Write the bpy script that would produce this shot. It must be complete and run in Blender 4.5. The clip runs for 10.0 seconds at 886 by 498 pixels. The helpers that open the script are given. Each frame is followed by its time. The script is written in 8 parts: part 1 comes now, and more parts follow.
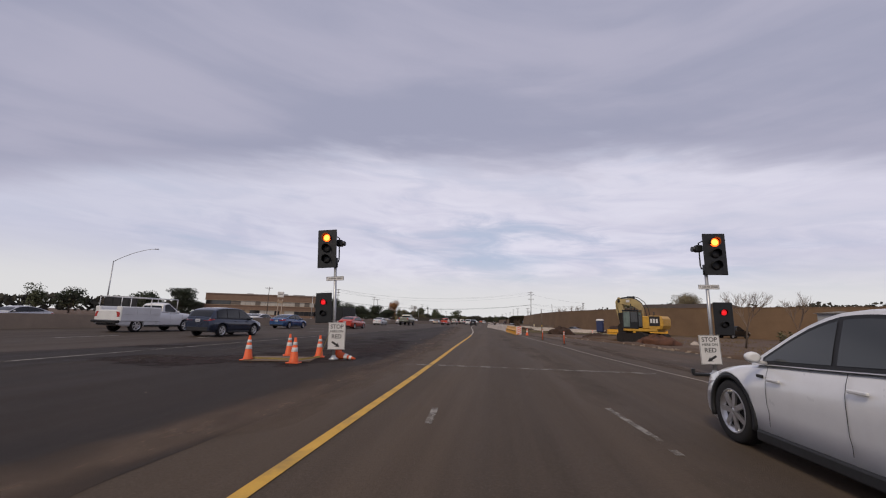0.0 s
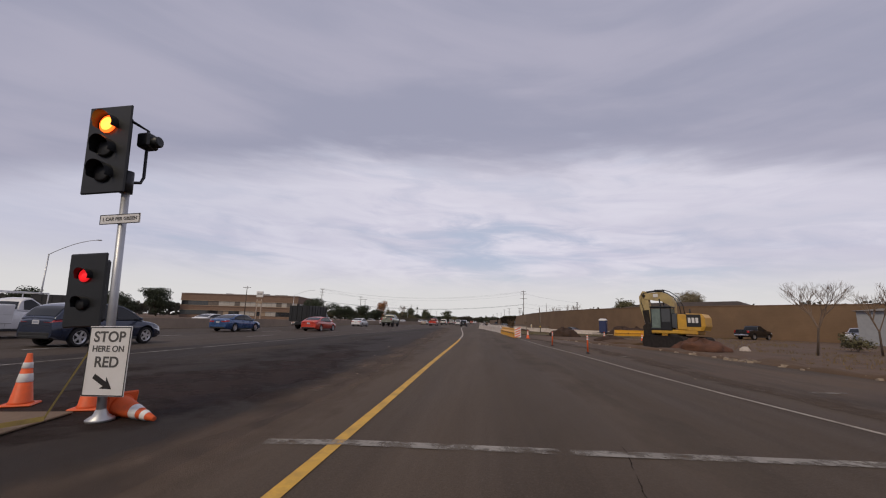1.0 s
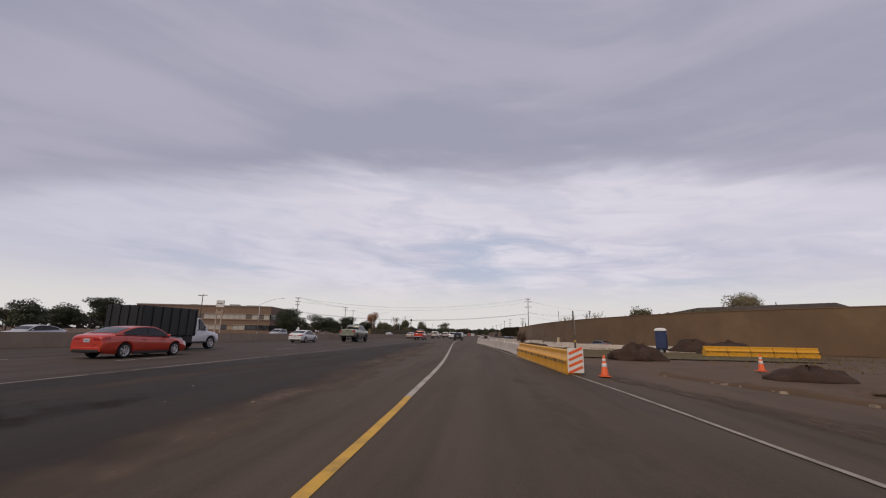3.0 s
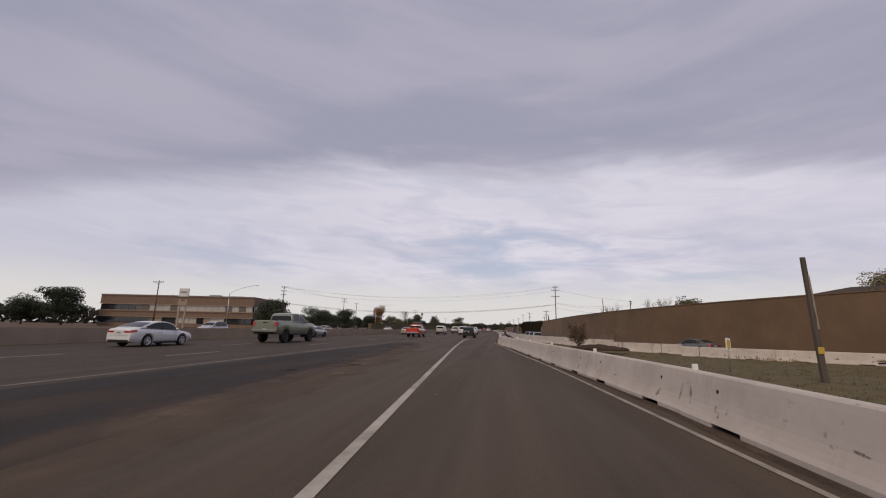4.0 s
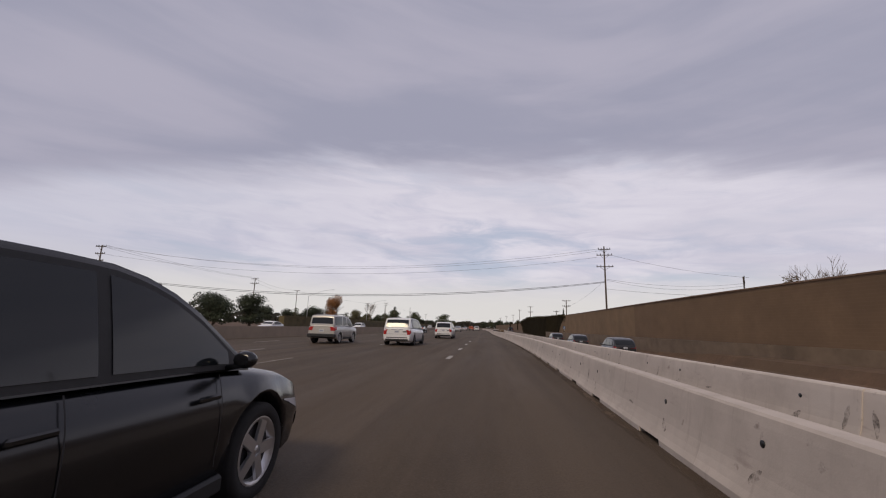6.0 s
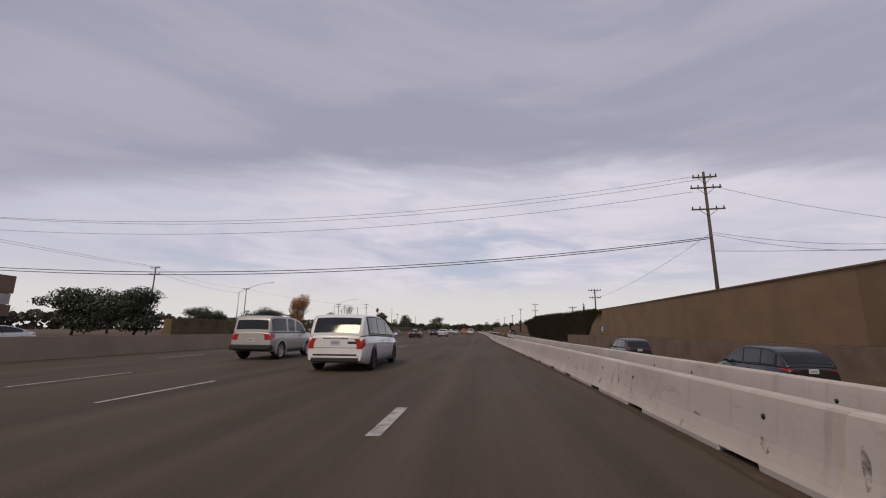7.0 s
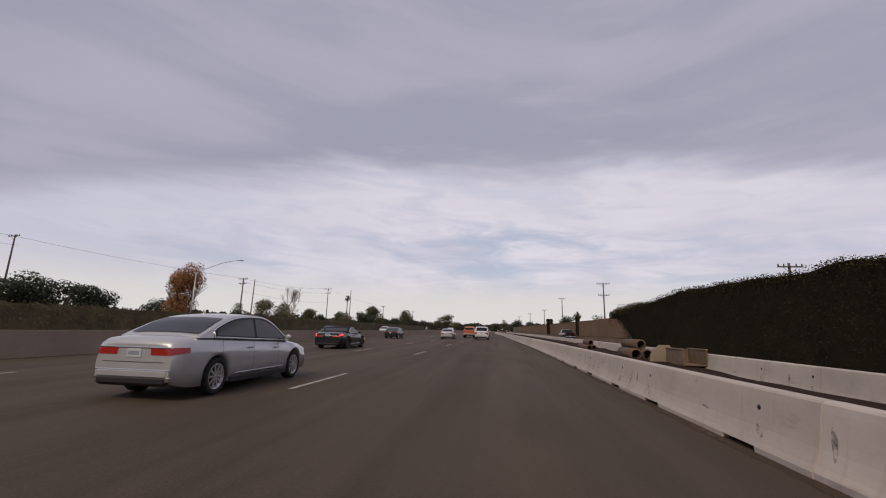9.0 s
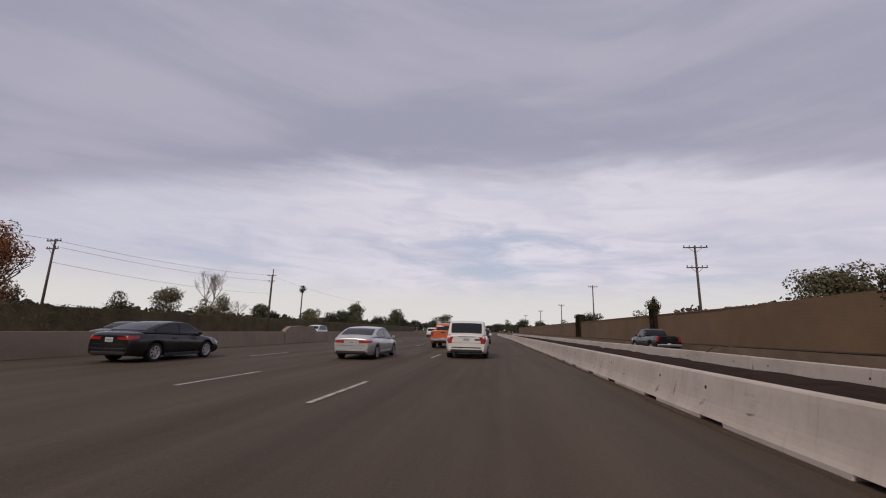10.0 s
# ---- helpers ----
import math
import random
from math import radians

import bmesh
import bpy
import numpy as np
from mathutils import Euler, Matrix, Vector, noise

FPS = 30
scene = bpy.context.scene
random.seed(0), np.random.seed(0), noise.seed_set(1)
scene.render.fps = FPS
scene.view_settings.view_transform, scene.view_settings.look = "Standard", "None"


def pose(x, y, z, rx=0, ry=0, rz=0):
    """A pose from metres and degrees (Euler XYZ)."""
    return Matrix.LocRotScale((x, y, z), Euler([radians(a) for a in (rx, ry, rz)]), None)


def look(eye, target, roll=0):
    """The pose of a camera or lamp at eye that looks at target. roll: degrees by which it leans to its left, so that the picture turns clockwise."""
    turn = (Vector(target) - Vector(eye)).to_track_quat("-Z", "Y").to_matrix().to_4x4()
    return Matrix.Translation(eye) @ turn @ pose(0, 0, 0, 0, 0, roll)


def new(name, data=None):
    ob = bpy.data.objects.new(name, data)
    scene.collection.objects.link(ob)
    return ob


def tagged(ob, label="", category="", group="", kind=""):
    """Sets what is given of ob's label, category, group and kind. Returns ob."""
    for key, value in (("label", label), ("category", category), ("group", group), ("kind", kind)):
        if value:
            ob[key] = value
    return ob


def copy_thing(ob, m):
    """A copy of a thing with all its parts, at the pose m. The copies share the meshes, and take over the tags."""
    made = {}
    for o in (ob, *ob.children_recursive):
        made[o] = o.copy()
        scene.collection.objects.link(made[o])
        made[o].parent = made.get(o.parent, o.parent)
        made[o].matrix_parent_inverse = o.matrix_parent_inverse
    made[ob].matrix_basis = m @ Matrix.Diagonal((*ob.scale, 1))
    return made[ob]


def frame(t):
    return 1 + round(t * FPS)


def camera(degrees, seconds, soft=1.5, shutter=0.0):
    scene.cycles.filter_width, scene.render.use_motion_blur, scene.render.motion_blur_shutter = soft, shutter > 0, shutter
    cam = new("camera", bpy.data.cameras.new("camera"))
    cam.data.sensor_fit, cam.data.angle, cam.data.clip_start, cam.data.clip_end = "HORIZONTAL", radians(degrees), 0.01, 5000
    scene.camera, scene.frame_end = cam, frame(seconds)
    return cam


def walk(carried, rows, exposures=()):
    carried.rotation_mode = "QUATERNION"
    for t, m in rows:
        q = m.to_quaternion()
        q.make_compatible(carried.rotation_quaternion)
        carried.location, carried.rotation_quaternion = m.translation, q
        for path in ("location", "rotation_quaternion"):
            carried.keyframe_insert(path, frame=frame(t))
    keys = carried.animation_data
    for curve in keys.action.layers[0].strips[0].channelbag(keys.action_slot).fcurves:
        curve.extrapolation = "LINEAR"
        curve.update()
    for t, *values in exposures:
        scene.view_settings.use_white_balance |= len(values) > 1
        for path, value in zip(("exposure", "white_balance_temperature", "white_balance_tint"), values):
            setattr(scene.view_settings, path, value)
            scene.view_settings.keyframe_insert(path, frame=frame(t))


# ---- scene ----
# The whole place is laid out in survey metres and drawn at one common scale.
S = 0.88
cam = camera(94.9, 10.0, 1.12)
PATH = [
    (0, (0.000, 0.000, 1.490), (-0.507, 3.907, 2.179), 1.82),
    (0.5, (-0.192, 5.572, 1.490), (-0.646, 9.487, 2.171), 1.81),
    (1, (-0.332, 8.768, 1.490), (-0.748, 12.685, 2.187), 1.58),
    (1.5, (-0.479, 11.326, 1.490), (-0.866, 15.236, 2.237), 1.64),
    (2, (-0.590, 15.761, 1.490), (-0.957, 19.662, 2.294), 1.76),
    (2.5, (-0.588, 23.418, 1.490), (-0.950, 27.321, 2.287), 1.63),
    (2.7, (-0.559, 27.167, 1.490), (-0.919, 31.066, 2.306), 1.33),
    (3.8, (-1.480, 56.373, 1.490), (-2.001, 60.261, 2.273), 1.21),
    (4, (-1.690, 62.543, 1.490), (-2.227, 66.433, 2.256), 1.14),
    (4.5, (-2.627, 78.835, 1.490), (-3.144, 82.725, 2.266), 0.17),
    (5, (-3.668, 96.214, 1.490), (-4.172, 100.111, 2.236), 0.78),
    (5.2, (-3.893, 103.463, 1.490), (-4.387, 107.363, 2.229), 1.12),
    (6.3, (-3.679, 144.178, 1.490), (-4.073, 148.084, 2.258), 1.31),
    (6.5, (-3.726, 151.753, 1.490), (-4.098, 155.655, 2.285), 0.07),
    (7, (-3.839, 170.440, 1.490), (-4.213, 174.345, 2.273), 0.49),
    (7.5, (-4.344, 190.084, 1.490), (-4.706, 193.985, 2.298), 1.06),
    (8, (-4.910, 211.203, 1.490), (-5.307, 215.105, 2.275), 1.28),
    (8.5, (-5.430, 232.794, 1.490), (-5.884, 236.691, 2.273), 1.66),
    (9, (-5.690, 254.735, 1.490), (-6.208, 258.625, 2.264), 1.44),
    (9.5, (-6.020, 277.062, 1.490), (-6.517, 280.955, 2.265), 0.87),
    (10, (-6.316, 299.177, 1.490), (-6.847, 303.063, 2.274), 1.39),
]
walk(cam, [(t, look(Vector(eye) * S, Vector(target) * S, roll)) for t, eye, target, roll in PATH],
     [(0, 0.06, 6250, 10), (0.5, 0.03, 6300, 10), (1, 0.0, 6350, 10), (2.5, 0.0, 6470, 10), (10, 0.0, 6500, 10)])

# ---- world and light ----
SUN_AZ, SUN_EL = 200.0, 42.0


def build_world():
    w = bpy.data.worlds.new("overcast_sky")
    scene.world = w
    w.use_nodes = True
    n, l = w.node_tree.nodes, w.node_tree.links
    n.clear()

    def mth(op, a, b=None):
        o = n.new("ShaderNodeMath")
        o.operation = op
        for i, v in enumerate((a, b)):
            if v is None:
                continue
            if isinstance(v, (int, float)):
                o.inputs[i].default_value = v
            else:
                l.new(v, o.inputs[i])
        return o.outputs[0]

    def ramp(src, stops):
        o = n.new("ShaderNodeValToRGB")
        o.color_ramp.interpolation = "EASE"
        while len(o.color_ramp.elements) < len(stops):
            o.color_ramp.elements.new(0.5)
        for e, (p, c) in zip(o.color_ramp.elements, stops):
            e.position, e.color = p, (*c, 1) if isinstance(c, tuple) else (c, c, c, 1)
        l.new(src, o.inputs[0])
        return o.outputs[0]

    def mixc(f, a, b):
        o = n.new("ShaderNodeMix")
        o.data_type = "RGBA"
        for v, i in ((f, 0), (a, 6), (b, 7)):
            if isinstance(v, (int, float)):
                o.inputs[i].default_value = v
            elif isinstance(v, tuple):
                o.inputs[i].default_value = (*v, 1)
            else:
                l.new(v, o.inputs[i])
        return o.outputs[2]

    tc = n.new("ShaderNodeTexCoord")
    sp = n.new("ShaderNodeSeparateXYZ")
    l.new(tc.outputs["Generated"], sp.inputs[0])
    x, y, z = sp.outputs
    zc = mth("MAXIMUM", z, 0.0)
    # The cloud sheet lies flat overhead, so its far edge is a straight front ahead of the road.
    ahead = mth("MAXIMUM", mth("ADD", y, mth("MULTIPLY", x, 0.02)), 0.06)
    front = mth("DIVIDE", zc, ahead)
    inv = mth("DIVIDE", 1.0, mth("ADD", zc, 0.16))
    tilted = mth("ADD", zc, mth("MULTIPLY", x, 0.055))

    def joined(a, b, c):
        o = n.new("ShaderNodeCombineXYZ")
        for i, v in enumerate((a, b, c)):
            if isinstance(v, (int, float)):
                o.inputs[i].default_value = v
            else:
                l.new(v, o.inputs[i])
        return o.outputs[0]

    plane = joined(mth("MULTIPLY", x, inv), mth("MULTIPLY", y, inv), 0.0)
    shell = joined(x, y, tilted)

    def noise_tex(src, scale, detail, rough, stretch, turn, off, warp=0.35):
        mp = n.new("ShaderNodeMapping")
        mp.inputs["Rotation"].default_value = (0, 0, radians(turn))
        mp.inputs["Scale"].default_value = stretch
        mp.inputs["Location"].default_value = off
        l.new(src, mp.inputs[0])
        t = n.new("ShaderNodeTexNoise")
        t.inputs["Scale"].default_value = scale
        t.inputs["Detail"].default_value = detail
        t.inputs["Roughness"].default_value = rough
        t.inputs["Distortion"].default_value = warp
        l.new(mp.outputs[0], t.inputs["Vector"])
        return t.outputs[0]

    sky = n.new("ShaderNodeTexSky")
    sky.sky_type, sky.sun_disc = "NISHITA", False
    sky.sun_elevation, sky.sun_rotation = radians(SUN_EL), radians(SUN_AZ)
    blue = n.new("ShaderNodeVectorMath")
    blue.operation = "SCALE"
    l.new(sky.outputs[0], blue.inputs[0])
    blue.inputs[3].default_value = 0.075
    broad = noise_tex(plane, 0.9, 5, 0.55, (0.55, 1.5, 1), 10, (3.1, 1.7, 0))
    bands = noise_tex(shell, 1.0, 6, 0.55, (1.6, 1.6, 9.0), 0, (2.3, 0.4, 1.1), 0.5)
    streak = noise_tex(shell, 1.0, 7, 0.58, (2.6, 2.6, 15.0), 0, (7.3, 2.2, 0.5), 0.5)
    fine = noise_tex(shell, 1.0, 6, 0.6, (6.0, 6.0, 30.0), 0, (1.0, 9.0, 3.0), 0.7)
    # High grey sheet, breaking into bright streaks beyond its edge.
    edge = mth("ADD", front, mth("MULTIPLY", mth("SUBTRACT", bands, 0.5), 0.22))
    edge = mth("ADD", edge, mth("MULTIPLY", mth("SUBTRACT", streak, 0.5), 0.12))
    edge = mth("ADD", edge, mth("MULTIPLY", mth("SUBTRACT", broad, 0.5), 0.10))
    sheet = ramp(edge, [(0.335, 0.0), (0.455, 1.0)])
    mottle = mth("ADD", mth("MULTIPLY", bands, 0.55), mth("MULTIPLY", broad, 0.45))
    cloud_hi = mixc(ramp(mottle, [(0.38, 0.0), (0.62, 1.0)]), (0.338, 0.339, 0.434), (0.424, 0.408, 0.498))
    cloud_lo = mixc(ramp(fine, [(0.3, 0.0), (0.7, 1.0)]), (0.59, 0.565, 0.672), (0.725, 0.695, 0.772))
    cover = ramp(mth("ADD", mth("MULTIPLY", streak, 0.65), mth("MULTIPLY", fine, 0.35)), [(0.33, 0.0), (0.54, 1.0)])
    blue_gap = mixc(0.82, blue.outputs[0], (0.50, 0.535, 0.655))
    low = mixc(cover, blue_gap, cloud_lo)
    veil = ramp(bands, [(0.42, 0.0), (0.66, 0.6)])
    low = mixc(veil, low, (0.545, 0.525, 0.62))
    low = mixc(ramp(edge, [(0.20, 0.0), (0.31, 0.55)]), low, (0.665, 0.635, 0.715))
    low = mixc(ramp(mth("MULTIPLY", x, -1.0), [(0.15, 0.0), (0.8, 0.5)]), low, (0.50, 0.51, 0.61))
    haze = ramp(zc, [(0.015, 1.0), (0.16, 0.0)])
    low = mixc(haze, low, (0.71, 0.685, 0.665))
    col = mixc(sheet, low, cloud_hi)
    col = mixc(ramp(zc, [(0.02, 0.9), (0.12, 0.0)]), col, (0.71, 0.685, 0.665))
    bg = n.new("ShaderNodeBackground")
    bg.inputs[1].default_value = 1.0
    l.new(col, bg.inputs[0])
    out = n.new("ShaderNodeOutputWorld")
    l.new(bg.outputs[0], out.inputs[0])


build_world()
sun_data = bpy.data.lights.new("sun", "SUN")
sun_data.energy, sun_data.angle, sun_data.color = 1.5, radians(14), (1.0, 0.83, 0.60)
sun = new("sun", sun_data)
sun.matrix_world = look((0, 0, 60), (60 * math.sin(radians(180 + SUN_AZ)), 60 * math.cos(radians(180 + SUN_AZ)), 60 - 60 * math.tan(radians(SUN_EL))))

# ---- materials ----
MATS = {}


def mat(name, color, rough=0.6, metal=0.0, var=0.0, scale=3.0, bump=0.0, bscale=40.0, stain=None, stain_amt=0.0, stain_scale=0.7,
        emit=0.0, coat=0.0, rnd=0.0, alpha_trans=0.0, stretch=(1, 1, 1), spec=0.5):
    if name in MATS:
        return MATS[name]
    m = bpy.data.materials.new(name)
    m.use_nodes = True
    n, l = m.node_tree.nodes, m.node_tree.links
    b = n["Principled BSDF"]
    b.inputs["Roughness"].default_value = rough
    b.inputs["Metallic"].default_value = metal
    b.inputs["Coat Weight"].default_value = coat
    b.inputs["Coat Roughness"].default_value = 0.05
    b.inputs["Specular IOR Level"].default_value = spec
    b.inputs["Transmission Weight"].default_value = alpha_trans
    base = (*color, 1)
    b.inputs["Base Color"].default_value = base
    if var or stain or bump or rnd:
        tc = n.new("ShaderNodeTexCoord")
        mp = n.new("ShaderNodeMapping")
        mp.inputs["Scale"].default_value = stretch
        l.new(tc.outputs["Object"], mp.inputs[0])
        vec = mp.outputs[0]

        def tex(sc, det=5.0, ro=0.6):
            t = n.new("ShaderNodeTexNoise")
            t.inputs["Scale"].default_value, t.inputs["Detail"].default_value, t.inputs["Roughness"].default_value = sc, det, ro
            l.new(vec, t.inputs["Vector"])
            return t.outputs[0]

        def mix(f, a, c, amt=1.0):
            o = n.new("ShaderNodeMix")
            o.data_type = "RGBA"
            for val, i in ((a, 6), (c, 7)):
                if isinstance(val, tuple):
                    o.inputs[i].default_value = val
                else:
                    l.new(val, o.inputs[i])
            if isinstance(f, (int, float)):
                o.inputs[0].default_value = f
            else:
                l.new(f, o.inputs[0])
            return o.outputs[2]

        def span(src, lo, hi, a, c):
            o = n.new("ShaderNodeMapRange")
            l.new(src, o.inputs[0])
            for i, val in enumerate((lo, hi, a, c)):
                o.inputs[i + 1].default_value = val
            return o.outputs[0]

        col = base
        if var:
            dark = tuple(c * (1 - var) for c in color) + (1,)
            light = tuple(min(1, c * (1 + var)) for c in color) + (1,)
            col = mix(span(tex(scale), 0.3, 0.7, 0, 1), dark, light)
            col = mix(span(tex(scale * 9, 4), 0.35, 0.65, 0, 0.35), col, dark)
        if stain:
            col = mix(span(tex(stain_scale, 6, 0.65), 0.46, 0.72, 0, stain_amt), col, (*stain, 1))
        if rnd:
            oi = n.new("ShaderNodeObjectInfo")
            hs = n.new("ShaderNodeHueSaturation")
            l.new(span(oi.outputs["Random"], 0, 1, 1 - rnd, 1 + rnd), hs.inputs["Value"])
            if isinstance(col, tuple):
                hs.inputs["Color"].default_value = col
            else:
                l.new(col, hs.inputs["Color"])
            col = hs.outputs[0]
        if not isinstance(col, tuple):
            l.new(col, b.inputs["Base Color"])
        if bump:
            bp = n.new("ShaderNodeBump")
            bp.inputs["Strength"].default_value = bump
            bp.inputs["Distance"].default_value = 0.02
            l.new(tex(bscale, 6, 0.65), bp.inputs["Height"])
            l.new(bp.outputs[0], b.inputs["Normal"])
        rr = n.new("ShaderNodeMapRange")
        l.new(tex(scale * 2.3), rr.inputs[0])
        rr.inputs[3].default_value, rr.inputs[4].default_value = max(0.02, rough - 0.08), min(1, rough + 0.08)
        l.new(rr.outputs[0], b.inputs["Roughness"])
    if emit:
        b.inputs["Emission Color"].default_value = base
        b.inputs["Emission Strength"].default_value = emit
    MATS[name] = m
    return m


def paint(name, color, flake=0.0, rough=0.3, coat=0.8):
    return mat(name, color, rough=rough, metal=flake, coat=coat, var=0.04, scale=1.2, stain=(0.16, 0.14, 0.12), stain_amt=0.10, stain_scale=1.6)


def road_mat(name, color, dust, dust_amt, grime):
    """Worn asphalt: long wheel-path streaks, dusty patches and visible aggregate."""
    m = bpy.data.materials.new(name)
    m.use_nodes = True
    n, l = m.node_tree.nodes, m.node_tree.links
    b = n["Principled BSDF"]
    b.inputs["Specular IOR Level"].default_value = 0.22
    tc = n.new("ShaderNodeTexCoord")

    def tex(scale, stretch=(1, 1, 1), detail=5.0, rough=0.6, warp=0.0):
        mp = n.new("ShaderNodeMapping")
        mp.inputs["Scale"].default_value = stretch
        l.new(tc.outputs["Object"], mp.inputs[0])
        t = n.new("ShaderNodeTexNoise")
        for k, v in (("Scale", scale), ("Detail", detail), ("Roughness", rough), ("Distortion", warp)):
            t.inputs[k].default_value = v
        l.new(mp.outputs[0], t.inputs["Vector"])
        return t.outputs[0]

    def span(src, lo, hi, a, c):
        o = n.new("ShaderNodeMapRange")
        l.new(src, o.inputs[0])
        for i, val in enumerate((lo, hi, a, c)):
            o.inputs[i + 1].default_value = val
        return o.outputs[0]

    def mix(f, a, c):
        o = n.new("ShaderNodeMix")
        o.data_type = "RGBA"
        for val, i in ((f, 0), (a, 6), (c, 7)):
            if isinstance(val, tuple):
                o.inputs[i].default_value = (*val, 1)
            else:
                l.new(val, o.inputs[i])
        return o.outputs[2]

    color, dust = (tuple(c * 0.80 for c in q) for q in (color, dust))
    dark = tuple(c * 0.74 for c in color)
    light = tuple(c * 1.30 for c in color)
    col = mix(span(tex(1.0, (0.85, 0.012, 1), 4, 0.65, 0.2), 0.36, 0.64, 0, 1), dark, light)
    col = mix(span(tex(0.16, (1, 0.5, 1), 6, 0.6), 0.4, 0.66, 0, 0.55), col, color)
    col = mix(span(tex(0.22, (1, 0.30, 1), 7, 0.66, 0.6), 0.47, 0.70, 0, dust_amt), col, dust)
    col = mix(span(tex(0.5, (1, 0.22, 1), 6, 0.66, 0.5), 0.55, 0.72, 0, grime), col, tuple(c * 0.5 for c in color))
    col = mix(span(tex(26, (1, 1, 1), 3, 0.7), 0.50, 0.72, 0, 0.40), col, tuple(c * 1.9 for c in color))
    col = mix(span(tex(34, (1, 1, 1), 3, 0.7), 0.52, 0.72, 0, 0.50), col, tuple(c * 0.4 for c in color))
    l.new(col, b.inputs["Base Color"])
    l.new(span(tex(0.8, (1, 0.1, 1)), 0.3, 0.7, 0.72, 0.88), b.inputs["Roughness"])
    bp = n.new("ShaderNodeBump")
    bp.inputs["Strength"].default_value, bp.inputs["Distance"].default_value = 0.6, 0.02
    l.new(tex(48, (1, 1, 1), 5, 0.7), bp.inputs["Height"])
    l.new(bp.outputs[0], b.inputs["Normal"])
    MATS[name] = m
    return m


ASPHALT = road_mat("asphalt", (0.100, 0.0735, 0.0520), (0.130, 0.096, 0.067), 0.55, 0.45)
ASPHALT_GORE = road_mat("asphalt_gore", (0.036, 0.0275, 0.0230), (0.075, 0.055, 0.041), 0.40, 0.6)
ASPHALT_PALE = road_mat("asphalt_freeway_pale", (0.080, 0.0615, 0.0480), (0.110, 0.083, 0.062), 0.45, 0.45)
ASPHALT_OLD = road_mat("asphalt_freeway", (0.097, 0.0720, 0.0515), (0.132, 0.098, 0.069), 0.48, 0.40)
ASPHALT_SHOULDER = road_mat("asphalt_shoulder", (0.100, 0.073, 0.052), (0.170, 0.112, 0.072), 0.9, 0.3)
def film_mat(name, color, lo, hi, amt, scale, stretch=(1, 1, 1)):
    """A broken film of dust or soil that lets the road show through."""
    m = mat(name, tuple(c * 0.82 for c in color), 0.88, var=0.25, scale=1.5, bump=0.5, bscale=40, spec=0.2)
    n, l = m.node_tree.nodes, m.node_tree.links
    tc, mp, t, r, tr, mx = (n.new("ShaderNode" + k) for k in ("TexCoord", "Mapping", "TexNoise", "MapRange", "BsdfTransparent", "MixShader"))
    mp.inputs["Scale"].default_value = stretch
    l.new(tc.outputs["Object"], mp.inputs[0])
    l.new(mp.outputs[0], t.inputs["Vector"])
    t.inputs["Scale"].default_value, t.inputs["Detail"].default_value, t.inputs["Roughness"].default_value = scale, 8, 0.68
    at, sub = n.new("ShaderNodeAttribute"), n.new("ShaderNodeMath")
    at.attribute_name = "thinning"
    sub.operation = "MULTIPLY_ADD"
    sub.inputs[1].default_value = -0.30
    l.new(at.outputs["Fac"], sub.inputs[0])
    l.new(t.outputs[0], sub.inputs[2])
    l.new(sub.outputs[0], r.inputs[0])
    for i, v in enumerate((lo, hi, 0, amt)):
        r.inputs[i + 1].default_value = v
    out = n["Material Output"]
    l.new(r.outputs[0], mx.inputs[0])
    l.new(tr.outputs[0], mx.inputs[1])
    l.new(n["Principled BSDF"].outputs[0], mx.inputs[2])
    l.new(mx.outputs[0], out.inputs[0])
    return m


CRACK = film_mat("crack_filler", (0.024, 0.019, 0.015), 0.42, 0.60, 0.7, 3.0)
DIRT = mat("dirt", (0.108, 0.065, 0.038), 0.95, var=0.30, scale=0.45, bump=0.9, bscale=9, stain=(0.095, 0.062, 0.034), stain_amt=0.8, stain_scale=0.12)
DIRT_DARK = mat("dug_soil", (0.050, 0.028, 0.018), 0.95, var=0.35, scale=1.6, bump=1.0, bscale=14)
DUST = film_mat("road_dust", (0.165, 0.130, 0.100), 0.42, 0.70, 0.5, 0.5, (1, 0.45, 1))
SOIL_FILM = film_mat("spilled_soil", (0.036, 0.021, 0.016), 0.30, 0.50, 0.92, 0.7)
WORN_WHITE = film_mat("worn_white_paint", (0.42, 0.39, 0.35), 0.40, 0.58, 0.85, 2.2)
EDGE_DUST = film_mat("edge_dust", (0.135, 0.097, 0.068), 0.34, 0.62, 0.85, 1.2, (1, 0.25, 1))
TURF = mat("thin_turf", (0.108, 0.086, 0.029), 0.95, var=0.4, scale=1.6, bump=0.9, bscale=22, stain=(0.125, 0.080, 0.036), stain_amt=0.85, stain_scale=0.35)
GRASS_OLIVE = mat("olive_grass", (0.135, 0.100, 0.040), 0.9, var=0.4, scale=2.0)
GRASS_DRY = mat("dry_grass", (0.19, 0.130, 0.058), 0.9, var=0.35, scale=2.0)
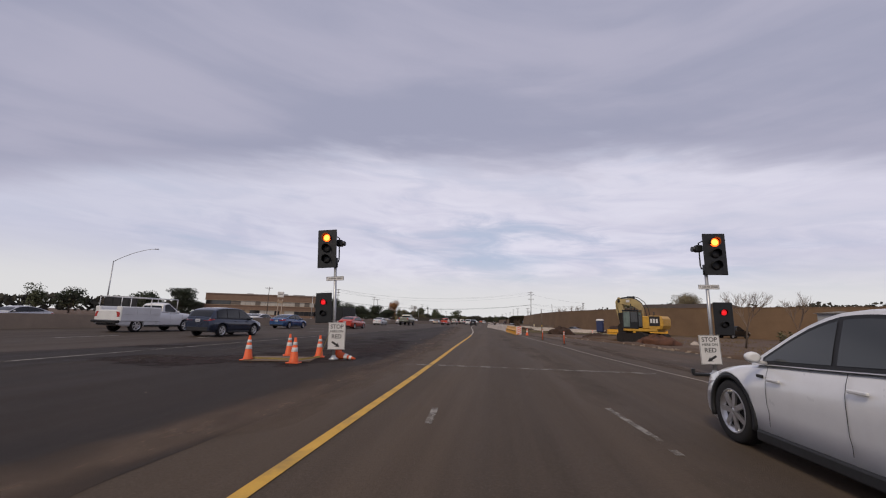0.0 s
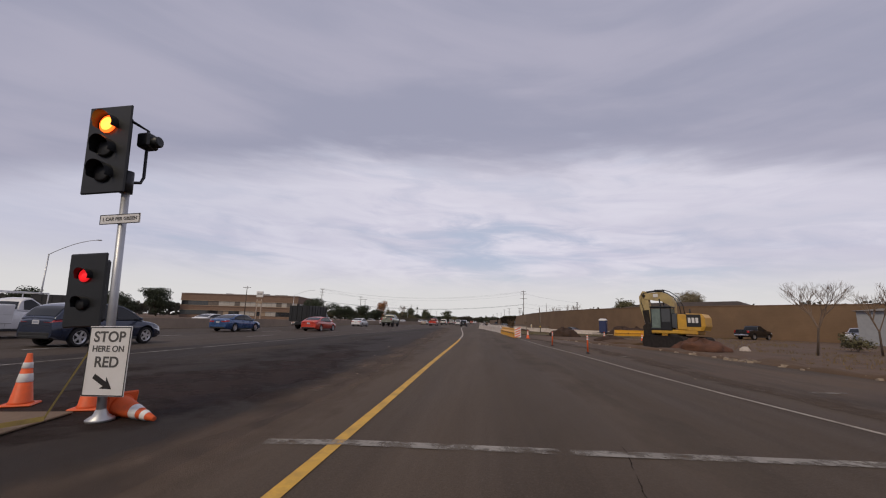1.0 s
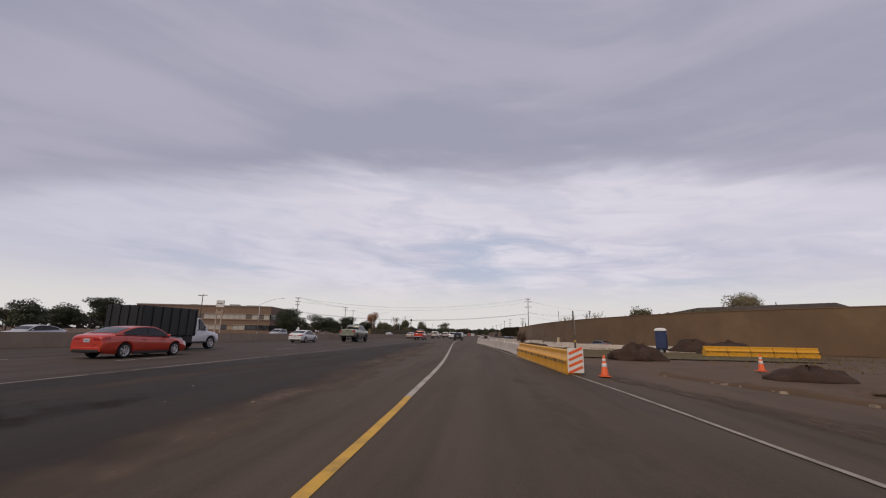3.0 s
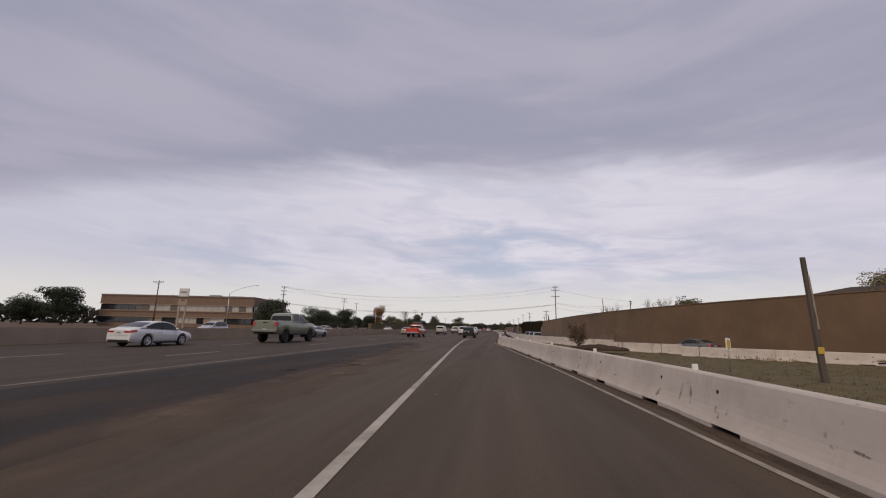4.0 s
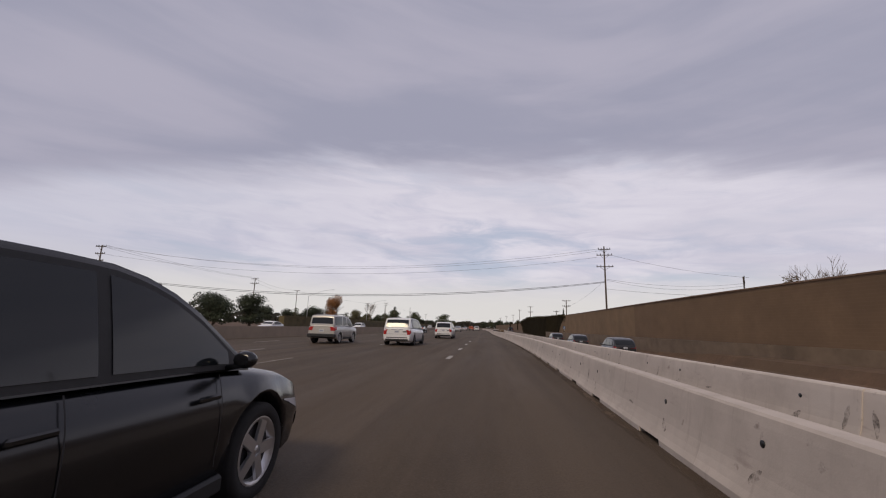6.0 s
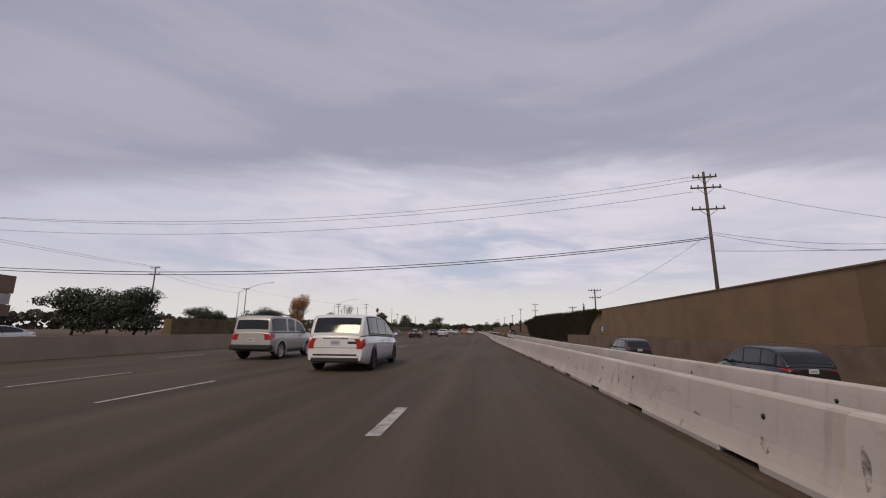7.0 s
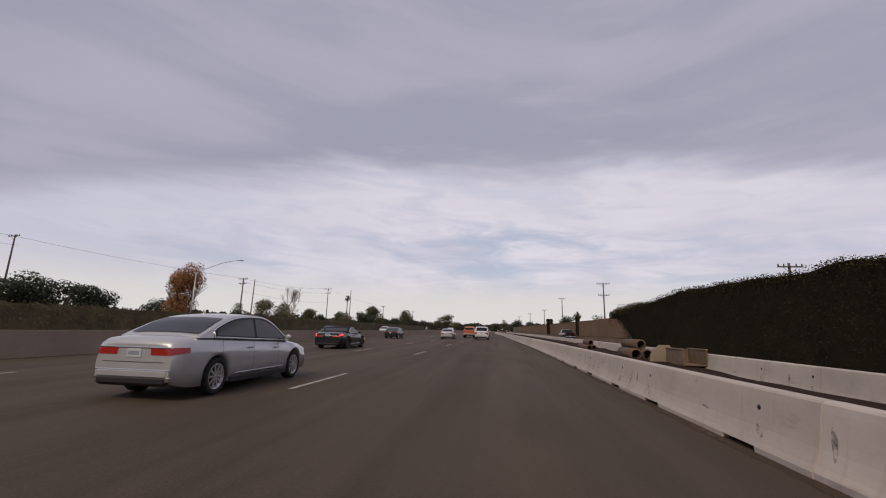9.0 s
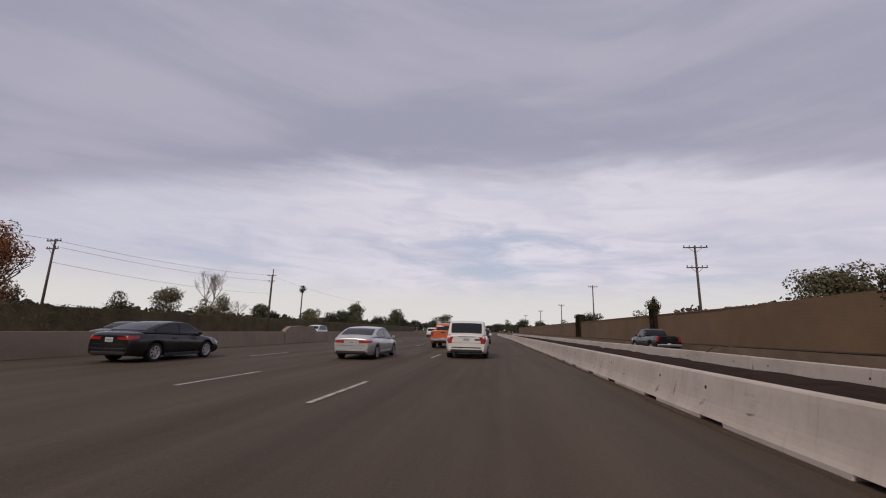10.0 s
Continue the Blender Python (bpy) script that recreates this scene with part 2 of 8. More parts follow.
def rail_mat():
    """Whitewashed precast concrete with run-down stains and tyre scuffs, each section different."""
    m = mat("concrete", (0.525, 0.458, 0.405), 0.85, var=0.06, scale=1.4, bump=0.10, bscale=45, stain=(0.36, 0.31, 0.27), stain_amt=0.6, stain_scale=1.0, rnd=0.07)
    n, l = m.node_tree.nodes, m.node_tree.links
    b = n["Principled BSDF"]
    src = b.inputs["Base Color"].links[0].from_socket
    tc, oi = n.new("ShaderNodeTexCoord"), n.new("ShaderNodeObjectInfo")
    sc = n.new("ShaderNodeMath")
    sc.operation = "MULTIPLY"
    sc.inputs[1].default_value = 90.0
    l.new(oi.outputs["Random"], sc.inputs[0])
    ad = n.new("ShaderNodeVectorMath")
    l.new(tc.outputs["Object"], ad.inputs[0])
    l.new(sc.outputs[0], ad.inputs[1])
    for stretch, scale, lo, hi, amt, c in (((1, 2.6, 0.22), 2.2, 0.57, 0.74, 0.32, (0.20, 0.14, 0.12)), ((1, 0.35, 1.6), 2.4, 0.62, 0.72, 0.35, (0.18, 0.10, 0.095)), ((1, 1, 1), 3.1, 0.66, 0.72, 0.5, (0.12, 0.075, 0.065)), ((1, 0.5, 1), 0.9, 0.5, 0.7, 0.35, (0.66, 0.60, 0.54))):
        mp, t, r, mx = n.new("ShaderNodeMapping"), n.new("ShaderNodeTexNoise"), n.new("ShaderNodeMapRange"), n.new("ShaderNodeMix")
        mp.inputs["Scale"].default_value = stretch
        l.new(ad.outputs[0], mp.inputs[0])
        l.new(mp.outputs[0], t.inputs["Vector"])
        t.inputs["Scale"].default_value, t.inputs["Detail"].default_value, t.inputs["Roughness"].default_value = scale, 7, 0.62
        l.new(t.outputs[0], r.inputs[0])
        for i, v in enumerate((lo, hi, 0, amt)):
            r.inputs[i + 1].default_value = v
        mx.data_type = "RGBA"
        l.new(r.outputs[0], mx.inputs[0])
        l.new(src, mx.inputs[6])
        mx.inputs[7].default_value = (*c, 1)
        src = mx.outputs[2]
    l.new(src, b.inputs["Base Color"])
    return m


CONCRETE = rail_mat()
CONCRETE_OLD = mat("concrete_old", (0.285, 0.220, 0.158), 0.9, var=0.12, scale=0.8, bump=0.35, bscale=40, stain=(0.20, 0.158, 0.120), stain_amt=0.6, stain_scale=0.35)
WHITE_LINE = mat("white_marking", (0.46, 0.44, 0.41), 0.85, var=0.15, scale=3, stain=(0.10, 0.085, 0.072), stain_amt=0.95, stain_scale=2.6)
YELLOW_LINE = mat("yellow_marking", (0.62, 0.36, 0.05), 0.75, var=0.1, scale=3, stain=(0.25, 0.17, 0.06), stain_amt=0.7, stain_scale=2.0)
WALL_BLOCK = mat("wall_block", (0.190, 0.120, 0.068), 0.93, var=0.13, scale=0.4, bump=0.4, bscale=12, stain=(0.128, 0.082, 0.049), stain_amt=0.85, stain_scale=0.09)
def coursed(m, height, amt):
    """Faint level joints between courses of masonry."""
    n, l = m.node_tree.nodes, m.node_tree.links
    b = n["Principled BSDF"]
    src = b.inputs["Base Color"].links[0].from_socket
    tc, sp = n.new("ShaderNodeTexCoord"), n.new("ShaderNodeSeparateXYZ")
    l.new(tc.outputs["Object"], sp.inputs[0])
    last = sp.outputs[2]
    for op, v in (("DIVIDE", height), ("FRACT", None), ("LESS_THAN", 0.14), ("MULTIPLY", amt)):
        o = n.new("ShaderNodeMath")
        o.operation = op
        l.new(last, o.inputs[0])
        if v is not None:
            o.inputs[1].default_value = v
        last = o.outputs[0]
    mx = n.new("ShaderNodeMix")
    mx.data_type = "RGBA"
    l.new(last, mx.inputs[0])
    l.new(src, mx.inputs[6])
    mx.inputs[7].default_value = (0.30, 0.215, 0.15, 1)
    l.new(mx.outputs[2], b.inputs["Base Color"])


coursed(WALL_BLOCK, 0.23, 0.12)
# Lighter version of the wall colour, for the stretch from y 196 to 290.
WALL_LIGHTER = mat("wall_block_lighter", (0.238, 0.155, 0.086), 0.93, var=0.13, scale=0.4, bump=0.4, bscale=12, stain=(0.150, 0.096, 0.056), stain_amt=0.8, stain_scale=0.09)
coursed(WALL_LIGHTER, 0.23, 0.12)
STEEL = mat("galvanised_steel", (0.48, 0.49, 0.50), 0.45, metal=0.75, var=0.08, scale=6)
BLACK_METAL = mat("black_painted_metal", (0.012, 0.013, 0.014), 0.45, var=0.2, scale=5)
BLACK_PLASTIC = mat("black_plastic", (0.016, 0.016, 0.017), 0.6, var=0.15, scale=8)
RUBBER = mat("tyre_rubber", (0.014, 0.013, 0.013), 0.85, var=0.25, scale=12, bump=0.3, bscale=80)
ALLOY = mat("alloy_rim", (0.62, 0.62, 0.63), 0.35, metal=0.9, var=0.06, scale=8)
ALLOY_DARK = mat("dark_rim", (0.06, 0.06, 0.065), 0.35, metal=0.8, var=0.06, scale=8)
CHROME = mat("chrome_trim", (0.70, 0.70, 0.71), 0.12, metal=1.0)
GLASS = mat("tinted_glass", (0.012, 0.014, 0.015), 0.05, spec=0.5)
GLASS_LIGHT = mat("side_glass", (0.05, 0.055, 0.056), 0.05, spec=0.5)
TAIL = mat("tail_lamp_red", (0.36, 0.016, 0.012), 0.2, coat=0.6)
TAIL_LIT = mat("tail_lamp_lit", (0.9, 0.05, 0.03), 0.25, emit=1.2)
HEADLAMP = mat("headlamp_glass", (0.55, 0.56, 0.58), 0.1, coat=0.7)
PLATE = mat("number_plate_white", (0.50, 0.51, 0.53), 0.4)
PLATE_BAR = mat("plate_bar", (0.26, 0.28, 0.36), 0.5)
ORANGE = mat("cone_orange", (0.78, 0.12, 0.025), 0.55, var=0.10, scale=5, stain=(0.25, 0.10, 0.05), stain_amt=0.35, stain_scale=3)
REFLECT = mat("reflective_white", (0.75, 0.74, 0.72), 0.4, var=0.05, scale=8, stain=(0.35, 0.30, 0.26), stain_amt=0.4, stain_scale=4)
SIGN_WHITE = mat("sign_white", (0.70, 0.69, 0.68), 0.45, var=0.03, scale=3, stain=(0.45, 0.42, 0.38), stain_amt=0.35, stain_scale=3)
SIGN_BLACK = mat("sign_black", (0.018, 0.017, 0.017), 0.5)
YELLOW_BARRIER = mat("yellow_plastic", (0.68, 0.33, 0.012), 0.5, var=0.10, scale=2.0, stain=(0.36, 0.19, 0.04), stain_amt=0.4, stain_scale=1.5)
CAT_YELLOW = mat("machine_yellow", (0.60, 0.33, 0.035), 0.45, var=0.10, scale=1.2, stain=(0.26, 0.16, 0.06), stain_amt=0.5, stain_scale=1.1)
CAT_BOOM = mat("worn_boom_yellow", (0.47, 0.36, 0.16), 0.55, var=0.2, scale=1.5, stain=(0.16, 0.11, 0.06), stain_amt=0.7, stain_scale=1.2)
TRACK_STEEL = mat("track_steel", (0.035, 0.028, 0.023), 0.7, metal=0.4, var=0.4, scale=5, bump=0.4, bscale=20)
POTTY_BLUE = mat("potty_blue", (0.024, 0.036, 0.105), 0.5, var=0.1, scale=2)
MARKER_YELLOW = mat("marker_yellow", (0.52, 0.36, 0.06), 0.5, var=0.1, scale=5)
WOOD_POLE = mat("pole_timber", (0.105, 0.082, 0.066), 0.9, var=0.25, scale=2, bump=0.5, bscale=20, stretch=(6, 6, 0.6))
WIRE = mat("cable_black", (0.025, 0.024, 0.026), 0.6)
BARK = mat("bark", (0.085, 0.062, 0.046), 0.95, var=0.3, scale=4, bump=0.8, bscale=14, stretch=(4, 4, 1))
LEAF_DARK = mat("leaf_dark", (0.030, 0.040, 0.018), 0.75, var=0.35, scale=0.9)
LEAF_MID = mat("leaf_mid", (0.060, 0.070, 0.028), 0.75, var=0.35, scale=0.9)
LEAF_HEDGE = mat("leaf_hedge", (0.118, 0.092, 0.041), 0.8, var=0.4, scale=0.5)
# The ivy's shade is put into this dark leaf colour; its top stays lighter.
LEAF_IVY_SHADED = mat("leaf_ivy_shaded", (0.032, 0.026, 0.016), 0.97, var=0.2, scale=0.6, spec=0.05)
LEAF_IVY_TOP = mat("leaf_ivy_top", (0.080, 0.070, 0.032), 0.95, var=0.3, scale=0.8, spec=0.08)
LEAF_AUTUMN = mat("leaf_autumn", (0.30, 0.135, 0.050), 0.8, var=0.35, scale=1.0)
LEAF_OLIVE = mat("leaf_olive", (0.115, 0.105, 0.050), 0.8, var=0.35, scale=0.9)
LEAF_STRAW = mat("leaf_straw", (0.20, 0.165, 0.095), 0.85, var=0.3, scale=0.9)
LEAF_FAR = mat("leaf_far", (0.060, 0.056, 0.042), 0.9, var=0.3, scale=0.1)
TWIG = mat("twig", (0.20, 0.145, 0.105), 0.9, var=0.25, scale=2)
BRICK_WALL = mat("building_brick", (0.205, 0.135, 0.098), 0.9, var=0.1, scale=0.6, bump=0.3, bscale=8, stain=(0.17, 0.10, 0.07), stain_amt=0.4, stain_scale=0.1)
BUFF_WALL = mat("building_band", (0.33, 0.25, 0.18), 0.85, var=0.08, scale=0.5)
WINDOW_DARK = mat("window_dark", (0.022, 0.022, 0.026), 0.08, spec=0.8)
# Pale and grey colours for some panes of the office windows.
PANE_PALE = mat("window_pane_pale", (0.44, 0.41, 0.37), 0.35, var=0.15, scale=0.4)
PANE_GREY = mat("window_pane_grey", (0.15, 0.125, 0.105), 0.3, var=0.2, scale=0.4)
ROOF_BROWN = mat("roof_brown", (0.060, 0.042, 0.030), 0.9, var=0.25, scale=0.8, bump=0.5, bscale=6)
ROOF_GREY = mat("roof_grey", (0.28, 0.27, 0.27), 0.8, var=0.1, scale=0.5)
LAMP_RED = mat("signal_red_lit", (1.0, 0.10, 0.012), 0.3, emit=3.0)
LAMP_CORE = mat("signal_lamp_core", (1.0, 0.32, 0.04), 0.3, emit=3.5)
LAMP_DIM = mat("signal_red_dim", (0.85, 0.015, 0.02), 0.3, emit=0.8)
LAMP_OFF = mat("signal_lens_dark", (0.008, 0.008, 0.009), 0.5)
FADED_INK = mat("faded_sign_ink", (0.085, 0.082, 0.080), 0.6, var=0.3, scale=14)
PIPE = mat("pipe_iron", (0.10, 0.075, 0.062), 0.8, var=0.3, scale=3, bump=0.4, bscale=20)
TAPE = mat("caution_tape", (0.36, 0.27, 0.08), 0.7, var=0.3, scale=6, stain=(0.12, 0.08, 0.05), stain_amt=0.8, stain_scale=3)


# ---- mesh helpers ----
def box(bm, c, d, rz=0.0, rx=0.0, ry=0.0, taper=1.0):
    m = Euler((radians(rx), radians(ry), radians(rz))).to_matrix()
    vs = []
    for dz in (-0.5, 0.5):
        k = taper if dz > 0 else 1.0
        for dx, dy in ((-0.5, -0.5), (0.5, -0.5), (0.5, 0.5), (-0.5, 0.5)):
            vs.append(bm.verts.new(Vector(c) + m @ Vector((dx * d[0] * k, dy * d[1] * k, dz * d[2]))))
    for f in ((3, 2, 1, 0), (4, 5, 6, 7), (0, 1, 5, 4), (1, 2, 6, 5), (2, 3, 7, 6), (3, 0, 4, 7)):
        bm.faces.new([vs[i] for i in f])


def rbox(bm, c, d, r=0.03, rz=0.0, rx=0.0, ry=0.0):
    """A box with chamfered edges."""
    m = Euler((radians(rx), radians(ry), radians(rz))).to_matrix()
    h = [v / 2 for v in d]
    r = min(r, 0.45 * min(d))
    grid = {}
    for sx in (-1, 1):
        for sy in (-1, 1):
            for sz in (-1, 1):
                for a in range(3):
                    p = [sx * (h[0] - r), sy * (h[1] - r), sz * (h[2] - r)]
                    p[a] += (sx, sy, sz)[a] * r
                    grid[(sx, sy, sz, a)] = bm.verts.new(Vector(c) + m @ Vector(p))
    for sx in (-1, 1):
        for sy in (-1, 1):
            for sz in (-1, 1):
                bm.faces.new([grid[(sx, sy, sz, a)] for a in ((0, 1, 2) if sx * sy * sz > 0 else (0, 2, 1))])
    for a in range(3):
        b, e = (a + 1) % 3, (a + 2) % 3
        for s in (-1, 1):
            q = []
            for sb, se in ((-1, -1), (1, -1), (1, 1), (-1, 1)):
                k = [0, 0, 0]
                k[a], k[b], k[e] = s, sb, se
                q.append(grid[(*k, a)])
            bm.faces.new(q if s > 0 else q[::-1])
        for sb in (-1, 1):
            for se in (-1, 1):
                k0, k1 = [0, 0, 0], [0, 0, 0]
                k0[a], k0[b], k0[e] = -1, sb, se
                k1[a], k1[b], k1[e] = 1, sb, se
                q = [grid[(*k0, b)], grid[(*k1, b)], grid[(*k1, e)], grid[(*k0, e)]]
                bm.faces.new(q if sb * se < 0 else q[::-1])


def tube(bm, p0, p1, r0, r1=None, seg=10, caps=True):
    r1 = r0 if r1 is None else r1
    p0, p1 = Vector(p0), Vector(p1)
    d = (p1 - p0).normalized()
    a = d.orthogonal().normalized()
    b = d.cross(a)
    rings = []
    for p, r in ((p0, r0), (p1, r1)):
        rings.append([bm.verts.new(p + (a * math.cos(t) + b * math.sin(t)) * r) for t in (2 * math.pi * i / seg for i in range(seg))])
    for i in range(seg):
        j = (i + 1) % seg
        f = bm.faces.new((rings[0][i], rings[0][j], rings[1][j], rings[1][i]))
        f.smooth = True
    if caps:
        bm.faces.new(rings[0][::-1])
        bm.faces.new(rings[1])


def pipe_path(bm, pts, r, seg=8):
    """One continuous round bar along a bent line."""
    pts = [Vector(p) for p in pts]
    ring0 = (pts[0] - pts[-1]).length < 1e-5
    rings, ref = [], Vector((0.31, 0.17, 0.93)).normalized()
    for i, p in enumerate(pts):
        a = pts[i - 1] if i else (pts[-2] if ring0 else p)
        b = pts[i + 1] if i + 1 < len(pts) else (pts[1] if ring0 else p)
        d = (b - a).normalized()
        u = ref - d * ref.dot(d)
        u = u.normalized() if u.length > 1e-3 else d.orthogonal().normalized()
        v = d.cross(u)
        rings.append([p + (u * math.cos(2 * math.pi * k / seg) + v * math.sin(2 * math.pi * k / seg)) * r for k in range(seg)])
    loft(bm, rings, close=True, caps=not ring0)


def lathe(bm, prof, seg=20, axis="z", c=(0, 0, 0), smooth=True, caps=True):
    """Turns (radius, height) points round an axis through c."""
    rings = []
    for r, h in prof:
        ring = []
        for i in range(seg):
            t = 2 * math.pi * i / seg
            u, v = r * math.cos(t), r * math.sin(t)
            p = {"z": (u, v, h), "x": (h, u, v), "y": (v, h, u)}[axis]
            ring.append(bm.verts.new(Vector(c) + Vector(p)))
        rings.append(ring)
    for a, b in zip(rings, rings[1:]):
        for i in range(seg):
            j = (i + 1) % seg
            bm.faces.new((a[i], a[j], b[j], b[i])).smooth = smooth
    if prof[0] == prof[-1] or not caps:
        return
    if prof[0][0] > 1e-4:
        bm.faces.new(rings[0][::-1])
    if prof[-1][0] > 1e-4:
        bm.faces.new(rings[-1])


def loft(bm, rings, close=False, caps=True, smooth=True):
    vr = [[bm.verts.new(p) for p in r] for r in rings]
    n = len(vr[0])
    for a, b in zip(vr, vr[1:]):
        for i in range(n if close else n - 1):
            j = (i + 1) % n
            try:
                bm.faces.new((a[i], a[j], b[j], b[i])).smooth = smooth
            except ValueError:
                pass
    if caps:
        for r in (vr[0][::-1], vr[-1]):
            try:
                bm.faces.new(r)
            except ValueError:
                pass


def done(bm, name, material):
    me = bpy.data.meshes.new(name)
    bmesh.ops.recalc_face_normals(bm, faces=bm.faces)
    bm.to_mesh(me)
    bm.free()
    for m in material if isinstance(material, (list, tuple)) else (material,):
        me.materials.append(m)
    return me


def thing(name, label, category, group="", kind=""):
    return tagged(new(name), label, category, group, kind)


def part(name, bm, material, parent, label=""):
    me = bm if isinstance(bm, bpy.types.Mesh) else done(bm, name, material)
    ob = new(name, me)
    ob.parent = parent
    if label:
        ob["label"] = label
    return ob


def at(x, y, z=0.0, rz=0.0, rx=0.0, ry=0.0):
    return Matrix.Translation(Vector((x, y, z)) * S) @ pose(0, 0, 0, rx, ry, rz) @ Matrix.Scale(S, 4)


def put(ob, x, y, z=0.0, rz=0.0, rx=0.0, ry=0.0):
    ob.matrix_basis = at(x, y, z, rz, rx, ry)
    return ob


def copy_at(ob, x, y, z=0.0, rz=0.0, rx=0.0, ry=0.0):
    m = Matrix.Translation(Vector((x, y, z)) * S) @ pose(0, 0, 0, rx, ry, rz)
    return copy_thing(ob, m)


def whole(name, bm, material, label, category, kind="", group=""):
    """A one-mesh thing laid out in survey metres."""
    ob = new(name, done(bm, name, material))
    ob.scale = (S, S, S)
    return tagged(ob, label, category, group, kind)


def along(pts, step=3.0):
    """A smooth run of points and headings along a bent line."""
    pts = [Vector((*p, 0)) for p in pts]
    ext = [pts[0] * 2 - pts[1], *pts, pts[-1] * 2 - pts[-2]]
    out = []
    for i in range(1, len(ext) - 2):
        p0, p1, p2, p3 = ext[i - 1:i + 3]
        k = max(1, int((p2 - p1).length / step))
        for j in range(k):
            t = j / k
            out.append(0.5 * ((2 * p1) + (p2 - p0) * t + (2 * p0 - 5 * p1 + 4 * p2 - p3) * t * t + (3 * p1 - p0 - 3 * p2 + p3) * t ** 3))
    out.append(pts[-1])
    return [(p.x, p.y) for p in out]


def ribbon(bm, pts, width, z, step=3.0, smooth=True):
    """A flat strip centred on a bent line."""
    run = along(pts, step) if smooth else pts
    prev = None
    for i, (x, y) in enumerate(run):
        a, b = run[max(0, i - 1)], run[min(len(run) - 1, i + 1)]
        d = Vector((b[0] - a[0], b[1] - a[1], 0)).normalized()
        s = Vector((d.y, -d.x, 0)) * width / 2
        c = Vector((x, y, z))
        pair = (bm.verts.new(c - s), bm.verts.new(c + s))
        if prev:
            bm.faces.new((prev[0], prev[1], pair[1], pair[0]))
        prev = pair


def area(bm, left, right, z, step=4.0):
    """A flat sheet between two bent lines of the same count of points."""
    n = 60
    def even(pts):
        run = along(pts, 1.0)
        idx = np.linspace(0, len(run) - 1, n)
        return [(np.interp(i, range(len(run)), [p[0] for p in run]), np.interp(i, range(len(run)), [p[1] for p in run])) for i in idx]
    a, b = even(left), even(right)
    va = [bm.verts.new((*p, z(p[1]) if callable(z) else z)) for p in a]
    vb = [bm.verts.new((*p, z(p[1]) if callable(z) else z)) for p in b]
    for i in range(n - 1):
        bm.faces.new((va[i], vb[i], vb[i + 1], va[i + 1]))

# ---- ground and roads ----
def lane_x(y, k=0.0):
    """The freeway's lane lines: k is the offset from the one beside the ramp."""
    return -12.6 + 0.0115 * (y - 87) + k


MEDIAN = [(-35, -160), (-34, -60), (-33, 0), (-32, 60), (-30, 105), (-27.0, 140), (-24.8, 170), (-24.0, 210), (-24.2, 260), (-25.0, 315), (-26.5, 400), (-30, 600), (-36, 900)]
RAIL_A = [(2.2, 65.0), (1.9, 72.0), (1.4, 78.0), (0.75, 84.2), (0.2, 90.2), (-0.35, 96.3), (-1.35, 105), (-1.5, 118), (-1.2, 135), (-0.75, 150), (-0.52, 162), (-0.5, 175), (-0.75, 192), (-1.45, 216),
          (-1.9, 240), (-2.0, 265), (-2.0, 290), (-2.3, 308), (-2.8, 340), (-4.0, 400), (-8, 520)]
RAIL_B = [(30.0, 92.6), (25.5, 93.4), (21.7, 94.8), (19.0, 96.4), (15.6, 98.6), (12.0, 101.6), (8.8, 104.9), (6.0, 108.8), (3.7, 114.5), (2.3, 124), (1.5, 140), (1.35, 160), (1.2, 200), (1.5, 225), (2.3, 268), (3.0, 300), (3.0, 340), (2.0, 400), (-2, 520)]
WALL = [(150, -30), (90, 30), (58, 66), (39, 88), (31, 101), (25, 121), (21, 143), (18.9, 168), (18.2, 190), (18.0, 230), (17.0, 262), (15.2, 318), (13.5, 345), (11, 410), (6, 540)]



def line_x(pts, y):
    return float(np.interp(y, [p[1] for p in pts], [p[0] for p in pts]))


def dip(y):
    """The exit road sinks beside the ramp and climbs again further on."""
    return -0.86 * float(np.interp(y, [99, 116, 238, 322], [0, 1, 1, 0]))


def sink(y):
    """The verge falls away where the second barrier curves off to the exit road."""
    return -0.40 * float(np.interp(y, [79, 88, 99, 109], [0, 1, 1, 0]))


def ground_z(x, y):
    if 78 < y < 110 and x > 3:
        return -0.06 + 1.1 * (sink(y) - 0.06) * min(1.0, (x - 3) / 6) * (1 if x < 95 else 0)
    if y < 100 or y > 330 or not -1 < x < 20:
        return -0.06
    a, b = line_x(RAIL_B, y) + 0.5, 15.6
    k = max(0.0, min(1.0, (x - a) / 0.7, (b - x) / 0.7))
    return -0.06 + k * dip(y)


bm = bmesh.new()
gx = [*range(-2400, -90, 165), *range(-90, -2, 11), *[v * 0.5 for v in range(-2, 41)], *range(23, 100, 7), *range(110, 2500, 170)]
gy = [*range(-1200, -60, 190), *range(-60, 70, 10), *range(72, 112, 2), *range(115, 340, 5), *range(340, 640, 25), *range(650, 3700, 210)]
grid = [[bm.verts.new((x, y, ground_z(x, y))) for x in gx] for y in gy]
for ra, rb in zip(grid, grid[1:]):
    for i in range(len(gx) - 1):
        bm.faces.new((ra[i], ra[i + 1], rb[i + 1], rb[i]))
whole("ground", bm, DIRT, "bare brown earth spreading to the horizon", "ground", "structure")

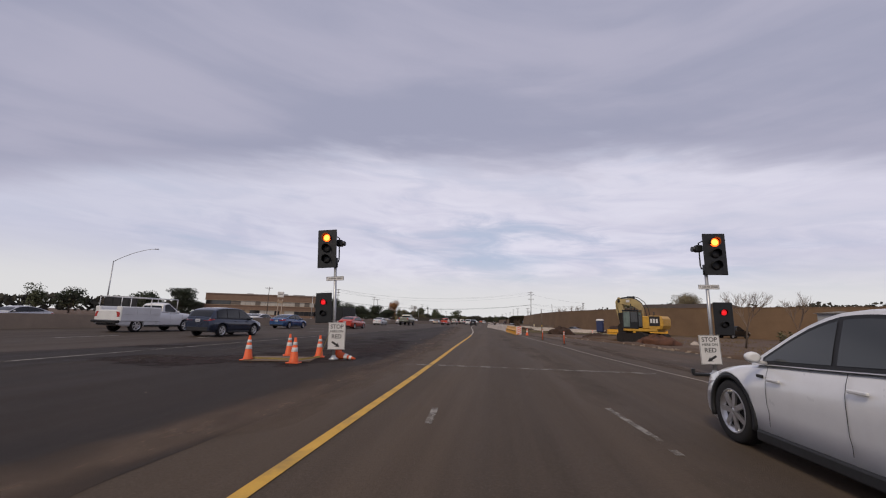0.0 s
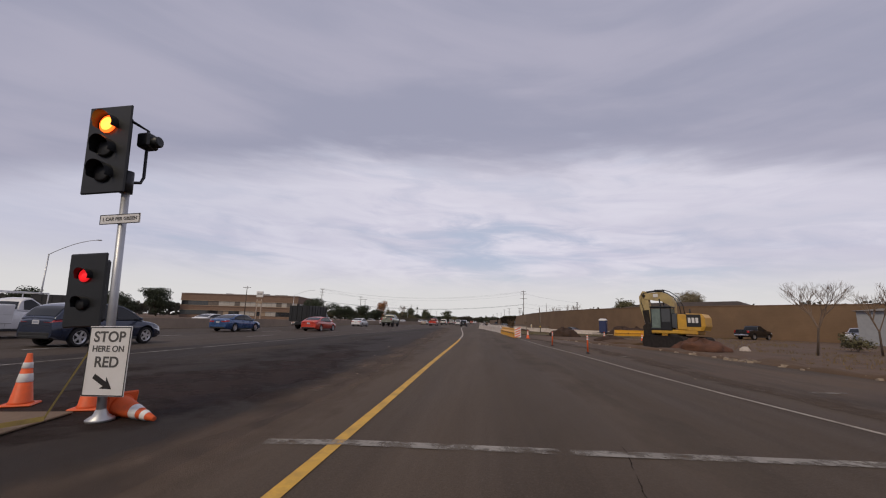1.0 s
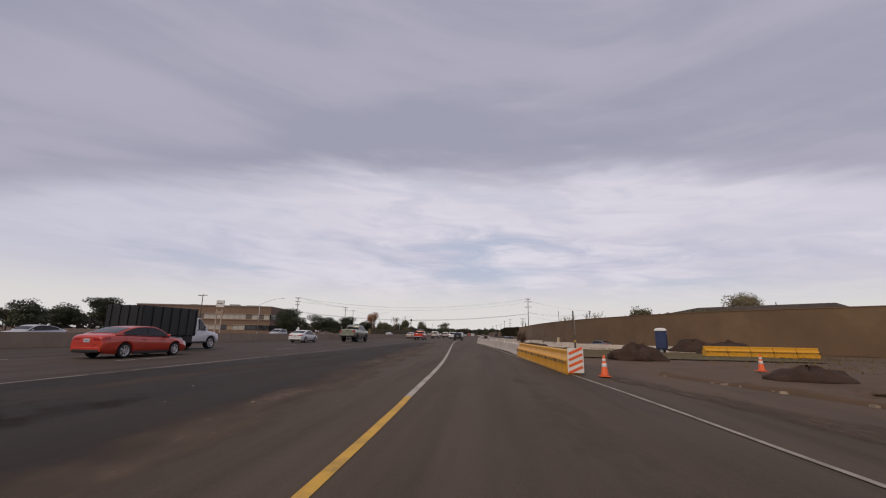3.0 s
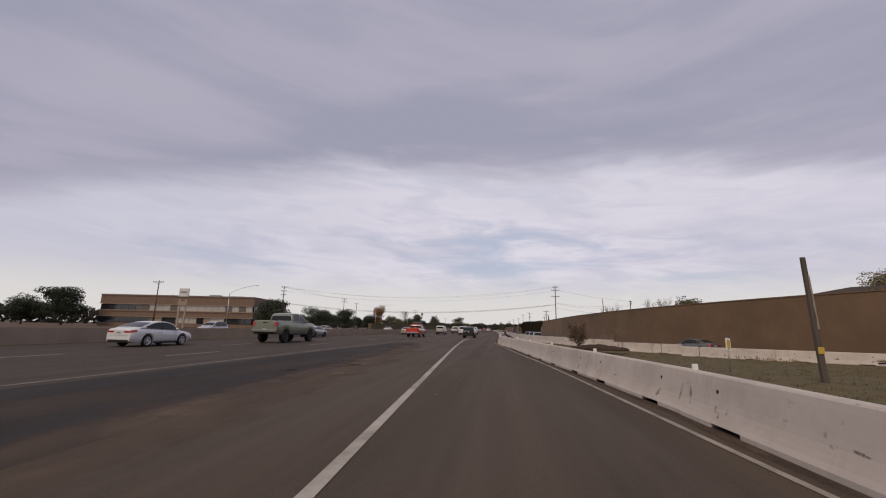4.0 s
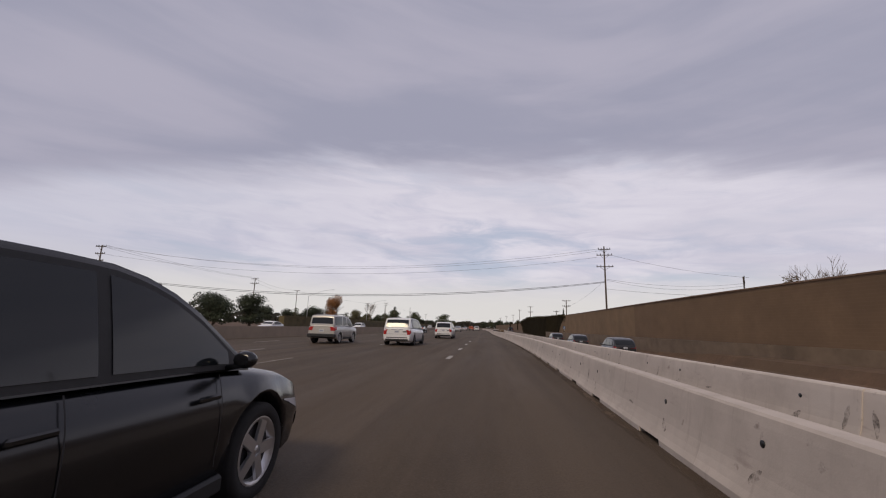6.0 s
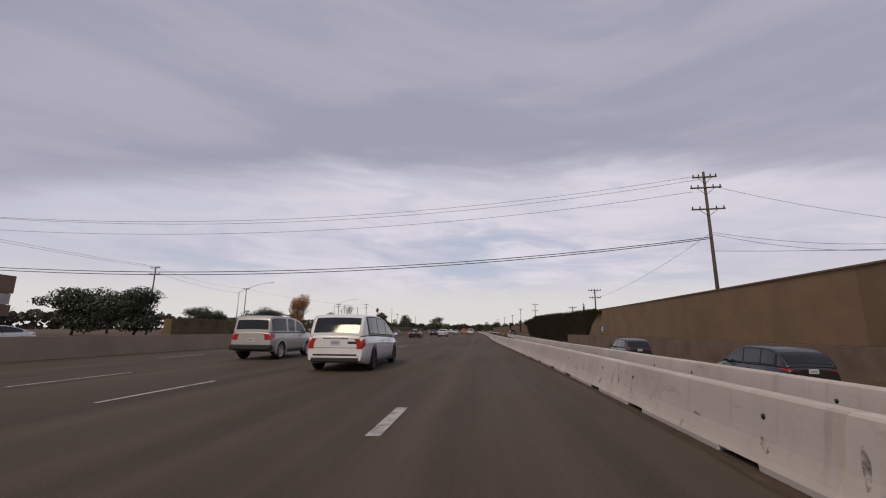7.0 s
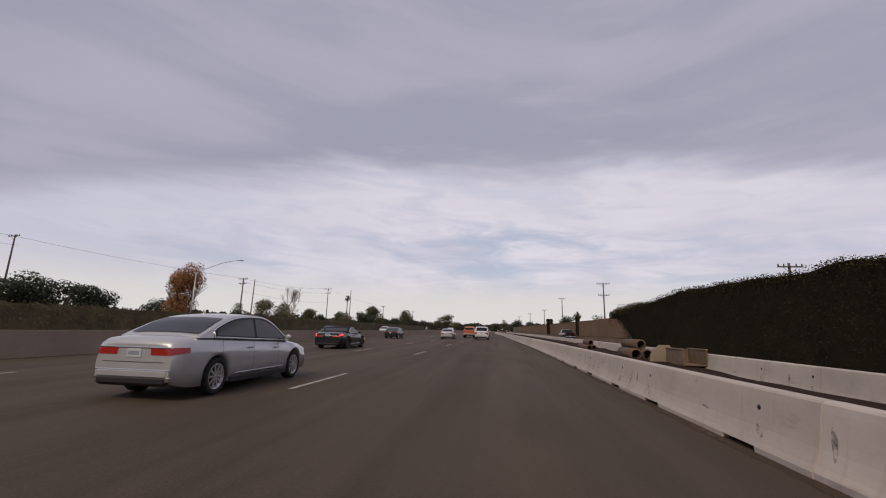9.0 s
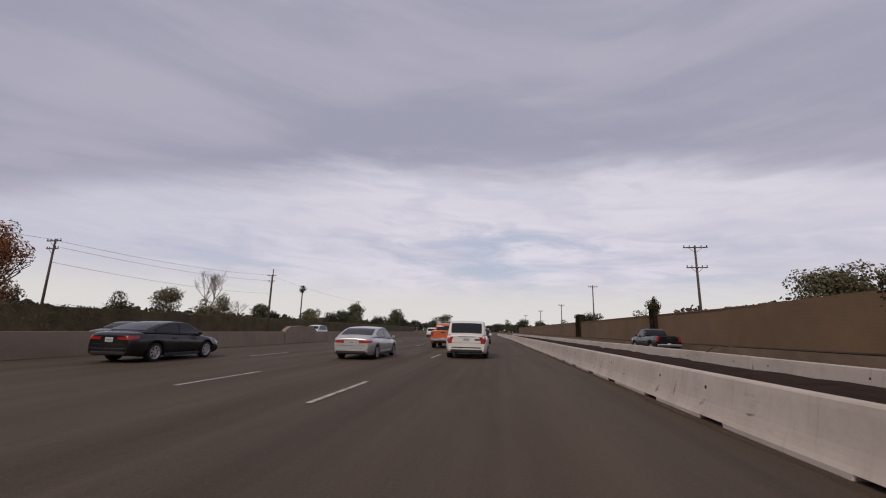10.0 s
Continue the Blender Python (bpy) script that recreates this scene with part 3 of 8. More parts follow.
bm = bmesh.new()
area(bm, [(-62, -160), (-60, 0), (-56.29, 130)], [(-8.5, -160), (-9.5, 0), (-11, 60), (-11.0, 110), (-9.67, 130)], -0.004)
whole("freeway", bm, ASPHALT_PALE, "paler worn grey asphalt freeway carriageways", "road", "structure")
bm = bmesh.new()
area(bm, [(-56.29, 130), (-56, 140), (-50, 300), (-56, 600), (-66, 900)], [(-9.67, 130), (-7, 170), (-2.2, 300), (-2.6, 350), (-7, 520), (-11, 640), (-18, 900)], -0.004)
whole("freeway", bm, ASPHALT_OLD, "worn grey asphalt freeway carriageways", "road", "structure")
bm = bmesh.new()
area(bm, [(-19.0, -60), (-17.5, 0), (-15.0, 20), (-12.6, 60), (-12.4, 90), (-11.8, 120), (-8, 165), (-6.5, 230), (-7, 330)], [(6.2, -60), (6.1, 0), (5.9, 14), (4.6, 27), (3.0, 45), (2.2, 65), (0.0, 100), (-0.3, 190), (-1.6, 330)], 0.0)
whole("ramp_road", bm, ASPHALT, "dark stained asphalt on-ramp with skid marks", "road", "structure")
bm = bmesh.new()
joint = [(x + 0.22 * noise.noise((0.2, y * 0.5, 4)) + 0.10 * noise.noise((0.4, y * 2.1, 4)), y) for x, y in along([(-3.3, -60), (-3.35, 18), (-3.8, 28), (-5.2, 48), (-7.4, 76), (-9.6, 104)], 0.7)]
area(bm, [(-18.9, -60), (-17.4, 0), (-14.9, 20), (-12.6, 60), (-12.3, 90), (-11.9, 104)], joint, 0.003)
whole("gore_road", bm, ASPHALT_GORE, "darker asphalt of the gore between ramp and freeway", "road", "structure")
bm = bmesh.new()
area(bm, [(6.0, -60), (6.0, 0), (5.8, 14), (4.5, 27), (3.0, 45), (2.0, 62)], [(16, -60), (14, 0), (12.8, 20), (12.4, 33), (8, 47), (3.4, 64)], -0.006)
whole("ramp_shoulder", bm, ASPHALT_SHOULDER, "dusty brown asphalt shoulder beside the ramp", "road", "structure")
bm = bmesh.new()
area(bm, [(27, 95.0), (20.5, 97.5), (14, 102.5), (8, 109.0), (4.6, 118), (2.6, 145), (2.3, 200), (3.2, 268), (4.0, 340), (0, 520)], [(33, 99), (28, 108), (22, 119), (20.5, 135), (18.5, 150), (15.1, 190), (14.9, 240), (12.6, 300), (10.5, 340), (8, 520)], lambda y: -0.03 + dip(y) + sink(y))
whole("frontage_road", bm, ASPHALT_OLD, "narrow asphalt exit road along the sound wall", "road", "structure")


def marking(name, runs, width, material, label, z=0.008, smooth=True):
    bm = bmesh.new()
    for pts in runs:
        ribbon(bm, pts, width, z, 2.0, smooth)
    return whole(name, bm, material, label, "road marking", "structure")


marking("yellow_edge_line", [[(-2.2, -60), (-2.08, 0), (-2.1, 14), (-2.22, 24), (-2.35, 40), (-2.45, 44)]], 0.16, YELLOW_LINE, "worn yellow painted edge line")
GORE_WHITE = mat("gore_white_paint", (0.44, 0.395, 0.34), 0.85, var=0.15, scale=1.5, stain=(0.17, 0.135, 0.105), stain_amt=0.75, stain_scale=0.9)
marking("white_gore_line", [[(-2.45, 44), (-2.7, 53), (-3.2, 63), (-4.5, 84), (-5.55, 102), (-6.3, 120), (-6.6, 138)]], 0.17, GORE_WHITE, "wide white painted gore line")
marking("white_edge_line", [[(6.0, -40), (6.05, 0), (5.94, 13), (5.5, 16.6), (5.2, 19), (4.98, 21.4), (4.76, 24), (4.58, 27.4), (4.32, 31), (4.05, 34), (3.58, 38.4), (3.2, 46), (2.25, 58), (1.5, 66), (0.65, 78), (0.05, 84.9), (-0.32, 88.1), (-1.06, 96.6), (-1.8, 104), (-2.1, 110)]], 0.11, mat("dusty_white_line", (0.34, 0.30, 0.25), 0.9, var=0.2, scale=2, stain=(0.13, 0.10, 0.075), stain_amt=0.75, stain_scale=1.6), "thin white painted shoulder line")
marking("freeway_edge_line", [[(-13.6, -60), (-13.3, 0), (-13.0, 60), (-12.75, 87), (-12.5, 93), (-12.15, 100), (-11.85, 107), (-11.75, 117), (-11.95, 131), (-11.9, 150)]], 0.15, film_mat("thin_white_paint", (0.42, 0.39, 0.35), 0.25, 0.52, 0.8, 1.4, (1, 0.3, 1)), "solid white freeway edge line")
marking("stop_line", [[(-2.95, 13.75), (-2.0, 13.9), (1.0, 14.05), (4.5, 14.27), (5.2, 14.32)]], 0.22, WORN_WHITE, "cracked white stop line across the ramp", 0.010)


def dash_line(k, y0, y1, length=3.66, cycle=14.63, width=0.12, xf=None):
    y, out = y0, []
    while y < y1:
        f = xf or (lambda v: lane_x(v, k))
        out.append([(f(y), y), (f(y + length), y + length)])
        y += cycle
    return out


marking("lane_line_ramp_side", dash_line(0, 164.0, 620, cycle=14.33), 0.13, WHITE_LINE, "dashed white lane line on the freeway", smooth=False)
marking("lane_line_middle", dash_line(-4.15, 180.0 - 14.3 * 18, 620, cycle=14.3), 0.13, WHITE_LINE, "dashed white lane line on the freeway", smooth=False)
marking("lane_line_median_side", dash_line(-8.6, 204.2 - 14.3 * 20, 620, cycle=14.3), 0.13, WHITE_LINE, "dashed white lane line on the freeway", smooth=False)
marking("merge_lane_line", dash_line(0, 152.5, 178, 2.2, 8.0, 0.22, lambda v: -5.5 + 0.004 * (v - 153)), 0.22, WHITE_LINE, "short white merge dashes", smooth=False)
marking("ramp_lane_line", [[(2.06, 8.1), (2.2, 6.0)], [(2.19, 5.67), (2.19, 5.43)], [(-0.99, 7.28), (-0.94, 6.18)]], 0.11, WORN_WHITE, "broken worn white lane dashes on the ramp", smooth=False)
marking("scuffed_paint_mark", [[(3.2, 33.4), (4.2, 33.9)], [(3.3, 34.2), (4.4, 34.1)], [(7.6, 20.0), (8.6, 20.2)], [(5.9, 30.2), (6.9, 30.3)]], 0.14, WORN_WHITE, "scuffed leftover white paint marks", 0.009, smooth=False)
rng = random.Random(5)
runs = []
for x, y, dx, dy in ((0.9, 11.8, 0.5, 2.6), (3.9, 30.5, -0.3, 4), (0.6, 60, 0.3, 4), (-1.2, 96, -0.2, 8)):
    runs.append([(x + dx * i / 24 + 0.05 * noise.noise((x, i * 0.35, 1)) + 0.02 * noise.noise((x, i * 1.4, 7)), y + dy * i / 24) for i in range(25)])
marking("asphalt_crack", runs, 0.014, CRACK, "thin dark cracks in the asphalt", 0.006, smooth=False)
marking("tar_seam", [[(-4.82, 238.9), (-4.85, 240.6), (-4.93, 242.8), (-5.01, 245.4)], [(-1.3, 97), (-1.55, 103), (-1.75, 108)]], 0.08, film_mat("tar", (0.022, 0.018, 0.015), 0.34, 0.62, 0.8, 4.0), "dark tarred seam down the lane", 0.006)
bm = bmesh.new()
for i in range(42):
    x, y = (rng.uniform(-11, -3), rng.uniform(6, 130)) if i % 3 else (rng.uniform(5.5, 11), rng.uniform(12, 45))
    s = rng.uniform(0.015, 0.045)
    box(bm, (x, y, s * 0.3), (s, s * rng.uniform(0.8, 2.2), s * 0.6), rng.uniform(0, 180))
tagged(whole("road_debris", bm, CONCRETE_OLD, "scattered pale gravel and litter on the gore", "debris", "stuff"))
def film(name, pts, material, label, z):
    """An irregular patch spread round a bent line of (x, y, half width)."""
    bm = bmesh.new()
    fade = bm.verts.layers.float.new("thinning")
    rows = []
    xs = along([q[:2] for q in pts], 0.8)
    for i, (x, y) in enumerate(xs):
        w = float(np.interp(i / (len(xs) - 1), np.linspace(0, 1, len(pts)), [q[2] for q in pts]))
        a, b = xs[max(0, i - 1)], xs[min(len(xs) - 1, i + 1)]
        d = Vector((b[0] - a[0], b[1] - a[1], 0)).normalized()
        sd = Vector((d.y, -d.x, 0))
        wl, wr = (w * (1 + 0.35 * noise.noise((x * 0.7, y * 0.7, k)) + 0.2 * noise.noise((x * 2.3, y * 2.3, k))) for k in (1, 9))
        wl, wr = wl * 1.3, wr * 1.3
        rows.append([Vector((x, y, z)) - sd * wl, Vector((x, y, z)) - sd * wl * 0.3, Vector((x, y, z)) + sd * wr * 0.3, Vector((x, y, z)) + sd * wr])
    loft(bm, rows, caps=False, smooth=False)
    for i, v in enumerate(bm.verts):
        v[fade] = 1.0 if i % 4 in (0, 3) else max(0.0, 1.0 - min(i // 4, len(rows) - 1 - i // 4) / 3)
    whole(name, bm, material, label, "dirt", "structure")


EDGE_FILM = film_mat("joint_dust", (0.180, 0.130, 0.094), 0.28, 0.62, 0.80, 0.8, (1, 0.35, 1))
film("spilled_soil", [(-13.5, 11.5, 0.5), (-11, 12.0, 1.8), (-9, 12.7, 2.4), (-7.6, 13.8, 2.7), (-6.6, 15.6, 1.9), (-6.0, 18.5, 1.3), (-6.0, 23, 0.9), (-6.6, 30, 0.6)], SOIL_FILM, "dark spilled soil round the cones", 0.0045)
film("spilled_soil", [(-17, 15, 0.6), (-13.5, 17, 2.0), (-10.5, 20, 2.6), (-8.6, 25, 2.2), (-8.0, 33, 1.6), (-8.4, 44, 0.8)], film_mat("thin_soil", (0.040, 0.026, 0.020), 0.44, 0.66, 0.75, 0.45), "dark soil trodden over the gore", 0.0042)
film("gore_dust", [(-4.3, -4.0, 0.4), (-3.9, 3, 0.9), (-3.6, 9, 0.8), (-3.5, 14, 0.8), (-3.7, 20, 0.9), (-4.4, 32, 1.2), (-5.6, 50, 1.3), (-7.4, 76, 1.2), (-9.0, 100, 0.8)], EDGE_FILM, "pale dust drifted over the gore", 0.0062)
film("gore_dust", [(-12.0, 6, 0.6), (-10.5, 20, 1.5), (-10.0, 40, 1.8), (-9.8, 70, 1.4), (-9.4, 110, 0.8)], DUST, "pale dust drifted over the gore", 0.0062)
film("lane_dust", [(2.4, -6, 0.5), (2.3, 6, 0.7), (2.0, 18, 0.9), (1.4, 34, 0.8), (0.6, 52, 0.6)], DUST, "faint dust down the middle of the ramp", 0.0035)
film("shoulder_dirt", [(6.8, 2, 0.5), (6.9, 14, 0.5), (6.6, 24, 0.6), (6.6, 34, 0.7), (5.4, 44, 0.7), (3.8, 52, 0.6)], EDGE_DUST, "brown dirt blown over the shoulder", 0.004)
film("rail_dirt", [(x - 0.42, y, 0.14) for x, y in RAIL_A if 60 < y < 420], EDGE_DUST, "line of dirt gathered along the barrier foot", 0.0065)
film("rail_dirt", [(x + 0.62, y, 0.25) for x, y in MEDIAN if 60 < y < 620], EDGE_DUST, "line of dirt gathered along the median foot", 0.0065)
for (x, y, w, d, a) in ((-16.6, 8.6, 0.9, 0.16, 10), (-7.3, 78.5, 0.5, 0.2, 20), (-8.6, 76, 0.35, 0.15, 60)):
    bm = bmesh.new()
    rows = []
    for k in range(9):
        u = (k - 4) / 4
        wv = d * (0.5 + 0.2 * math.sin(k * 1.7))
        rows.append([Vector((u * w / 2, -wv / 2, 0.012 + 0.02 * (k % 2))), Vector((u * w / 2, 0, 0.045)), Vector((u * w / 2, wv / 2, 0.012))])
    loft(bm, rows, caps=False)
    tagged(put(new("tyre_scrap", done(bm, "tyre_scrap", RUBBER)), x, y, 0, a), "strip of shredded black tyre on the asphalt", "debris")


# ---- long walls ----
def wall_run(bm, pts, half, z0, z1, top_half=None, step=4.0, swell=None):
    top_half = top_half if top_half is not None else half
    run = along(pts, step)
    rings = []
    for i, (x, y) in enumerate(run):
        a, b = run[max(0, i - 1)], run[min(len(run) - 1, i + 1)]
        d = Vector((b[0] - a[0], b[1] - a[1], 0)).normalized()
        s = Vector((d.y, -d.x, 0))
        c = Vector((x, y, 0))
        zt, zb = (z(y) if callable(z) else z for z in (z1, z0))
        s = s * swell(y) if swell else s
        rings.append([c - s * half + Vector((0, 0, zb)), c - s * top_half + Vector((0, 0, zt)), c + s * top_half + Vector((0, 0, zt)), c + s * half + Vector((0, 0, zb))])
    loft(bm, rings, close=True, smooth=False)


bm = bmesh.new()
wall_run(bm, MEDIAN, 0.30, -0.05, 1.05, 0.12)
whole("wall_median", bm, CONCRETE_OLD, "tan stained concrete median barrier", "median barrier", "structure")
for y0, y1 in ((216.6, 222.0), (231.5, 237.2), (246.5, 252.5), (334.0, 341.0)):
    bm = bmesh.new()
    rings = []
    for f, z in ((0.0, 0.9), (0.05, 1.22), (0.16, 1.50), (0.5, 1.60), (0.86, 1.50), (0.96, 1.20), (1.0, 0.9)):
        y = y0 + (y1 - y0) * f
        x = line_x(MEDIAN, y)
        rings.append([Vector((x - 0.34, y, -0.05)), Vector((x - 0.20, y, z)), Vector((x + 0.20, y, z)), Vector((x + 0.34, y, -0.05))])
    loft(bm, rings, close=True, smooth=False)
    whole("wall_median_raised", bm, CONCRETE_OLD, "raised tan concrete section of the median barrier", "median barrier", "structure")
wall_h = lambda y: 5.35 if y < 250 else max(3.9, 5.35 - (y - 250) * 0.016)
bm = bmesh.new()
wall_run(bm, [p for p in WALL if p[1] < 195] + [(18.17, 196.3)], 0.12, -0.1, wall_h)
whole("wall_sound", bm, WALL_BLOCK, "long brown masonry sound wall", "wall", "structure")
bm = bmesh.new()
wall_run(bm, [(18.17, 196.3)] + [p for p in WALL if 197 < p[1] < 300] + [(16.2, 290.0)], 0.12, -0.1, wall_h)
whole("wall_sound_tan", bm, WALL_LIGHTER, "lighter brown stretch of the masonry sound wall", "wall", "structure")
bm = bmesh.new()
wall_run(bm, [(16.2, 290.0)] + [p for p in WALL if p[1] > 300], 0.12, -0.1, wall_h)
whole("wall_sound_far", bm, WALL_BLOCK, "long brown masonry sound wall", "wall", "structure")
bm = bmesh.new()
run = along(WALL, 4.0)
for (x0, y0), (x1, y1) in zip(run, run[1:]):
    d = math.hypot(x1 - x0, y1 - y0)
    box(bm, ((x0 + x1) / 2, (y0 + y1) / 2, (wall_h(y0) + wall_h(y1)) / 2 + 0.05), (0.36, d + 0.02, 0.12), -math.degrees(math.atan2(x1 - x0, y1 - y0)))
whole("wall_cap", bm, mat("wall_cap", (0.19, 0.115, 0.07), 0.9, var=0.15, scale=1), "darker masonry cap along the sound wall", "wall", "structure")
bm = bmesh.new()
wall_run(bm, [(20.3, 146), (18.4, 155)] + [(x - 3.0, y) for x, y in WALL if 160 < y < 240] + [(14.6, 248), (14.4, 254), (14.25, 260)], 0.15, -1.0, 0.85)
wall_run(bm, [(12.75, 305), (12.2, 322), (10.5, 345), (8, 410), (3, 540)], 0.15, -1.0, 0.75)
whole("wall_retaining", bm, mat("retaining_concrete", (0.20, 0.145, 0.100), 0.9, var=0.15, scale=0.6, bump=0.3, bscale=30, stain=(0.11, 0.08, 0.055), stain_amt=0.8, stain_scale=0.4), "low concrete retaining wall below the sound wall", "wall", "structure")
bm = bmesh.new()
area(bm, [(20.4, 146), (18.5, 155)] + [(x - 2.85, y) for x, y in WALL if y > 160], [(20.7, 146), (19.9, 155)] + [(x - 0.1, y) for x, y in WALL if y > 160], 0.80)
whole("planting_bank", bm, DIRT_DARK, "bare earth strip behind the retaining wall", "ground", "structure")


# ---- precast barrier sections ----
def krail_mesh():
    bm = bmesh.new()
    L = 6.13
    prof = [(0.305, 0.0), (0.305, 0.070), (0.268, 0.14), (0.236, 0.22), (0.206, 0.31), (0.184, 0.41), (0.160, 0.55), (0.136, 0.70), (0.118, 0.785), (0.095, 0.81)]
    notch = ((-2.05, -1.25), (1.25, 2.05))
    ys = [-L / 2, -L / 2 + 0.03]
    for a, b in notch:
        ys += [a, a + 0.02, b - 0.02, b]
    ys += [L / 2 - 0.03, L / 2]
    rings = []
    for y in sorted(ys):
        up = any(a + 0.01 < y < b - 0.01 for a, b in notch)
        k = 0.985 if abs(y) > L / 2 - 0.01 else 1.0
        p = [(x * k, z) for x, z in prof]
        if up:
            p[0], p[1] = (0.25, 0.062), (0.30, 0.071)
        rings.append([Vector((-x, y, z)) for x, z in p] + [Vector((x, y, z)) for x, z in reversed(p)])
    loft(bm, rings, close=True, smooth=False)
    return done(bm, "krail", CONCRETE)


SCUFF = film_mat("scuff_marks", (0.20, 0.17, 0.15), 0.40, 0.66, 0.8, 9)


def krail():
    e = thing("barrier_section", "white-washed concrete barrier section with scuff marks", "concrete barrier", "temporary barrier sections")
    part("body", krail_mesh(), None, e)
    for y, s in ((-2.0, -1), (-2.0, 1), (2.0, -1), (2.0, 1)):
        bm = bmesh.new()
        lathe(bm, [(0.034, -0.02), (0.034, 0.005), (0.001, 0.004)] if s > 0 else [(0.034, 0.02), (0.034, -0.005), (0.001, -0.004)], 10, "x", (s * 0.160, y, 0.56))
        part("lifting_hole", bm, BLACK_METAL, e)
    rn = random.Random(8)
    face = lambda z: float(np.interp(z, [0.07, 0.14, 0.22, 0.31, 0.41, 0.55, 0.70, 0.785], [0.305, 0.268, 0.236, 0.206, 0.184, 0.160, 0.136, 0.118]))
    for y, z, w, h in ((-2.05, 0.27, 0.16, 0.15), (1.95, 0.25, 0.18, 0.17), (2.85, 0.40, 0.10, 0.34), (-0.6, 0.33, 0.22, 0.05)):
        for s in (-1, 1):
            rows = []
            for i in range(7):
                f = i / 6
                zz, hw = z + (f - 0.5) * h, w / 2 * math.sin(math.pi * (0.08 + 0.84 * f)) * rn.uniform(0.6, 1.2)
                lean = (f - 0.5) * w * 0.7
                rows.append([Vector((s * (face(zz) + 0.004), y + lean - hw, zz)), Vector((s * (face(zz) + 0.004), y + lean + hw * 0.8, zz))])
            bm = bmesh.new()
            loft(bm, rows, caps=False, smooth=False)
            part("scuff", bm, SCUFF, e)
    return e


def lay(pts, first, every=6.1):
    run = along(pts, 0.5)
    acc, want, n, out = 0.0, every / 2, 0, []
    for (x0, y0), (x1, y1) in zip(run, run[1:]):
        d = math.hypot(x1 - x0, y1 - y0)
        while acc + d >= want:
            f = (want - acc) / d
            out.append((x0 + (x1 - x0) * f, y0 + (y1 - y0) * f, -math.degrees(math.atan2(x1 - x0, y1 - y0))))
            want += every
        acc += d
    return out


KR = put(krail(), 0, 0)
jit = random.Random(3)
first = True
for pts in (RAIL_A, RAIL_B):
    drop = sink if pts is RAIL_B else (lambda y: 0.0)
    for x, y, a in lay([p for p in pts], 0):
        if y > 470:
            continue
        dx, da = jit.uniform(-0.006, 0.006), jit.uniform(-0.12, 0.12)
        if first:
            put(KR, x + dx, y, drop(y), a + da)
            first = False
        else:
            copy_at(KR, x + dx, y, drop(y) + jit.uniform(-0.006, 0.006), a + da + (180 if jit.random() < 0.5 else 0))
for x, y, a in lay(RAIL_A, 0)[:7]:
    bm = bmesh.new()
    rbox(bm, (0, 3.0, 0.865), (0.10, 0.06, 0.12), 0.012)
    tagged(put(new("barrier_reflector", done(bm, "barrier_reflector", REFLECT)), x, y, 0, a), "small white reflector block on the barrier top", "reflector", "barrier reflectors")
# strip of earth between the two barriers
fall = lambda f: f + 0.4 * math.sin(math.pi * f)
soil = lambda y: float(np.interp(y, [66, 130, 200, 270, 300, 420], [0.012, 0.03, 0.12, 0.34, 0.50, 0.45]))
bm = bmesh.new()
rows = []
for i in range(320):
    y = 66 + 355 * i / 319
    a = line_x(RAIL_A, y) + 0.20
    b = max(a + 0.3, line_x(RAIL_B, y) - 0.20) if y > 80 else 24.0 + 5.8 * max(0, (y - 74) / 6)
    row = []
    for k in range(9):
        x = a + (b - a) * k / 8
        bumpy = 0.12 * noise.noise((x * 0.9, y * 0.5, 2)) + 0.06 * noise.noise((x * 2.5, y * 1.7, 5))
        row.append(Vector((x, y, max(0.010, soil(y) * (0.75 + 0.35 * math.sin(math.pi * k / 8)) + bumpy * min(1.0, soil(y) * 4)) + sink(y) * fall((x - a) / (b - a)))))
    rows.append(row)
loft(bm, rows[56:], caps=False)
whole("barrier_strip", bm, mat("strip_soil", (0.034, 0.020, 0.014), 0.97, var=0.4, scale=2.2, bump=1.0, bscale=18, spec=0.08), "dark loose soil heaped between the two barriers", "ground", "structure")
bm = bmesh.new()
loft(bm, rows[:57], caps=False)
whole("barrier_verge", bm, TURF, "thin olive turf on earth where the barriers part", "ground", "structure")

# ---- vehicles ----
CAR = 1.09


def park(ob, x, y, z=0.0, rz=0.0, size=1.0):
    ob.matrix_basis = at(x, y, z, rz) @ Matrix.Scale(CAR * size, 4)
    return ob

WHEELS = {}


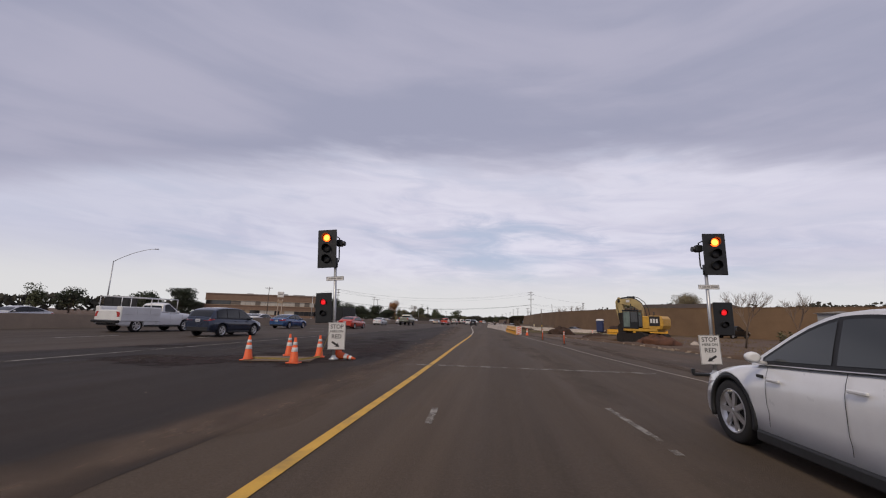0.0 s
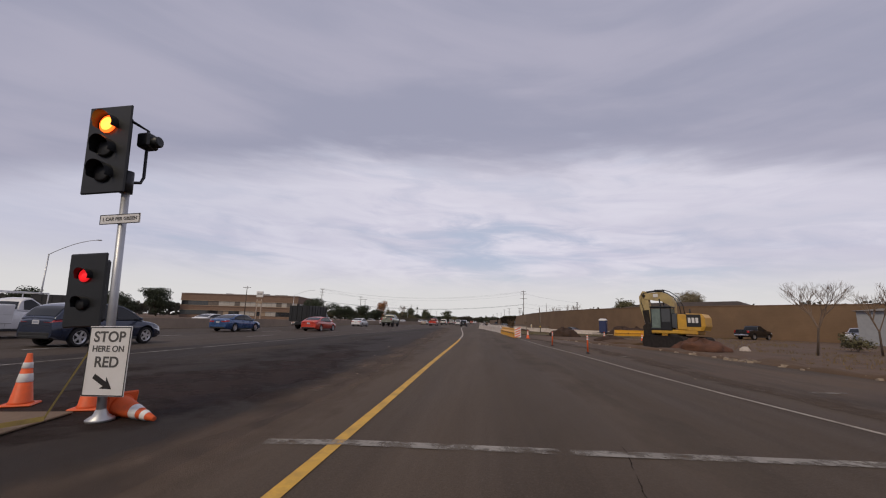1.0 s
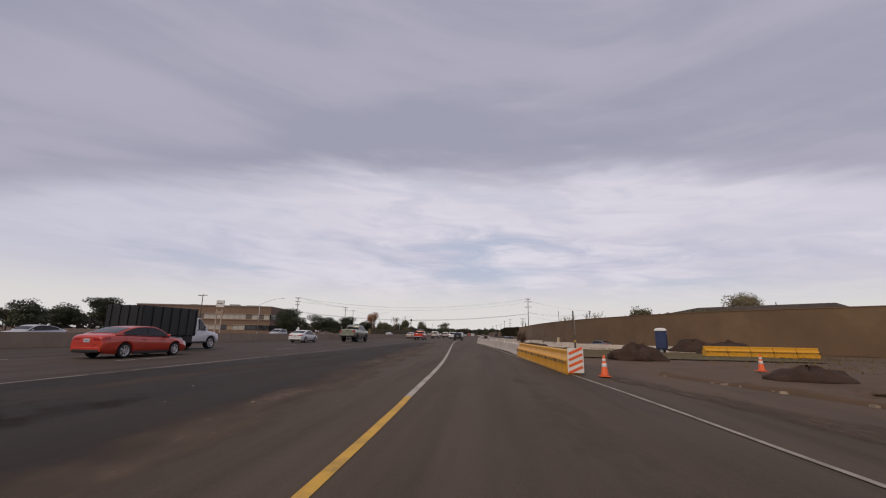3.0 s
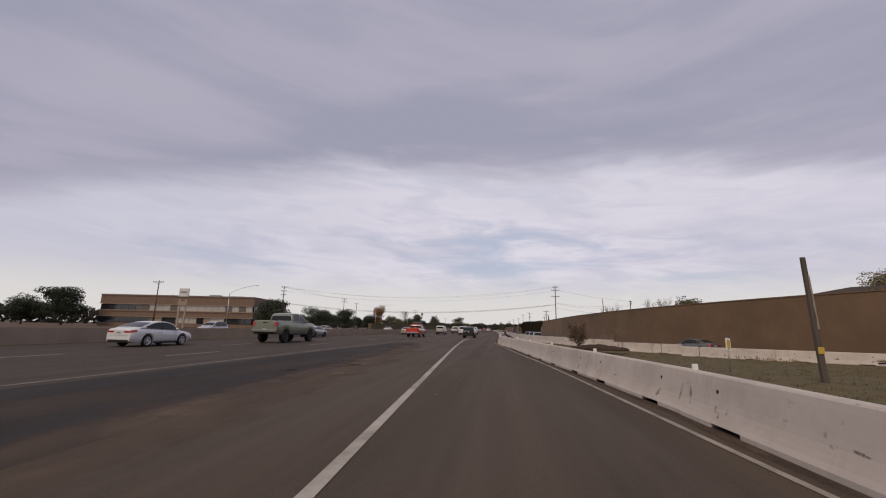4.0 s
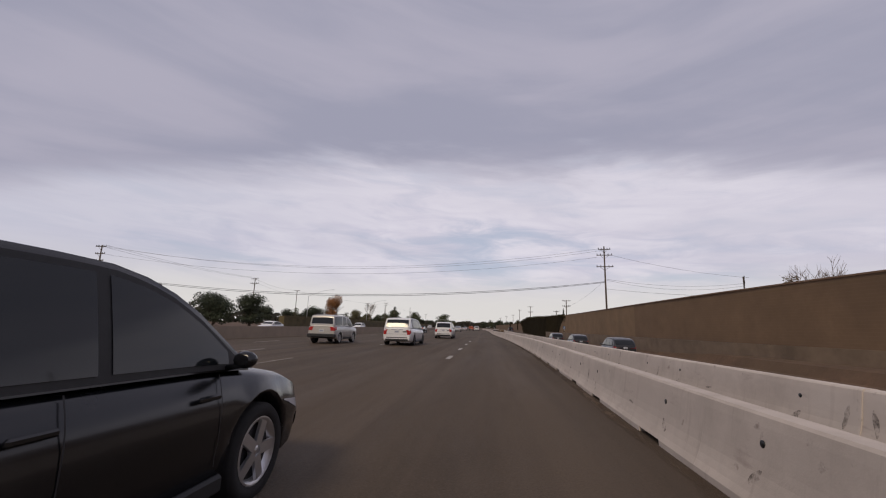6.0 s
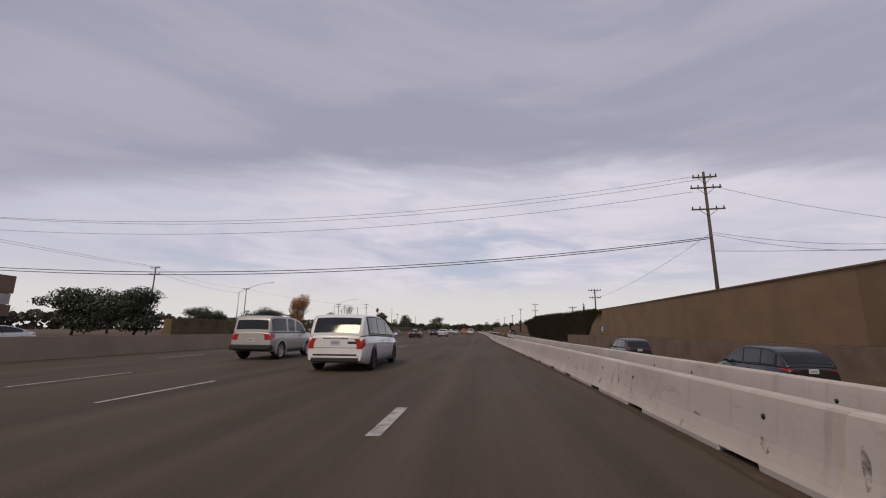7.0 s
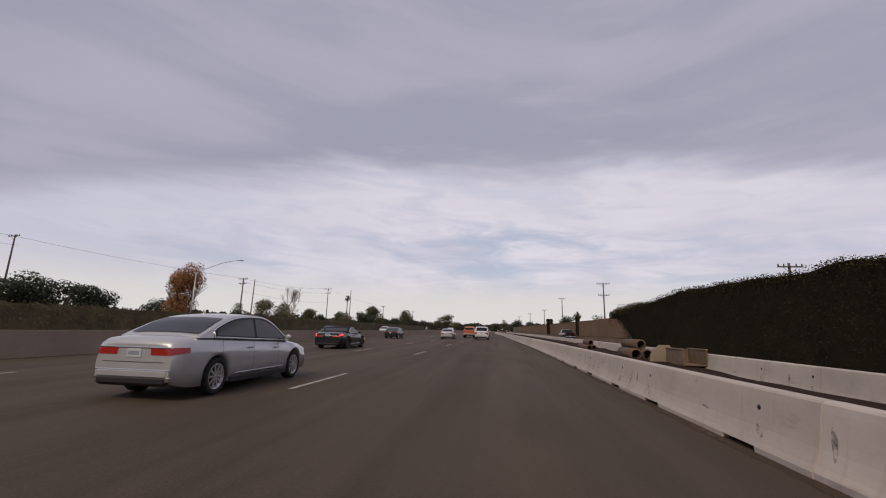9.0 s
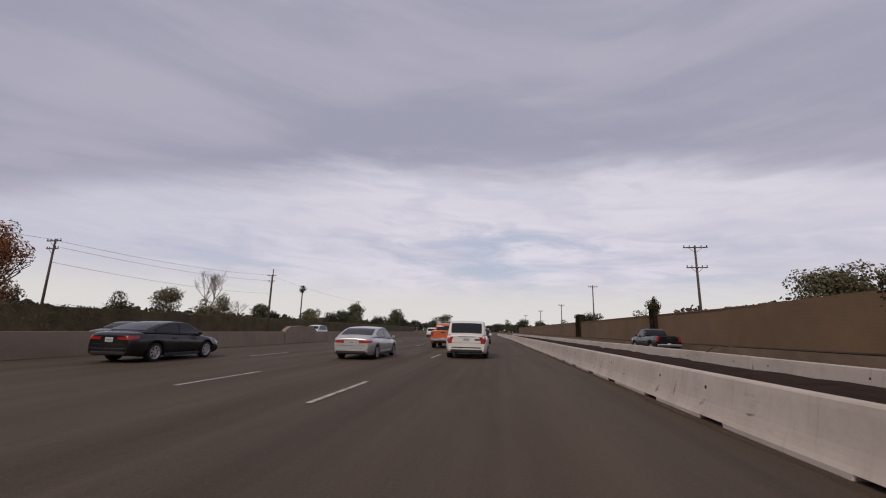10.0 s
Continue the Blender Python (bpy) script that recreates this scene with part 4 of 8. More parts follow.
def wheel(parent, x, y, r, width, rim, spokes, name="wheel"):
    side = 1 if x > 0 else -1
    key = (round(r, 3), width, rim.name, spokes, side)
    if key not in WHEELS:
        bm = bmesh.new()
        w = width / 2
        lathe(bm, [(r * 0.70, -w * 0.9), (r * 0.93, -w), (r, -w * 0.72), (r, w * 0.72), (r * 0.93, w), (r * 0.70, w * 0.9), (r * 0.70, -w * 0.9)], 28, "x")
        tyre = done(bm, "tyre", RUBBER)
        bm = bmesh.new()
        o = side * w
        lathe(bm, [(r * 0.72, o * 0.88), (r * 0.67, o * 0.97), (r * 0.62, o * 0.45), (0.02, o * 0.30)], 28, "x", caps=False)
        lathe(bm, [(0.001, o * 0.84), (r * 0.14, o * 0.82), (r * 0.17, o * 0.5)], 14, "x", caps=False)
        for i in range(spokes):
            t = 2 * math.pi * i / spokes
            c = Vector((o * 0.76, math.cos(t) * r * 0.37, math.sin(t) * r * 0.37))
            box(bm, c, (abs(o) * 0.22, r * 0.52, r * (1.15 / spokes)), rx=math.degrees(t))
        rm = done(bm, "rim", rim)
        # Brake disc in flat black, standing in for the shade inside the wheel.
        bm = bmesh.new()
        lathe(bm, [(r * 0.575, o * 0.50), (0.01, o * 0.48)], 20, "x", caps=False)
        WHEELS[key] = (tyre, rm, done(bm, "brake_shadow", BLACK_METAL))
    tyre, rm, bk = WHEELS[key]
    e = part("wheel", tyre, None, parent)
    e.name = name
    e.location = (x, y, r)
    part("rim", rm, None, e)
    part("brake", bk, None, e)
    return e


def tab(t, s):
    return float(np.interp(s, [p[0] for p in t], [p[1] for p in t]))


def soft(t, n=3):
    """Rounds the bends of a table of points."""
    for _ in range(n):
        out = [t[0]]
        for (a, b), (c, d) in zip(t, t[1:]):
            out += [(a + (c - a) * 0.25, b + (d - b) * 0.25), (a + (c - a) * 0.75, b + (d - b) * 0.75)]
        t = out + [t[-1]]
    return t


def flare(e, sx, a, zc, r0, r1, x, material, label=""):
    """A smooth moulding round a wheel arch."""
    rows = []
    for t in np.linspace(-0.28, math.pi + 0.28, 25):
        c, q = math.cos(t), math.sin(t)
        rows.append([Vector((sx * (x - 0.05), a + r0 * c, zc + r0 * q)), Vector((sx * (x + 0.012), a + (r0 + 0.006) * c, zc + (r0 + 0.006) * q)), Vector((sx * (x + 0.008), a + r1 * c, zc + r1 * q)), Vector((sx * (x - 0.03), a + (r1 + 0.012) * c, zc + (r1 + 0.012) * q))])
    bm = bmesh.new()
    loft(bm, rows, close=True)
    part("wheel_arch", bm, material, e, label)


def vehicle(name, label, category, L, W, H, body_mat, top, roof, axles, r, ground=0.22, rim=ALLOY, spokes=5, windows=(), ws=None, rw=None,
            tail=None, head=None, tumble=0.17, glass=GLASS, clad=None, mirrors=True, extra=None, plate=0.85, lit=False, group="traffic", handles=(), roof_mat=None, wheel_w=0.24, rear_bumper=True, nose=0.90, butt=0.93, trim=True, bright=False, lens_wrap=0.32, mirror_mat=None):
    """A road vehicle facing +y. top: (y, z) of the body's upper line, tail to nose; roof: (y, z) of the cabin's outline; windows: y spans of the side panes."""
    e = thing(name, label, category, group)
    top_s, roof_s = soft(top, 2), soft(roof, 2)
    hl = L / 2

    def half(y):
        d = min(hl - abs(y), 1.2)
        end = nose if y > 0 else butt
        k = 1 - (1 - end) * (1 - min(d / 1.1, 1.0)) ** 2
        if d < 0.30:
            k *= 1 - (0.04 if min(nose, butt) > 0.93 else 0.10) * (1 - d / 0.30) ** 2
        return W / 2 * k

    def arch(y):
        z = ground
        for a in axles:
            q = (r * 1.17) ** 2 - (y - a) ** 2
            if q > 0:
                z = max(z, min(r * 0.98 + math.sqrt(q), tab(top_s, y) - 0.12))
        dend = hl - abs(y)
        if dend < 0.35:
            z = max(z, ground + (0.35 - dend) * 0.35)
        return z

    ys = sorted({round(v, 3) for v in [*np.linspace(-hl, hl, 34), -hl + 0.02, -hl + 0.06, -hl + 0.11, -hl + 0.17, -hl + 0.24, hl - 0.02, hl - 0.06, hl - 0.11, hl - 0.17, hl - 0.24,
                                      *[a + r * 1.17 * math.cos(math.pi * i / 12) for a in axles for i in range(13)], *[a + s * r * 1.175 for a in axles for s in (-1, 1)]] if abs(v) <= hl + 1e-6})
    rings = []
    for y in ys:
        w, zt, zb = half(y), tab(top_s, y), arch(y)
        zt = max(zt, zb + 0.1)
        mid = max(zt - 0.26, zb + 0.05)
        low = max(0.5, zb + 0.03) if zt > 0.75 else zb + 0.03
        low = min(low, mid - 0.01)
        ring = [(0, zt + 0.025), (w * 0.55, zt + 0.018), (w * 0.84, zt - 0.012), (w * 0.945, zt - 0.06), (w * 0.995, mid), (w, (mid + low) / 2), (w * 0.985, low), (w * 0.955, zb), (w * 0.62, zb + 0.015), (0, zb + 0.015)]
        rings.append([Vector((x, y, z)) for x, z in ring] + [Vector((-x, y, z)) for x, z in ring[-2:0:-1]])
    bm = bmesh.new()
    loft(bm, rings, close=True)
    part("body", bm, body_mat, e)
    # cabin
    y0, y1 = roof[0][0], roof[-1][0]

    def belt(y):
        return tab(top_s, y) - 0.015

    def side(y, f):
        w = half(y) * 0.935
        z0, z1 = belt(y), max(tab(roof_s, y), belt(y) + 0.004)
        k = min(1.0, (z1 - z0) / max(0.05, H - z0))
        return Vector((w * (1 - tumble * k * f ** 1.15), y, z0 + (z1 - z0) * f))

    cy = sorted({round(v, 3) for v in [*np.linspace(y0, y1, 30), *[p[0] for p in roof_s]]})
    rings = []
    for y in cy:
        s = [side(y, f) for f in (0.0, 0.5, 0.86, 0.97)]
        z1 = tab(roof_s, y)
        z1 = max(z1, belt(y) + 0.004)
        tp = s[-1].x
        half_ring = s + [Vector((tp * 0.86, y, z1 + 0.0)), Vector((tp * 0.45, y, z1 + 0.018)), Vector((0, y, z1 + 0.024))]
        rings.append(half_ring + [Vector((-p.x, p.y, p.z)) for p in half_ring[-2::-1]])
    bm = bmesh.new()
    loft(bm, rings)
    part("cabin", bm, roof_mat or body_mat, e)

    if windows and trim:
        for sgn in (-1, 1):
            cols = []
            for y in np.linspace(windows[0][0] - 0.10, windows[-1][1] + 0.16, 24):
                hgt = tab(roof_s, y) - belt(y)
                if hgt < 0.09:
                    continue
                f0, f1 = 0.012 / hgt, 1 - 0.050 / hgt
                col = [side(y, f0 + (f1 - f0) * i / 4) + Vector((0.004, 0, 0)) for i in range(5)]
                cols.append([Vector((q.x * sgn, q.y, q.z)) for q in col])
            bm = bmesh.new()
            loft(bm, cols, caps=False)
            part("window_surround", bm, BLACK_PLASTIC, e, "black window surround")
            if bright:
                bm = bmesh.new()
                edge = [c[0] for c in cols] + [c[-1] for c in cols[::-1]]
                pipe_path(bm, [q + Vector((0.004 * sgn, 0, 0)) for q in edge + edge[:1]], 0.017, 5)
                part("window_moulding", bm, CHROME, e, "bright window moulding")
    for ya, yb in windows:
        for sgn in (-1, 1):
            cols = []
            for y in np.linspace(ya, yb, 9):
                hgt = tab(roof_s, y) - belt(y)
                if hgt < 0.13:
                    continue
                f0, f1 = 0.05 / hgt, 1 - 0.085 / hgt
                if f1 <= f0 + 0.02:
                    continue
                col = [side(y, f0 + (f1 - f0) * i / 4) + Vector((0.009, 0, 0)) for i in range(5)]
                cols.append([Vector((p.x * sgn, p.y, p.z)) for p in col])
            if len(cols) > 1:
                bm = bmesh.new()
                loft(bm, cols, caps=False)
                part("side_window", bm, glass, e)
    for nm, rng_y, off in (("windscreen", ws, 1), ("rear_window", rw, -1)):
        if not rng_y:
            continue
        rows = []
        for y in np.linspace(rng_y[0], rng_y[1], 8):
            z1, tp = max(tab(roof_s, y), belt(y) + 0.004), side(y, 0.97).x
            rows.append([Vector((u * tp, y + off * 0.010, z1 + 0.008 + 0.024 * (1 - u * u))) for u in np.linspace(-0.88, 0.88, 9)])
        bm = bmesh.new()
        loft(bm, rows, caps=False)
        part(nm, bm, GLASS, e)
    for a in axles:
        for sgn in (-1, 1):
            wheel(e, sgn * (W / 2 - wheel_w / 2 - 0.015), a, r, wheel_w, rim, spokes)
    # lamps, plate, bumper, mirrors
    def skin(y, z):
        """Half width of the body's side at a height."""
        zt, zb = tab(top_s, y), ground
        mid = max(zt - 0.26, zb + 0.05)
        return half(y) * float(np.interp(z, [zb, 0.5, mid, zt - 0.06, zt - 0.012], [0.955, 0.985, 0.995, 0.945, 0.84]))

    def lamp(nm, sgn, end, inner, z, h, wrap, material, skew=0.0):
        """A lens that wraps round the body's corner: end is 1 at the nose, -1 at the tail."""
        run = [(u, None) for u in np.linspace(inner, 1.0, 6)] + [(1.0, v) for v in np.linspace(0.012, wrap, 8)]
        rows = []
        for i, (u, v) in enumerate(run):
            y = end * (hl - (v or 0.0))
            f = 0.0 if v is None else v / wrap
            lo, hi = z - h / 2 + f * skew, z + h / 2 + f * skew * 0.4
            hi = min(hi, tab(top_s, y) - 0.02)
            lo = min(lo + f * h * 0.35, hi - 0.01)
            row = []
            for q in range(4):
                zz = lo + (hi - lo) * q / 3
                x = skin(y, zz) * u + (0.007 if u == 1.0 else 0.0)
                row.append(Vector((sgn * x, y + (end * 0.009 if v is None else 0), zz)))
            rows.append(row)
        bm = bmesh.new()
        loft(bm, rows, caps=False)
        return part(nm, bm, material, e)

    if tail:
        x, z, w, h, d = tail
        for sgn in (-1, 1):
            lamp("tail_lamp", sgn, -1, max(0.05, (x - w / 2) / (W / 2)), z, h, lens_wrap, TAIL_LIT if lit else TAIL)
    if head:
        x, z, w, h, d = head
        for sgn in (-1, 1):
            lamp("headlamp", sgn, 1, max(0.3, (x - w / 2) / (W / 2)), min(z, tab(top_s, hl) - h * 0.3), h, 0.55, HEADLAMP, 0.16)
    if rear_bumper and butt < 0.97:
        bm = bmesh.new()
        box(bm, (0, -hl - 0.002, (plate or 0.8) - 0.15), (W * 0.66, 0.008, 0.009))
        part("boot_gap", bm, BLACK_PLASTIC, e)
    bm = bmesh.new()
    rbox(bm, (0, -hl + 0.05, ground + 0.13), (W * 0.74, 0.16, 0.13), 0.03)
    part("rear_valance", bm, BLACK_PLASTIC, e, "black lower valance")
    if plate:
        bm = bmesh.new()
        rbox(bm, (0, -hl - 0.004, plate), (0.31, 0.016, 0.155), 0.006)
        p = part("number_plate", bm, PLATE, e)
        bm = bmesh.new()
        box(bm, (0, -hl - 0.014, plate), (0.22, 0.004, 0.06))
        part("plate_bar", bm, PLATE_BAR, p)
    if rear_bumper:
        bm = bmesh.new()
        rbox(bm, (0, -hl + 0.055, ground + 0.24), (W * (0.90 if butt > 0.95 else 0.80), 0.14, 0.20), 0.06)
        part("rear_bumper", bm, clad or body_mat, e)
    for sgn in (-1, 1):
        bm = bmesh.new()
        rbox(bm, (sgn * (W / 2 - 0.03), sum(axles) / len(axles), ground + 0.03), (0.06, abs(axles[-1] - axles[0]) - 2.5 * r, 0.12), 0.02)
        part("sill", bm, clad or BLACK_PLASTIC, e)
    if mirrors:
        ym = mirrors if isinstance(mirrors, float) else (windows[-1][1] - 0.02 if windows else y1 - 0.7)
        for sgn in (-1, 1):
            bm = bmesh.new()
            xm, zm = half(ym) + 0.085, belt(ym) + 0.085
            rings = []
            for f, k in ((-1, 0.55), (-0.75, 0.9), (-0.2, 1.0), (0.45, 0.85), (0.85, 0.5), (1, 0.2)):
                rings.append([Vector((sgn * (xm + 0.085 * k * math.cos(t)), ym + 0.055 * f, zm + 0.062 * k * math.sin(t))) for t in np.linspace(0, 2 * math.pi, 13)[:-1]])
            loft(bm, rings, close=True)
            tube(bm, (sgn * (half(ym) * 0.93), ym, belt(ym) + 0.02), (sgn * xm, ym, zm - 0.03), 0.022, seg=6)
            part("door_mirror", bm, mirror_mat or body_mat, e)
    for y in handles:
        for sgn in (-1, 1):
            bm = bmesh.new()
            rbox(bm, (sgn * (half(y) + 0.008), y, tab(top_s, y) - 0.17), (0.03, 0.20, 0.035), 0.01)
            part("door_handle", bm, body_mat, e)
    for y in [h + 0.14 for h in handles] + ([handles[0] - 0.95] if handles else []):
        for sgn in (-1, 1):
            zt, zb = tab(top_s, y), ground + 0.16
            rows = []
            for i in range(9):
                z = zb + (zt - 0.03 - zb) * i / 8
                f = 0.985 if z < 0.5 else (1.0 if z < zt - 0.26 else 1.0 - 0.055 * ((z - zt + 0.26) / 0.23) ** 1.6)
                x = half(y) * f + 0.003
                rows.append([Vector((sgn * x, y - 0.004, z)), Vector((sgn * x, y + 0.004, z))])
            bm = bmesh.new()
            loft(bm, rows, caps=False)
            part("door_gap", bm, BLACK_PLASTIC, e)
    if extra:
        extra(e)
    return e


def sedan(name, label, color, L=4.85, W=1.84, H=1.45, lit=False, rim=ALLOY, tail=None, spokes=7, **kw):
    h = L / 2
    return vehicle(name, label, "car", L, W, H, color,
                   [(-h, 0.90), (-h + 0.06, 1.01), (-h + 0.55, 1.06), (0, 0.98), (h - 1.45, 0.95), (h - 0.5, 0.84), (h - 0.08, 0.72), (h, 0.60)],
                   [(-h + 0.52, 1.05), (-h + 1.45, H - 0.06), (-0.25, H), (0.45, H - 0.04), (h - 1.25, 0.96)],
                   (-h + 1.06, h - 0.92), 0.33, 0.20, rim, spokes, windows=((-h + 1.02, -0.25), (-0.17, h - 1.5)), ws=(0.62, h - 1.36), rw=(-h + 0.64, -h + 1.38),
                   tail=tail or (W * 0.36, 0.86, W * 0.26, 0.15, 0.34), head=(W * 0.36, 0.66, 0.42, 0.14, 0.30), handles=(-0.45, 0.62), plate=0.78, lit=lit, **kw)


def suv(name, label, color, L=4.6, W=1.88, H=1.70, lit=False, rim=ALLOY, tail=None, **kw):
    h = L / 2
    return vehicle(name, label, "suv", L, W, H, color,
                   [(-h, 0.95), (-h + 0.10, 1.08), (0, 1.05), (h - 1.25, 1.03), (h - 0.4, 0.93), (h - 0.04, 0.74), (h, 0.6)],
                   [(-h + 0.06, 1.06), (-h + 0.50, H - 0.07), (-0.5, H), (0.40, H - 0.05), (h - 1.10, 1.04)],
                   (-h + 0.95, h - 0.90), 0.36, 0.25, rim, 5, windows=((-h + 0.55, -h + 1.25), (-h + 1.33, -0.05), (0.03, h - 1.35)), ws=(0.55, h - 1.2), rw=(-h + 0.12, -h + 0.46),
                   tail=tail or (W * 0.38, 1.0, W * 0.20, 0.16, 0.34), head=(W * 0.36, 0.80, 0.40, 0.15, 0.30), handles=(-0.35, 0.70), plate=0.92, lit=lit, clad=BLACK_PLASTIC, **kw)


def pickup(name, label, color, L=5.9, W=2.03, H=1.95, cab_rear=-0.55, rim=ALLOY, tail=None, lift=0.0, r=0.40, **kw):
    h, u = L / 2, lift
    up = lambda t: [(y, z + u) for y, z in t]
    return vehicle(name, label, "pickup truck", L, W, H + u, color,
                   up([(-h, 1.28), (-h + 0.03, 1.36), (-h + 1.6, 1.36), (cab_rear, 1.32), (h - 1.6, 1.28), (h - 0.35, 1.22), (h - 0.05, 1.10), (h, 0.92)]),
                   up([(cab_rear - 0.05, 1.31), (cab_rear + 0.05, H - 0.10), (cab_rear + 0.5, H), (h - 2.4, H - 0.03), (h - 1.50, 1.29)]),
                   (-h + 1.20, h - 0.98), r, 0.36 + u, rim, 6, windows=((cab_rear + 0.16, cab_rear + 1.0), (cab_rear + 1.12, h - 1.80)), ws=(h - 2.28, h - 1.60), rw=(cab_rear - 0.04, cab_rear + 0.04),
                   tail=tail or (W * 0.445, 1.10 + u, 0.15, 0.32, 0.18), head=(W * 0.39, 1.02 + u, 0.34, 0.22, 0.26), handles=(cab_rear + 0.45, cab_rear + 1.45), plate=0.70 + u, wheel_w=0.30, nose=0.95, butt=0.985, tumble=0.13, trim=False, lens_wrap=0.14, **kw)


def bed_open(cab_rear, L, W, u=0.0, bumper=CHROME):
    def go(e):
        h = L / 2
        bm = bmesh.new()
        y0, y1 = -h + 0.10, cab_rear - 0.08
        box(bm, (0, (y0 + y1) / 2, 1.392 + u), (W * 0.72, y1 - y0, 0.012))
        part("bed_cover", bm, BLACK_PLASTIC, e, "black bed liner")
        bm = bmesh.new()
        rbox(bm, (0, -h - 0.07, 0.62 + u), (W * 0.92, 0.20, 0.20), 0.05)
        part("step_bumper", bm, bumper, e, "steel step bumper")
        bm = bmesh.new()
        rbox(bm, (0, -h - 0.006, 1.2 + u), (0.34, 0.02, 0.09), 0.02)
        part("tailgate_latch", bm, BLACK_PLASTIC, e)
    return go


def rack(y0, y1, z0, z1, w, material, ladder=False, parent_label=""):
    def go(e):
        bm = bmesh.new()
        n = 3
        for s in (-1, 1):
            pipe_path(bm, [(s * w, y0, z1), (s * w, y1, z1)], 0.028, 6)
            for i in range(n):
                y = y0 + (y1 - y0) * i / (n - 1)
                tube(bm, (s * w, y, z0), (s * w, y, z1), 0.025, seg=6)
        for i in range(n):
            y = y0 + (y1 - y0) * i / (n - 1)
            tube(bm, (-w, y, z1), (w, y, z1), 0.025, seg=6)
        part("ladder_rack", bm, material, e, "welded pipe ladder rack")
        if ladder:
            bm = bmesh.new()
            for x in (0.1, 0.5):
                box(bm, (x, (y0 + y1) / 2, z1 + 0.07), (0.035, (y1 - y0) * 1.15, 0.08))
            for i in range(10):
                y = y0 + (y1 - y0) * i / 9
                tube(bm, (0.1, y, z1 + 0.07), (0.5, y, z1 + 0.07), 0.015, seg=6)
            part("ladder", bm, STEEL, e, "grey extension ladder")
    return go


# the cars that stand round the ramp and along the freeway
def service_body(e):
    bm = bmesh.new()
    for s in (-1, 1):
        rbox(bm, (s * 0.83, -1.55, 1.13), (0.42, 2.75, 0.92), 0.04)
    rbox(bm, (0, -1.55, 0.98), (1.4, 2.7, 0.5), 0.03)
    part("service_body", bm, WHITE_PAINT, e, "white steel utility body with side lockers")
    for s in (-1, 1):
        for y in (-2.45, -1.5, -0.6):
            bm = bmesh.new()
            rbox(bm, (s * 1.045, y, 1.32), (0.02, 0.78, 0.45), 0.008)
            part("locker_door", bm, WHITE_PAINT, e)
    bm = bmesh.new()
    rbox(bm, (0, -3.02, 0.66), (2.0, 0.28, 0.16), 0.04)
    part("step_bumper", bm, BLACK_METAL, e, "black rear step bumper")
    rack(-2.85, 1.2, 1.55, 2.20, 0.86, WHITE_PAINT, False)(e)


WHITE_PAINT = paint("paint_white", (0.72, 0.72, 0.72))
SILVER_PAINT = paint("paint_silver", (0.52, 0.52, 0.53), 0.4, 0.32)
GREY_GREEN_PAINT = paint("paint_grey_green", (0.205, 0.215, 0.165), 0.35, 0.35)
CHAMPAGNE = paint("paint_champagne", (0.47, 0.45, 0.42), 0.3, 0.35)
RED_PAINT = paint("paint_red", (0.52, 0.045, 0.022))
BLACK_PAINT = paint("paint_black", (0.006, 0.0065, 0.008), 0.0, 0.25, 0.25)
NAVY_PAINT = paint("paint_navy", (0.016, 0.026, 0.055), 0.2, 0.25)
BLUE_PAINT = paint("paint_blue", (0.030, 0.085, 0.22), 0.2, 0.28)
GOLD_PAINT = paint("paint_gold", (0.42, 0.36, 0.28), 0.4, 0.35)
DARK_GREY_PAINT = paint("paint_dark_grey", (0.022, 0.022, 0.024), 0.2, 0.3, 0.4)

park(pickup("utility_truck", "white utility pickup with ladder rack on the freeway", WHITE_PAINT, L=5.9, cab_rear=0.05, extra=service_body), -25.6, 28.0, 0, -6)
park(suv("crossover_suv", "glossy navy crossover suv beside the ramp", NAVY_PAINT, L=4.75), -18.2, 26.3, 0, -4)


def crossover():
    L, W, H = 4.75, 1.93, 1.60
    h = L / 2

    def trim(e):
        for sx in (-1, 1):
            for a in (-h + 0.93, h - 0.92):
                flare(e, sx, a, 0.36, 0.40, 0.455, W / 2 - 0.018, BLACK_PLASTIC, "black wheel arch moulding")
            bm = bmesh.new()
            rbox(bm, (sx * (W / 2 - 0.012), h - 1.52, 0.86), (0.02, 0.11, 0.035), 0.008)
            part("repeater", bm, BLACK_PLASTIC, e, "small dark side repeater")
    return vehicle("electric_crossover", "white electric crossover with black trim waiting on the ramp", "car", L, W, H, WHITE_PAINT,
                   [(-h, 0.95), (-h + 0.15, 1.10), (-h + 0.7, 1.12), (0, 1.03), (h - 1.5, 1.00), (h - 0.85, 0.93), (h - 0.30, 0.80), (h - 0.05, 0.68), (h, 0.60)],
                   [(-h + 0.25, 1.10), (-h + 1.3, H - 0.12), (-0.45, H), (0.15, H - 0.06), (h - 1.32, 1.00)],
                   (-h + 0.93, h - 0.92), 0.37, 0.18, ALLOY, 7, windows=((-h + 0.75, -h + 1.25), (-h + 1.30, -0.12), (-0.06, h - 1.55)), ws=(0.30, h - 1.40), rw=(-h + 0.45, -h + 1.25),
                   tail=(W * 0.39, 0.98, 0.32, 0.12, 0.3), head=(W * 0.37, 0.66, 0.36, 0.12, 0.36), handles=(-0.38, 0.62), clad=BLACK_PLASTIC, glass=GLASS_LIGHT, extra=trim, nose=0.84)


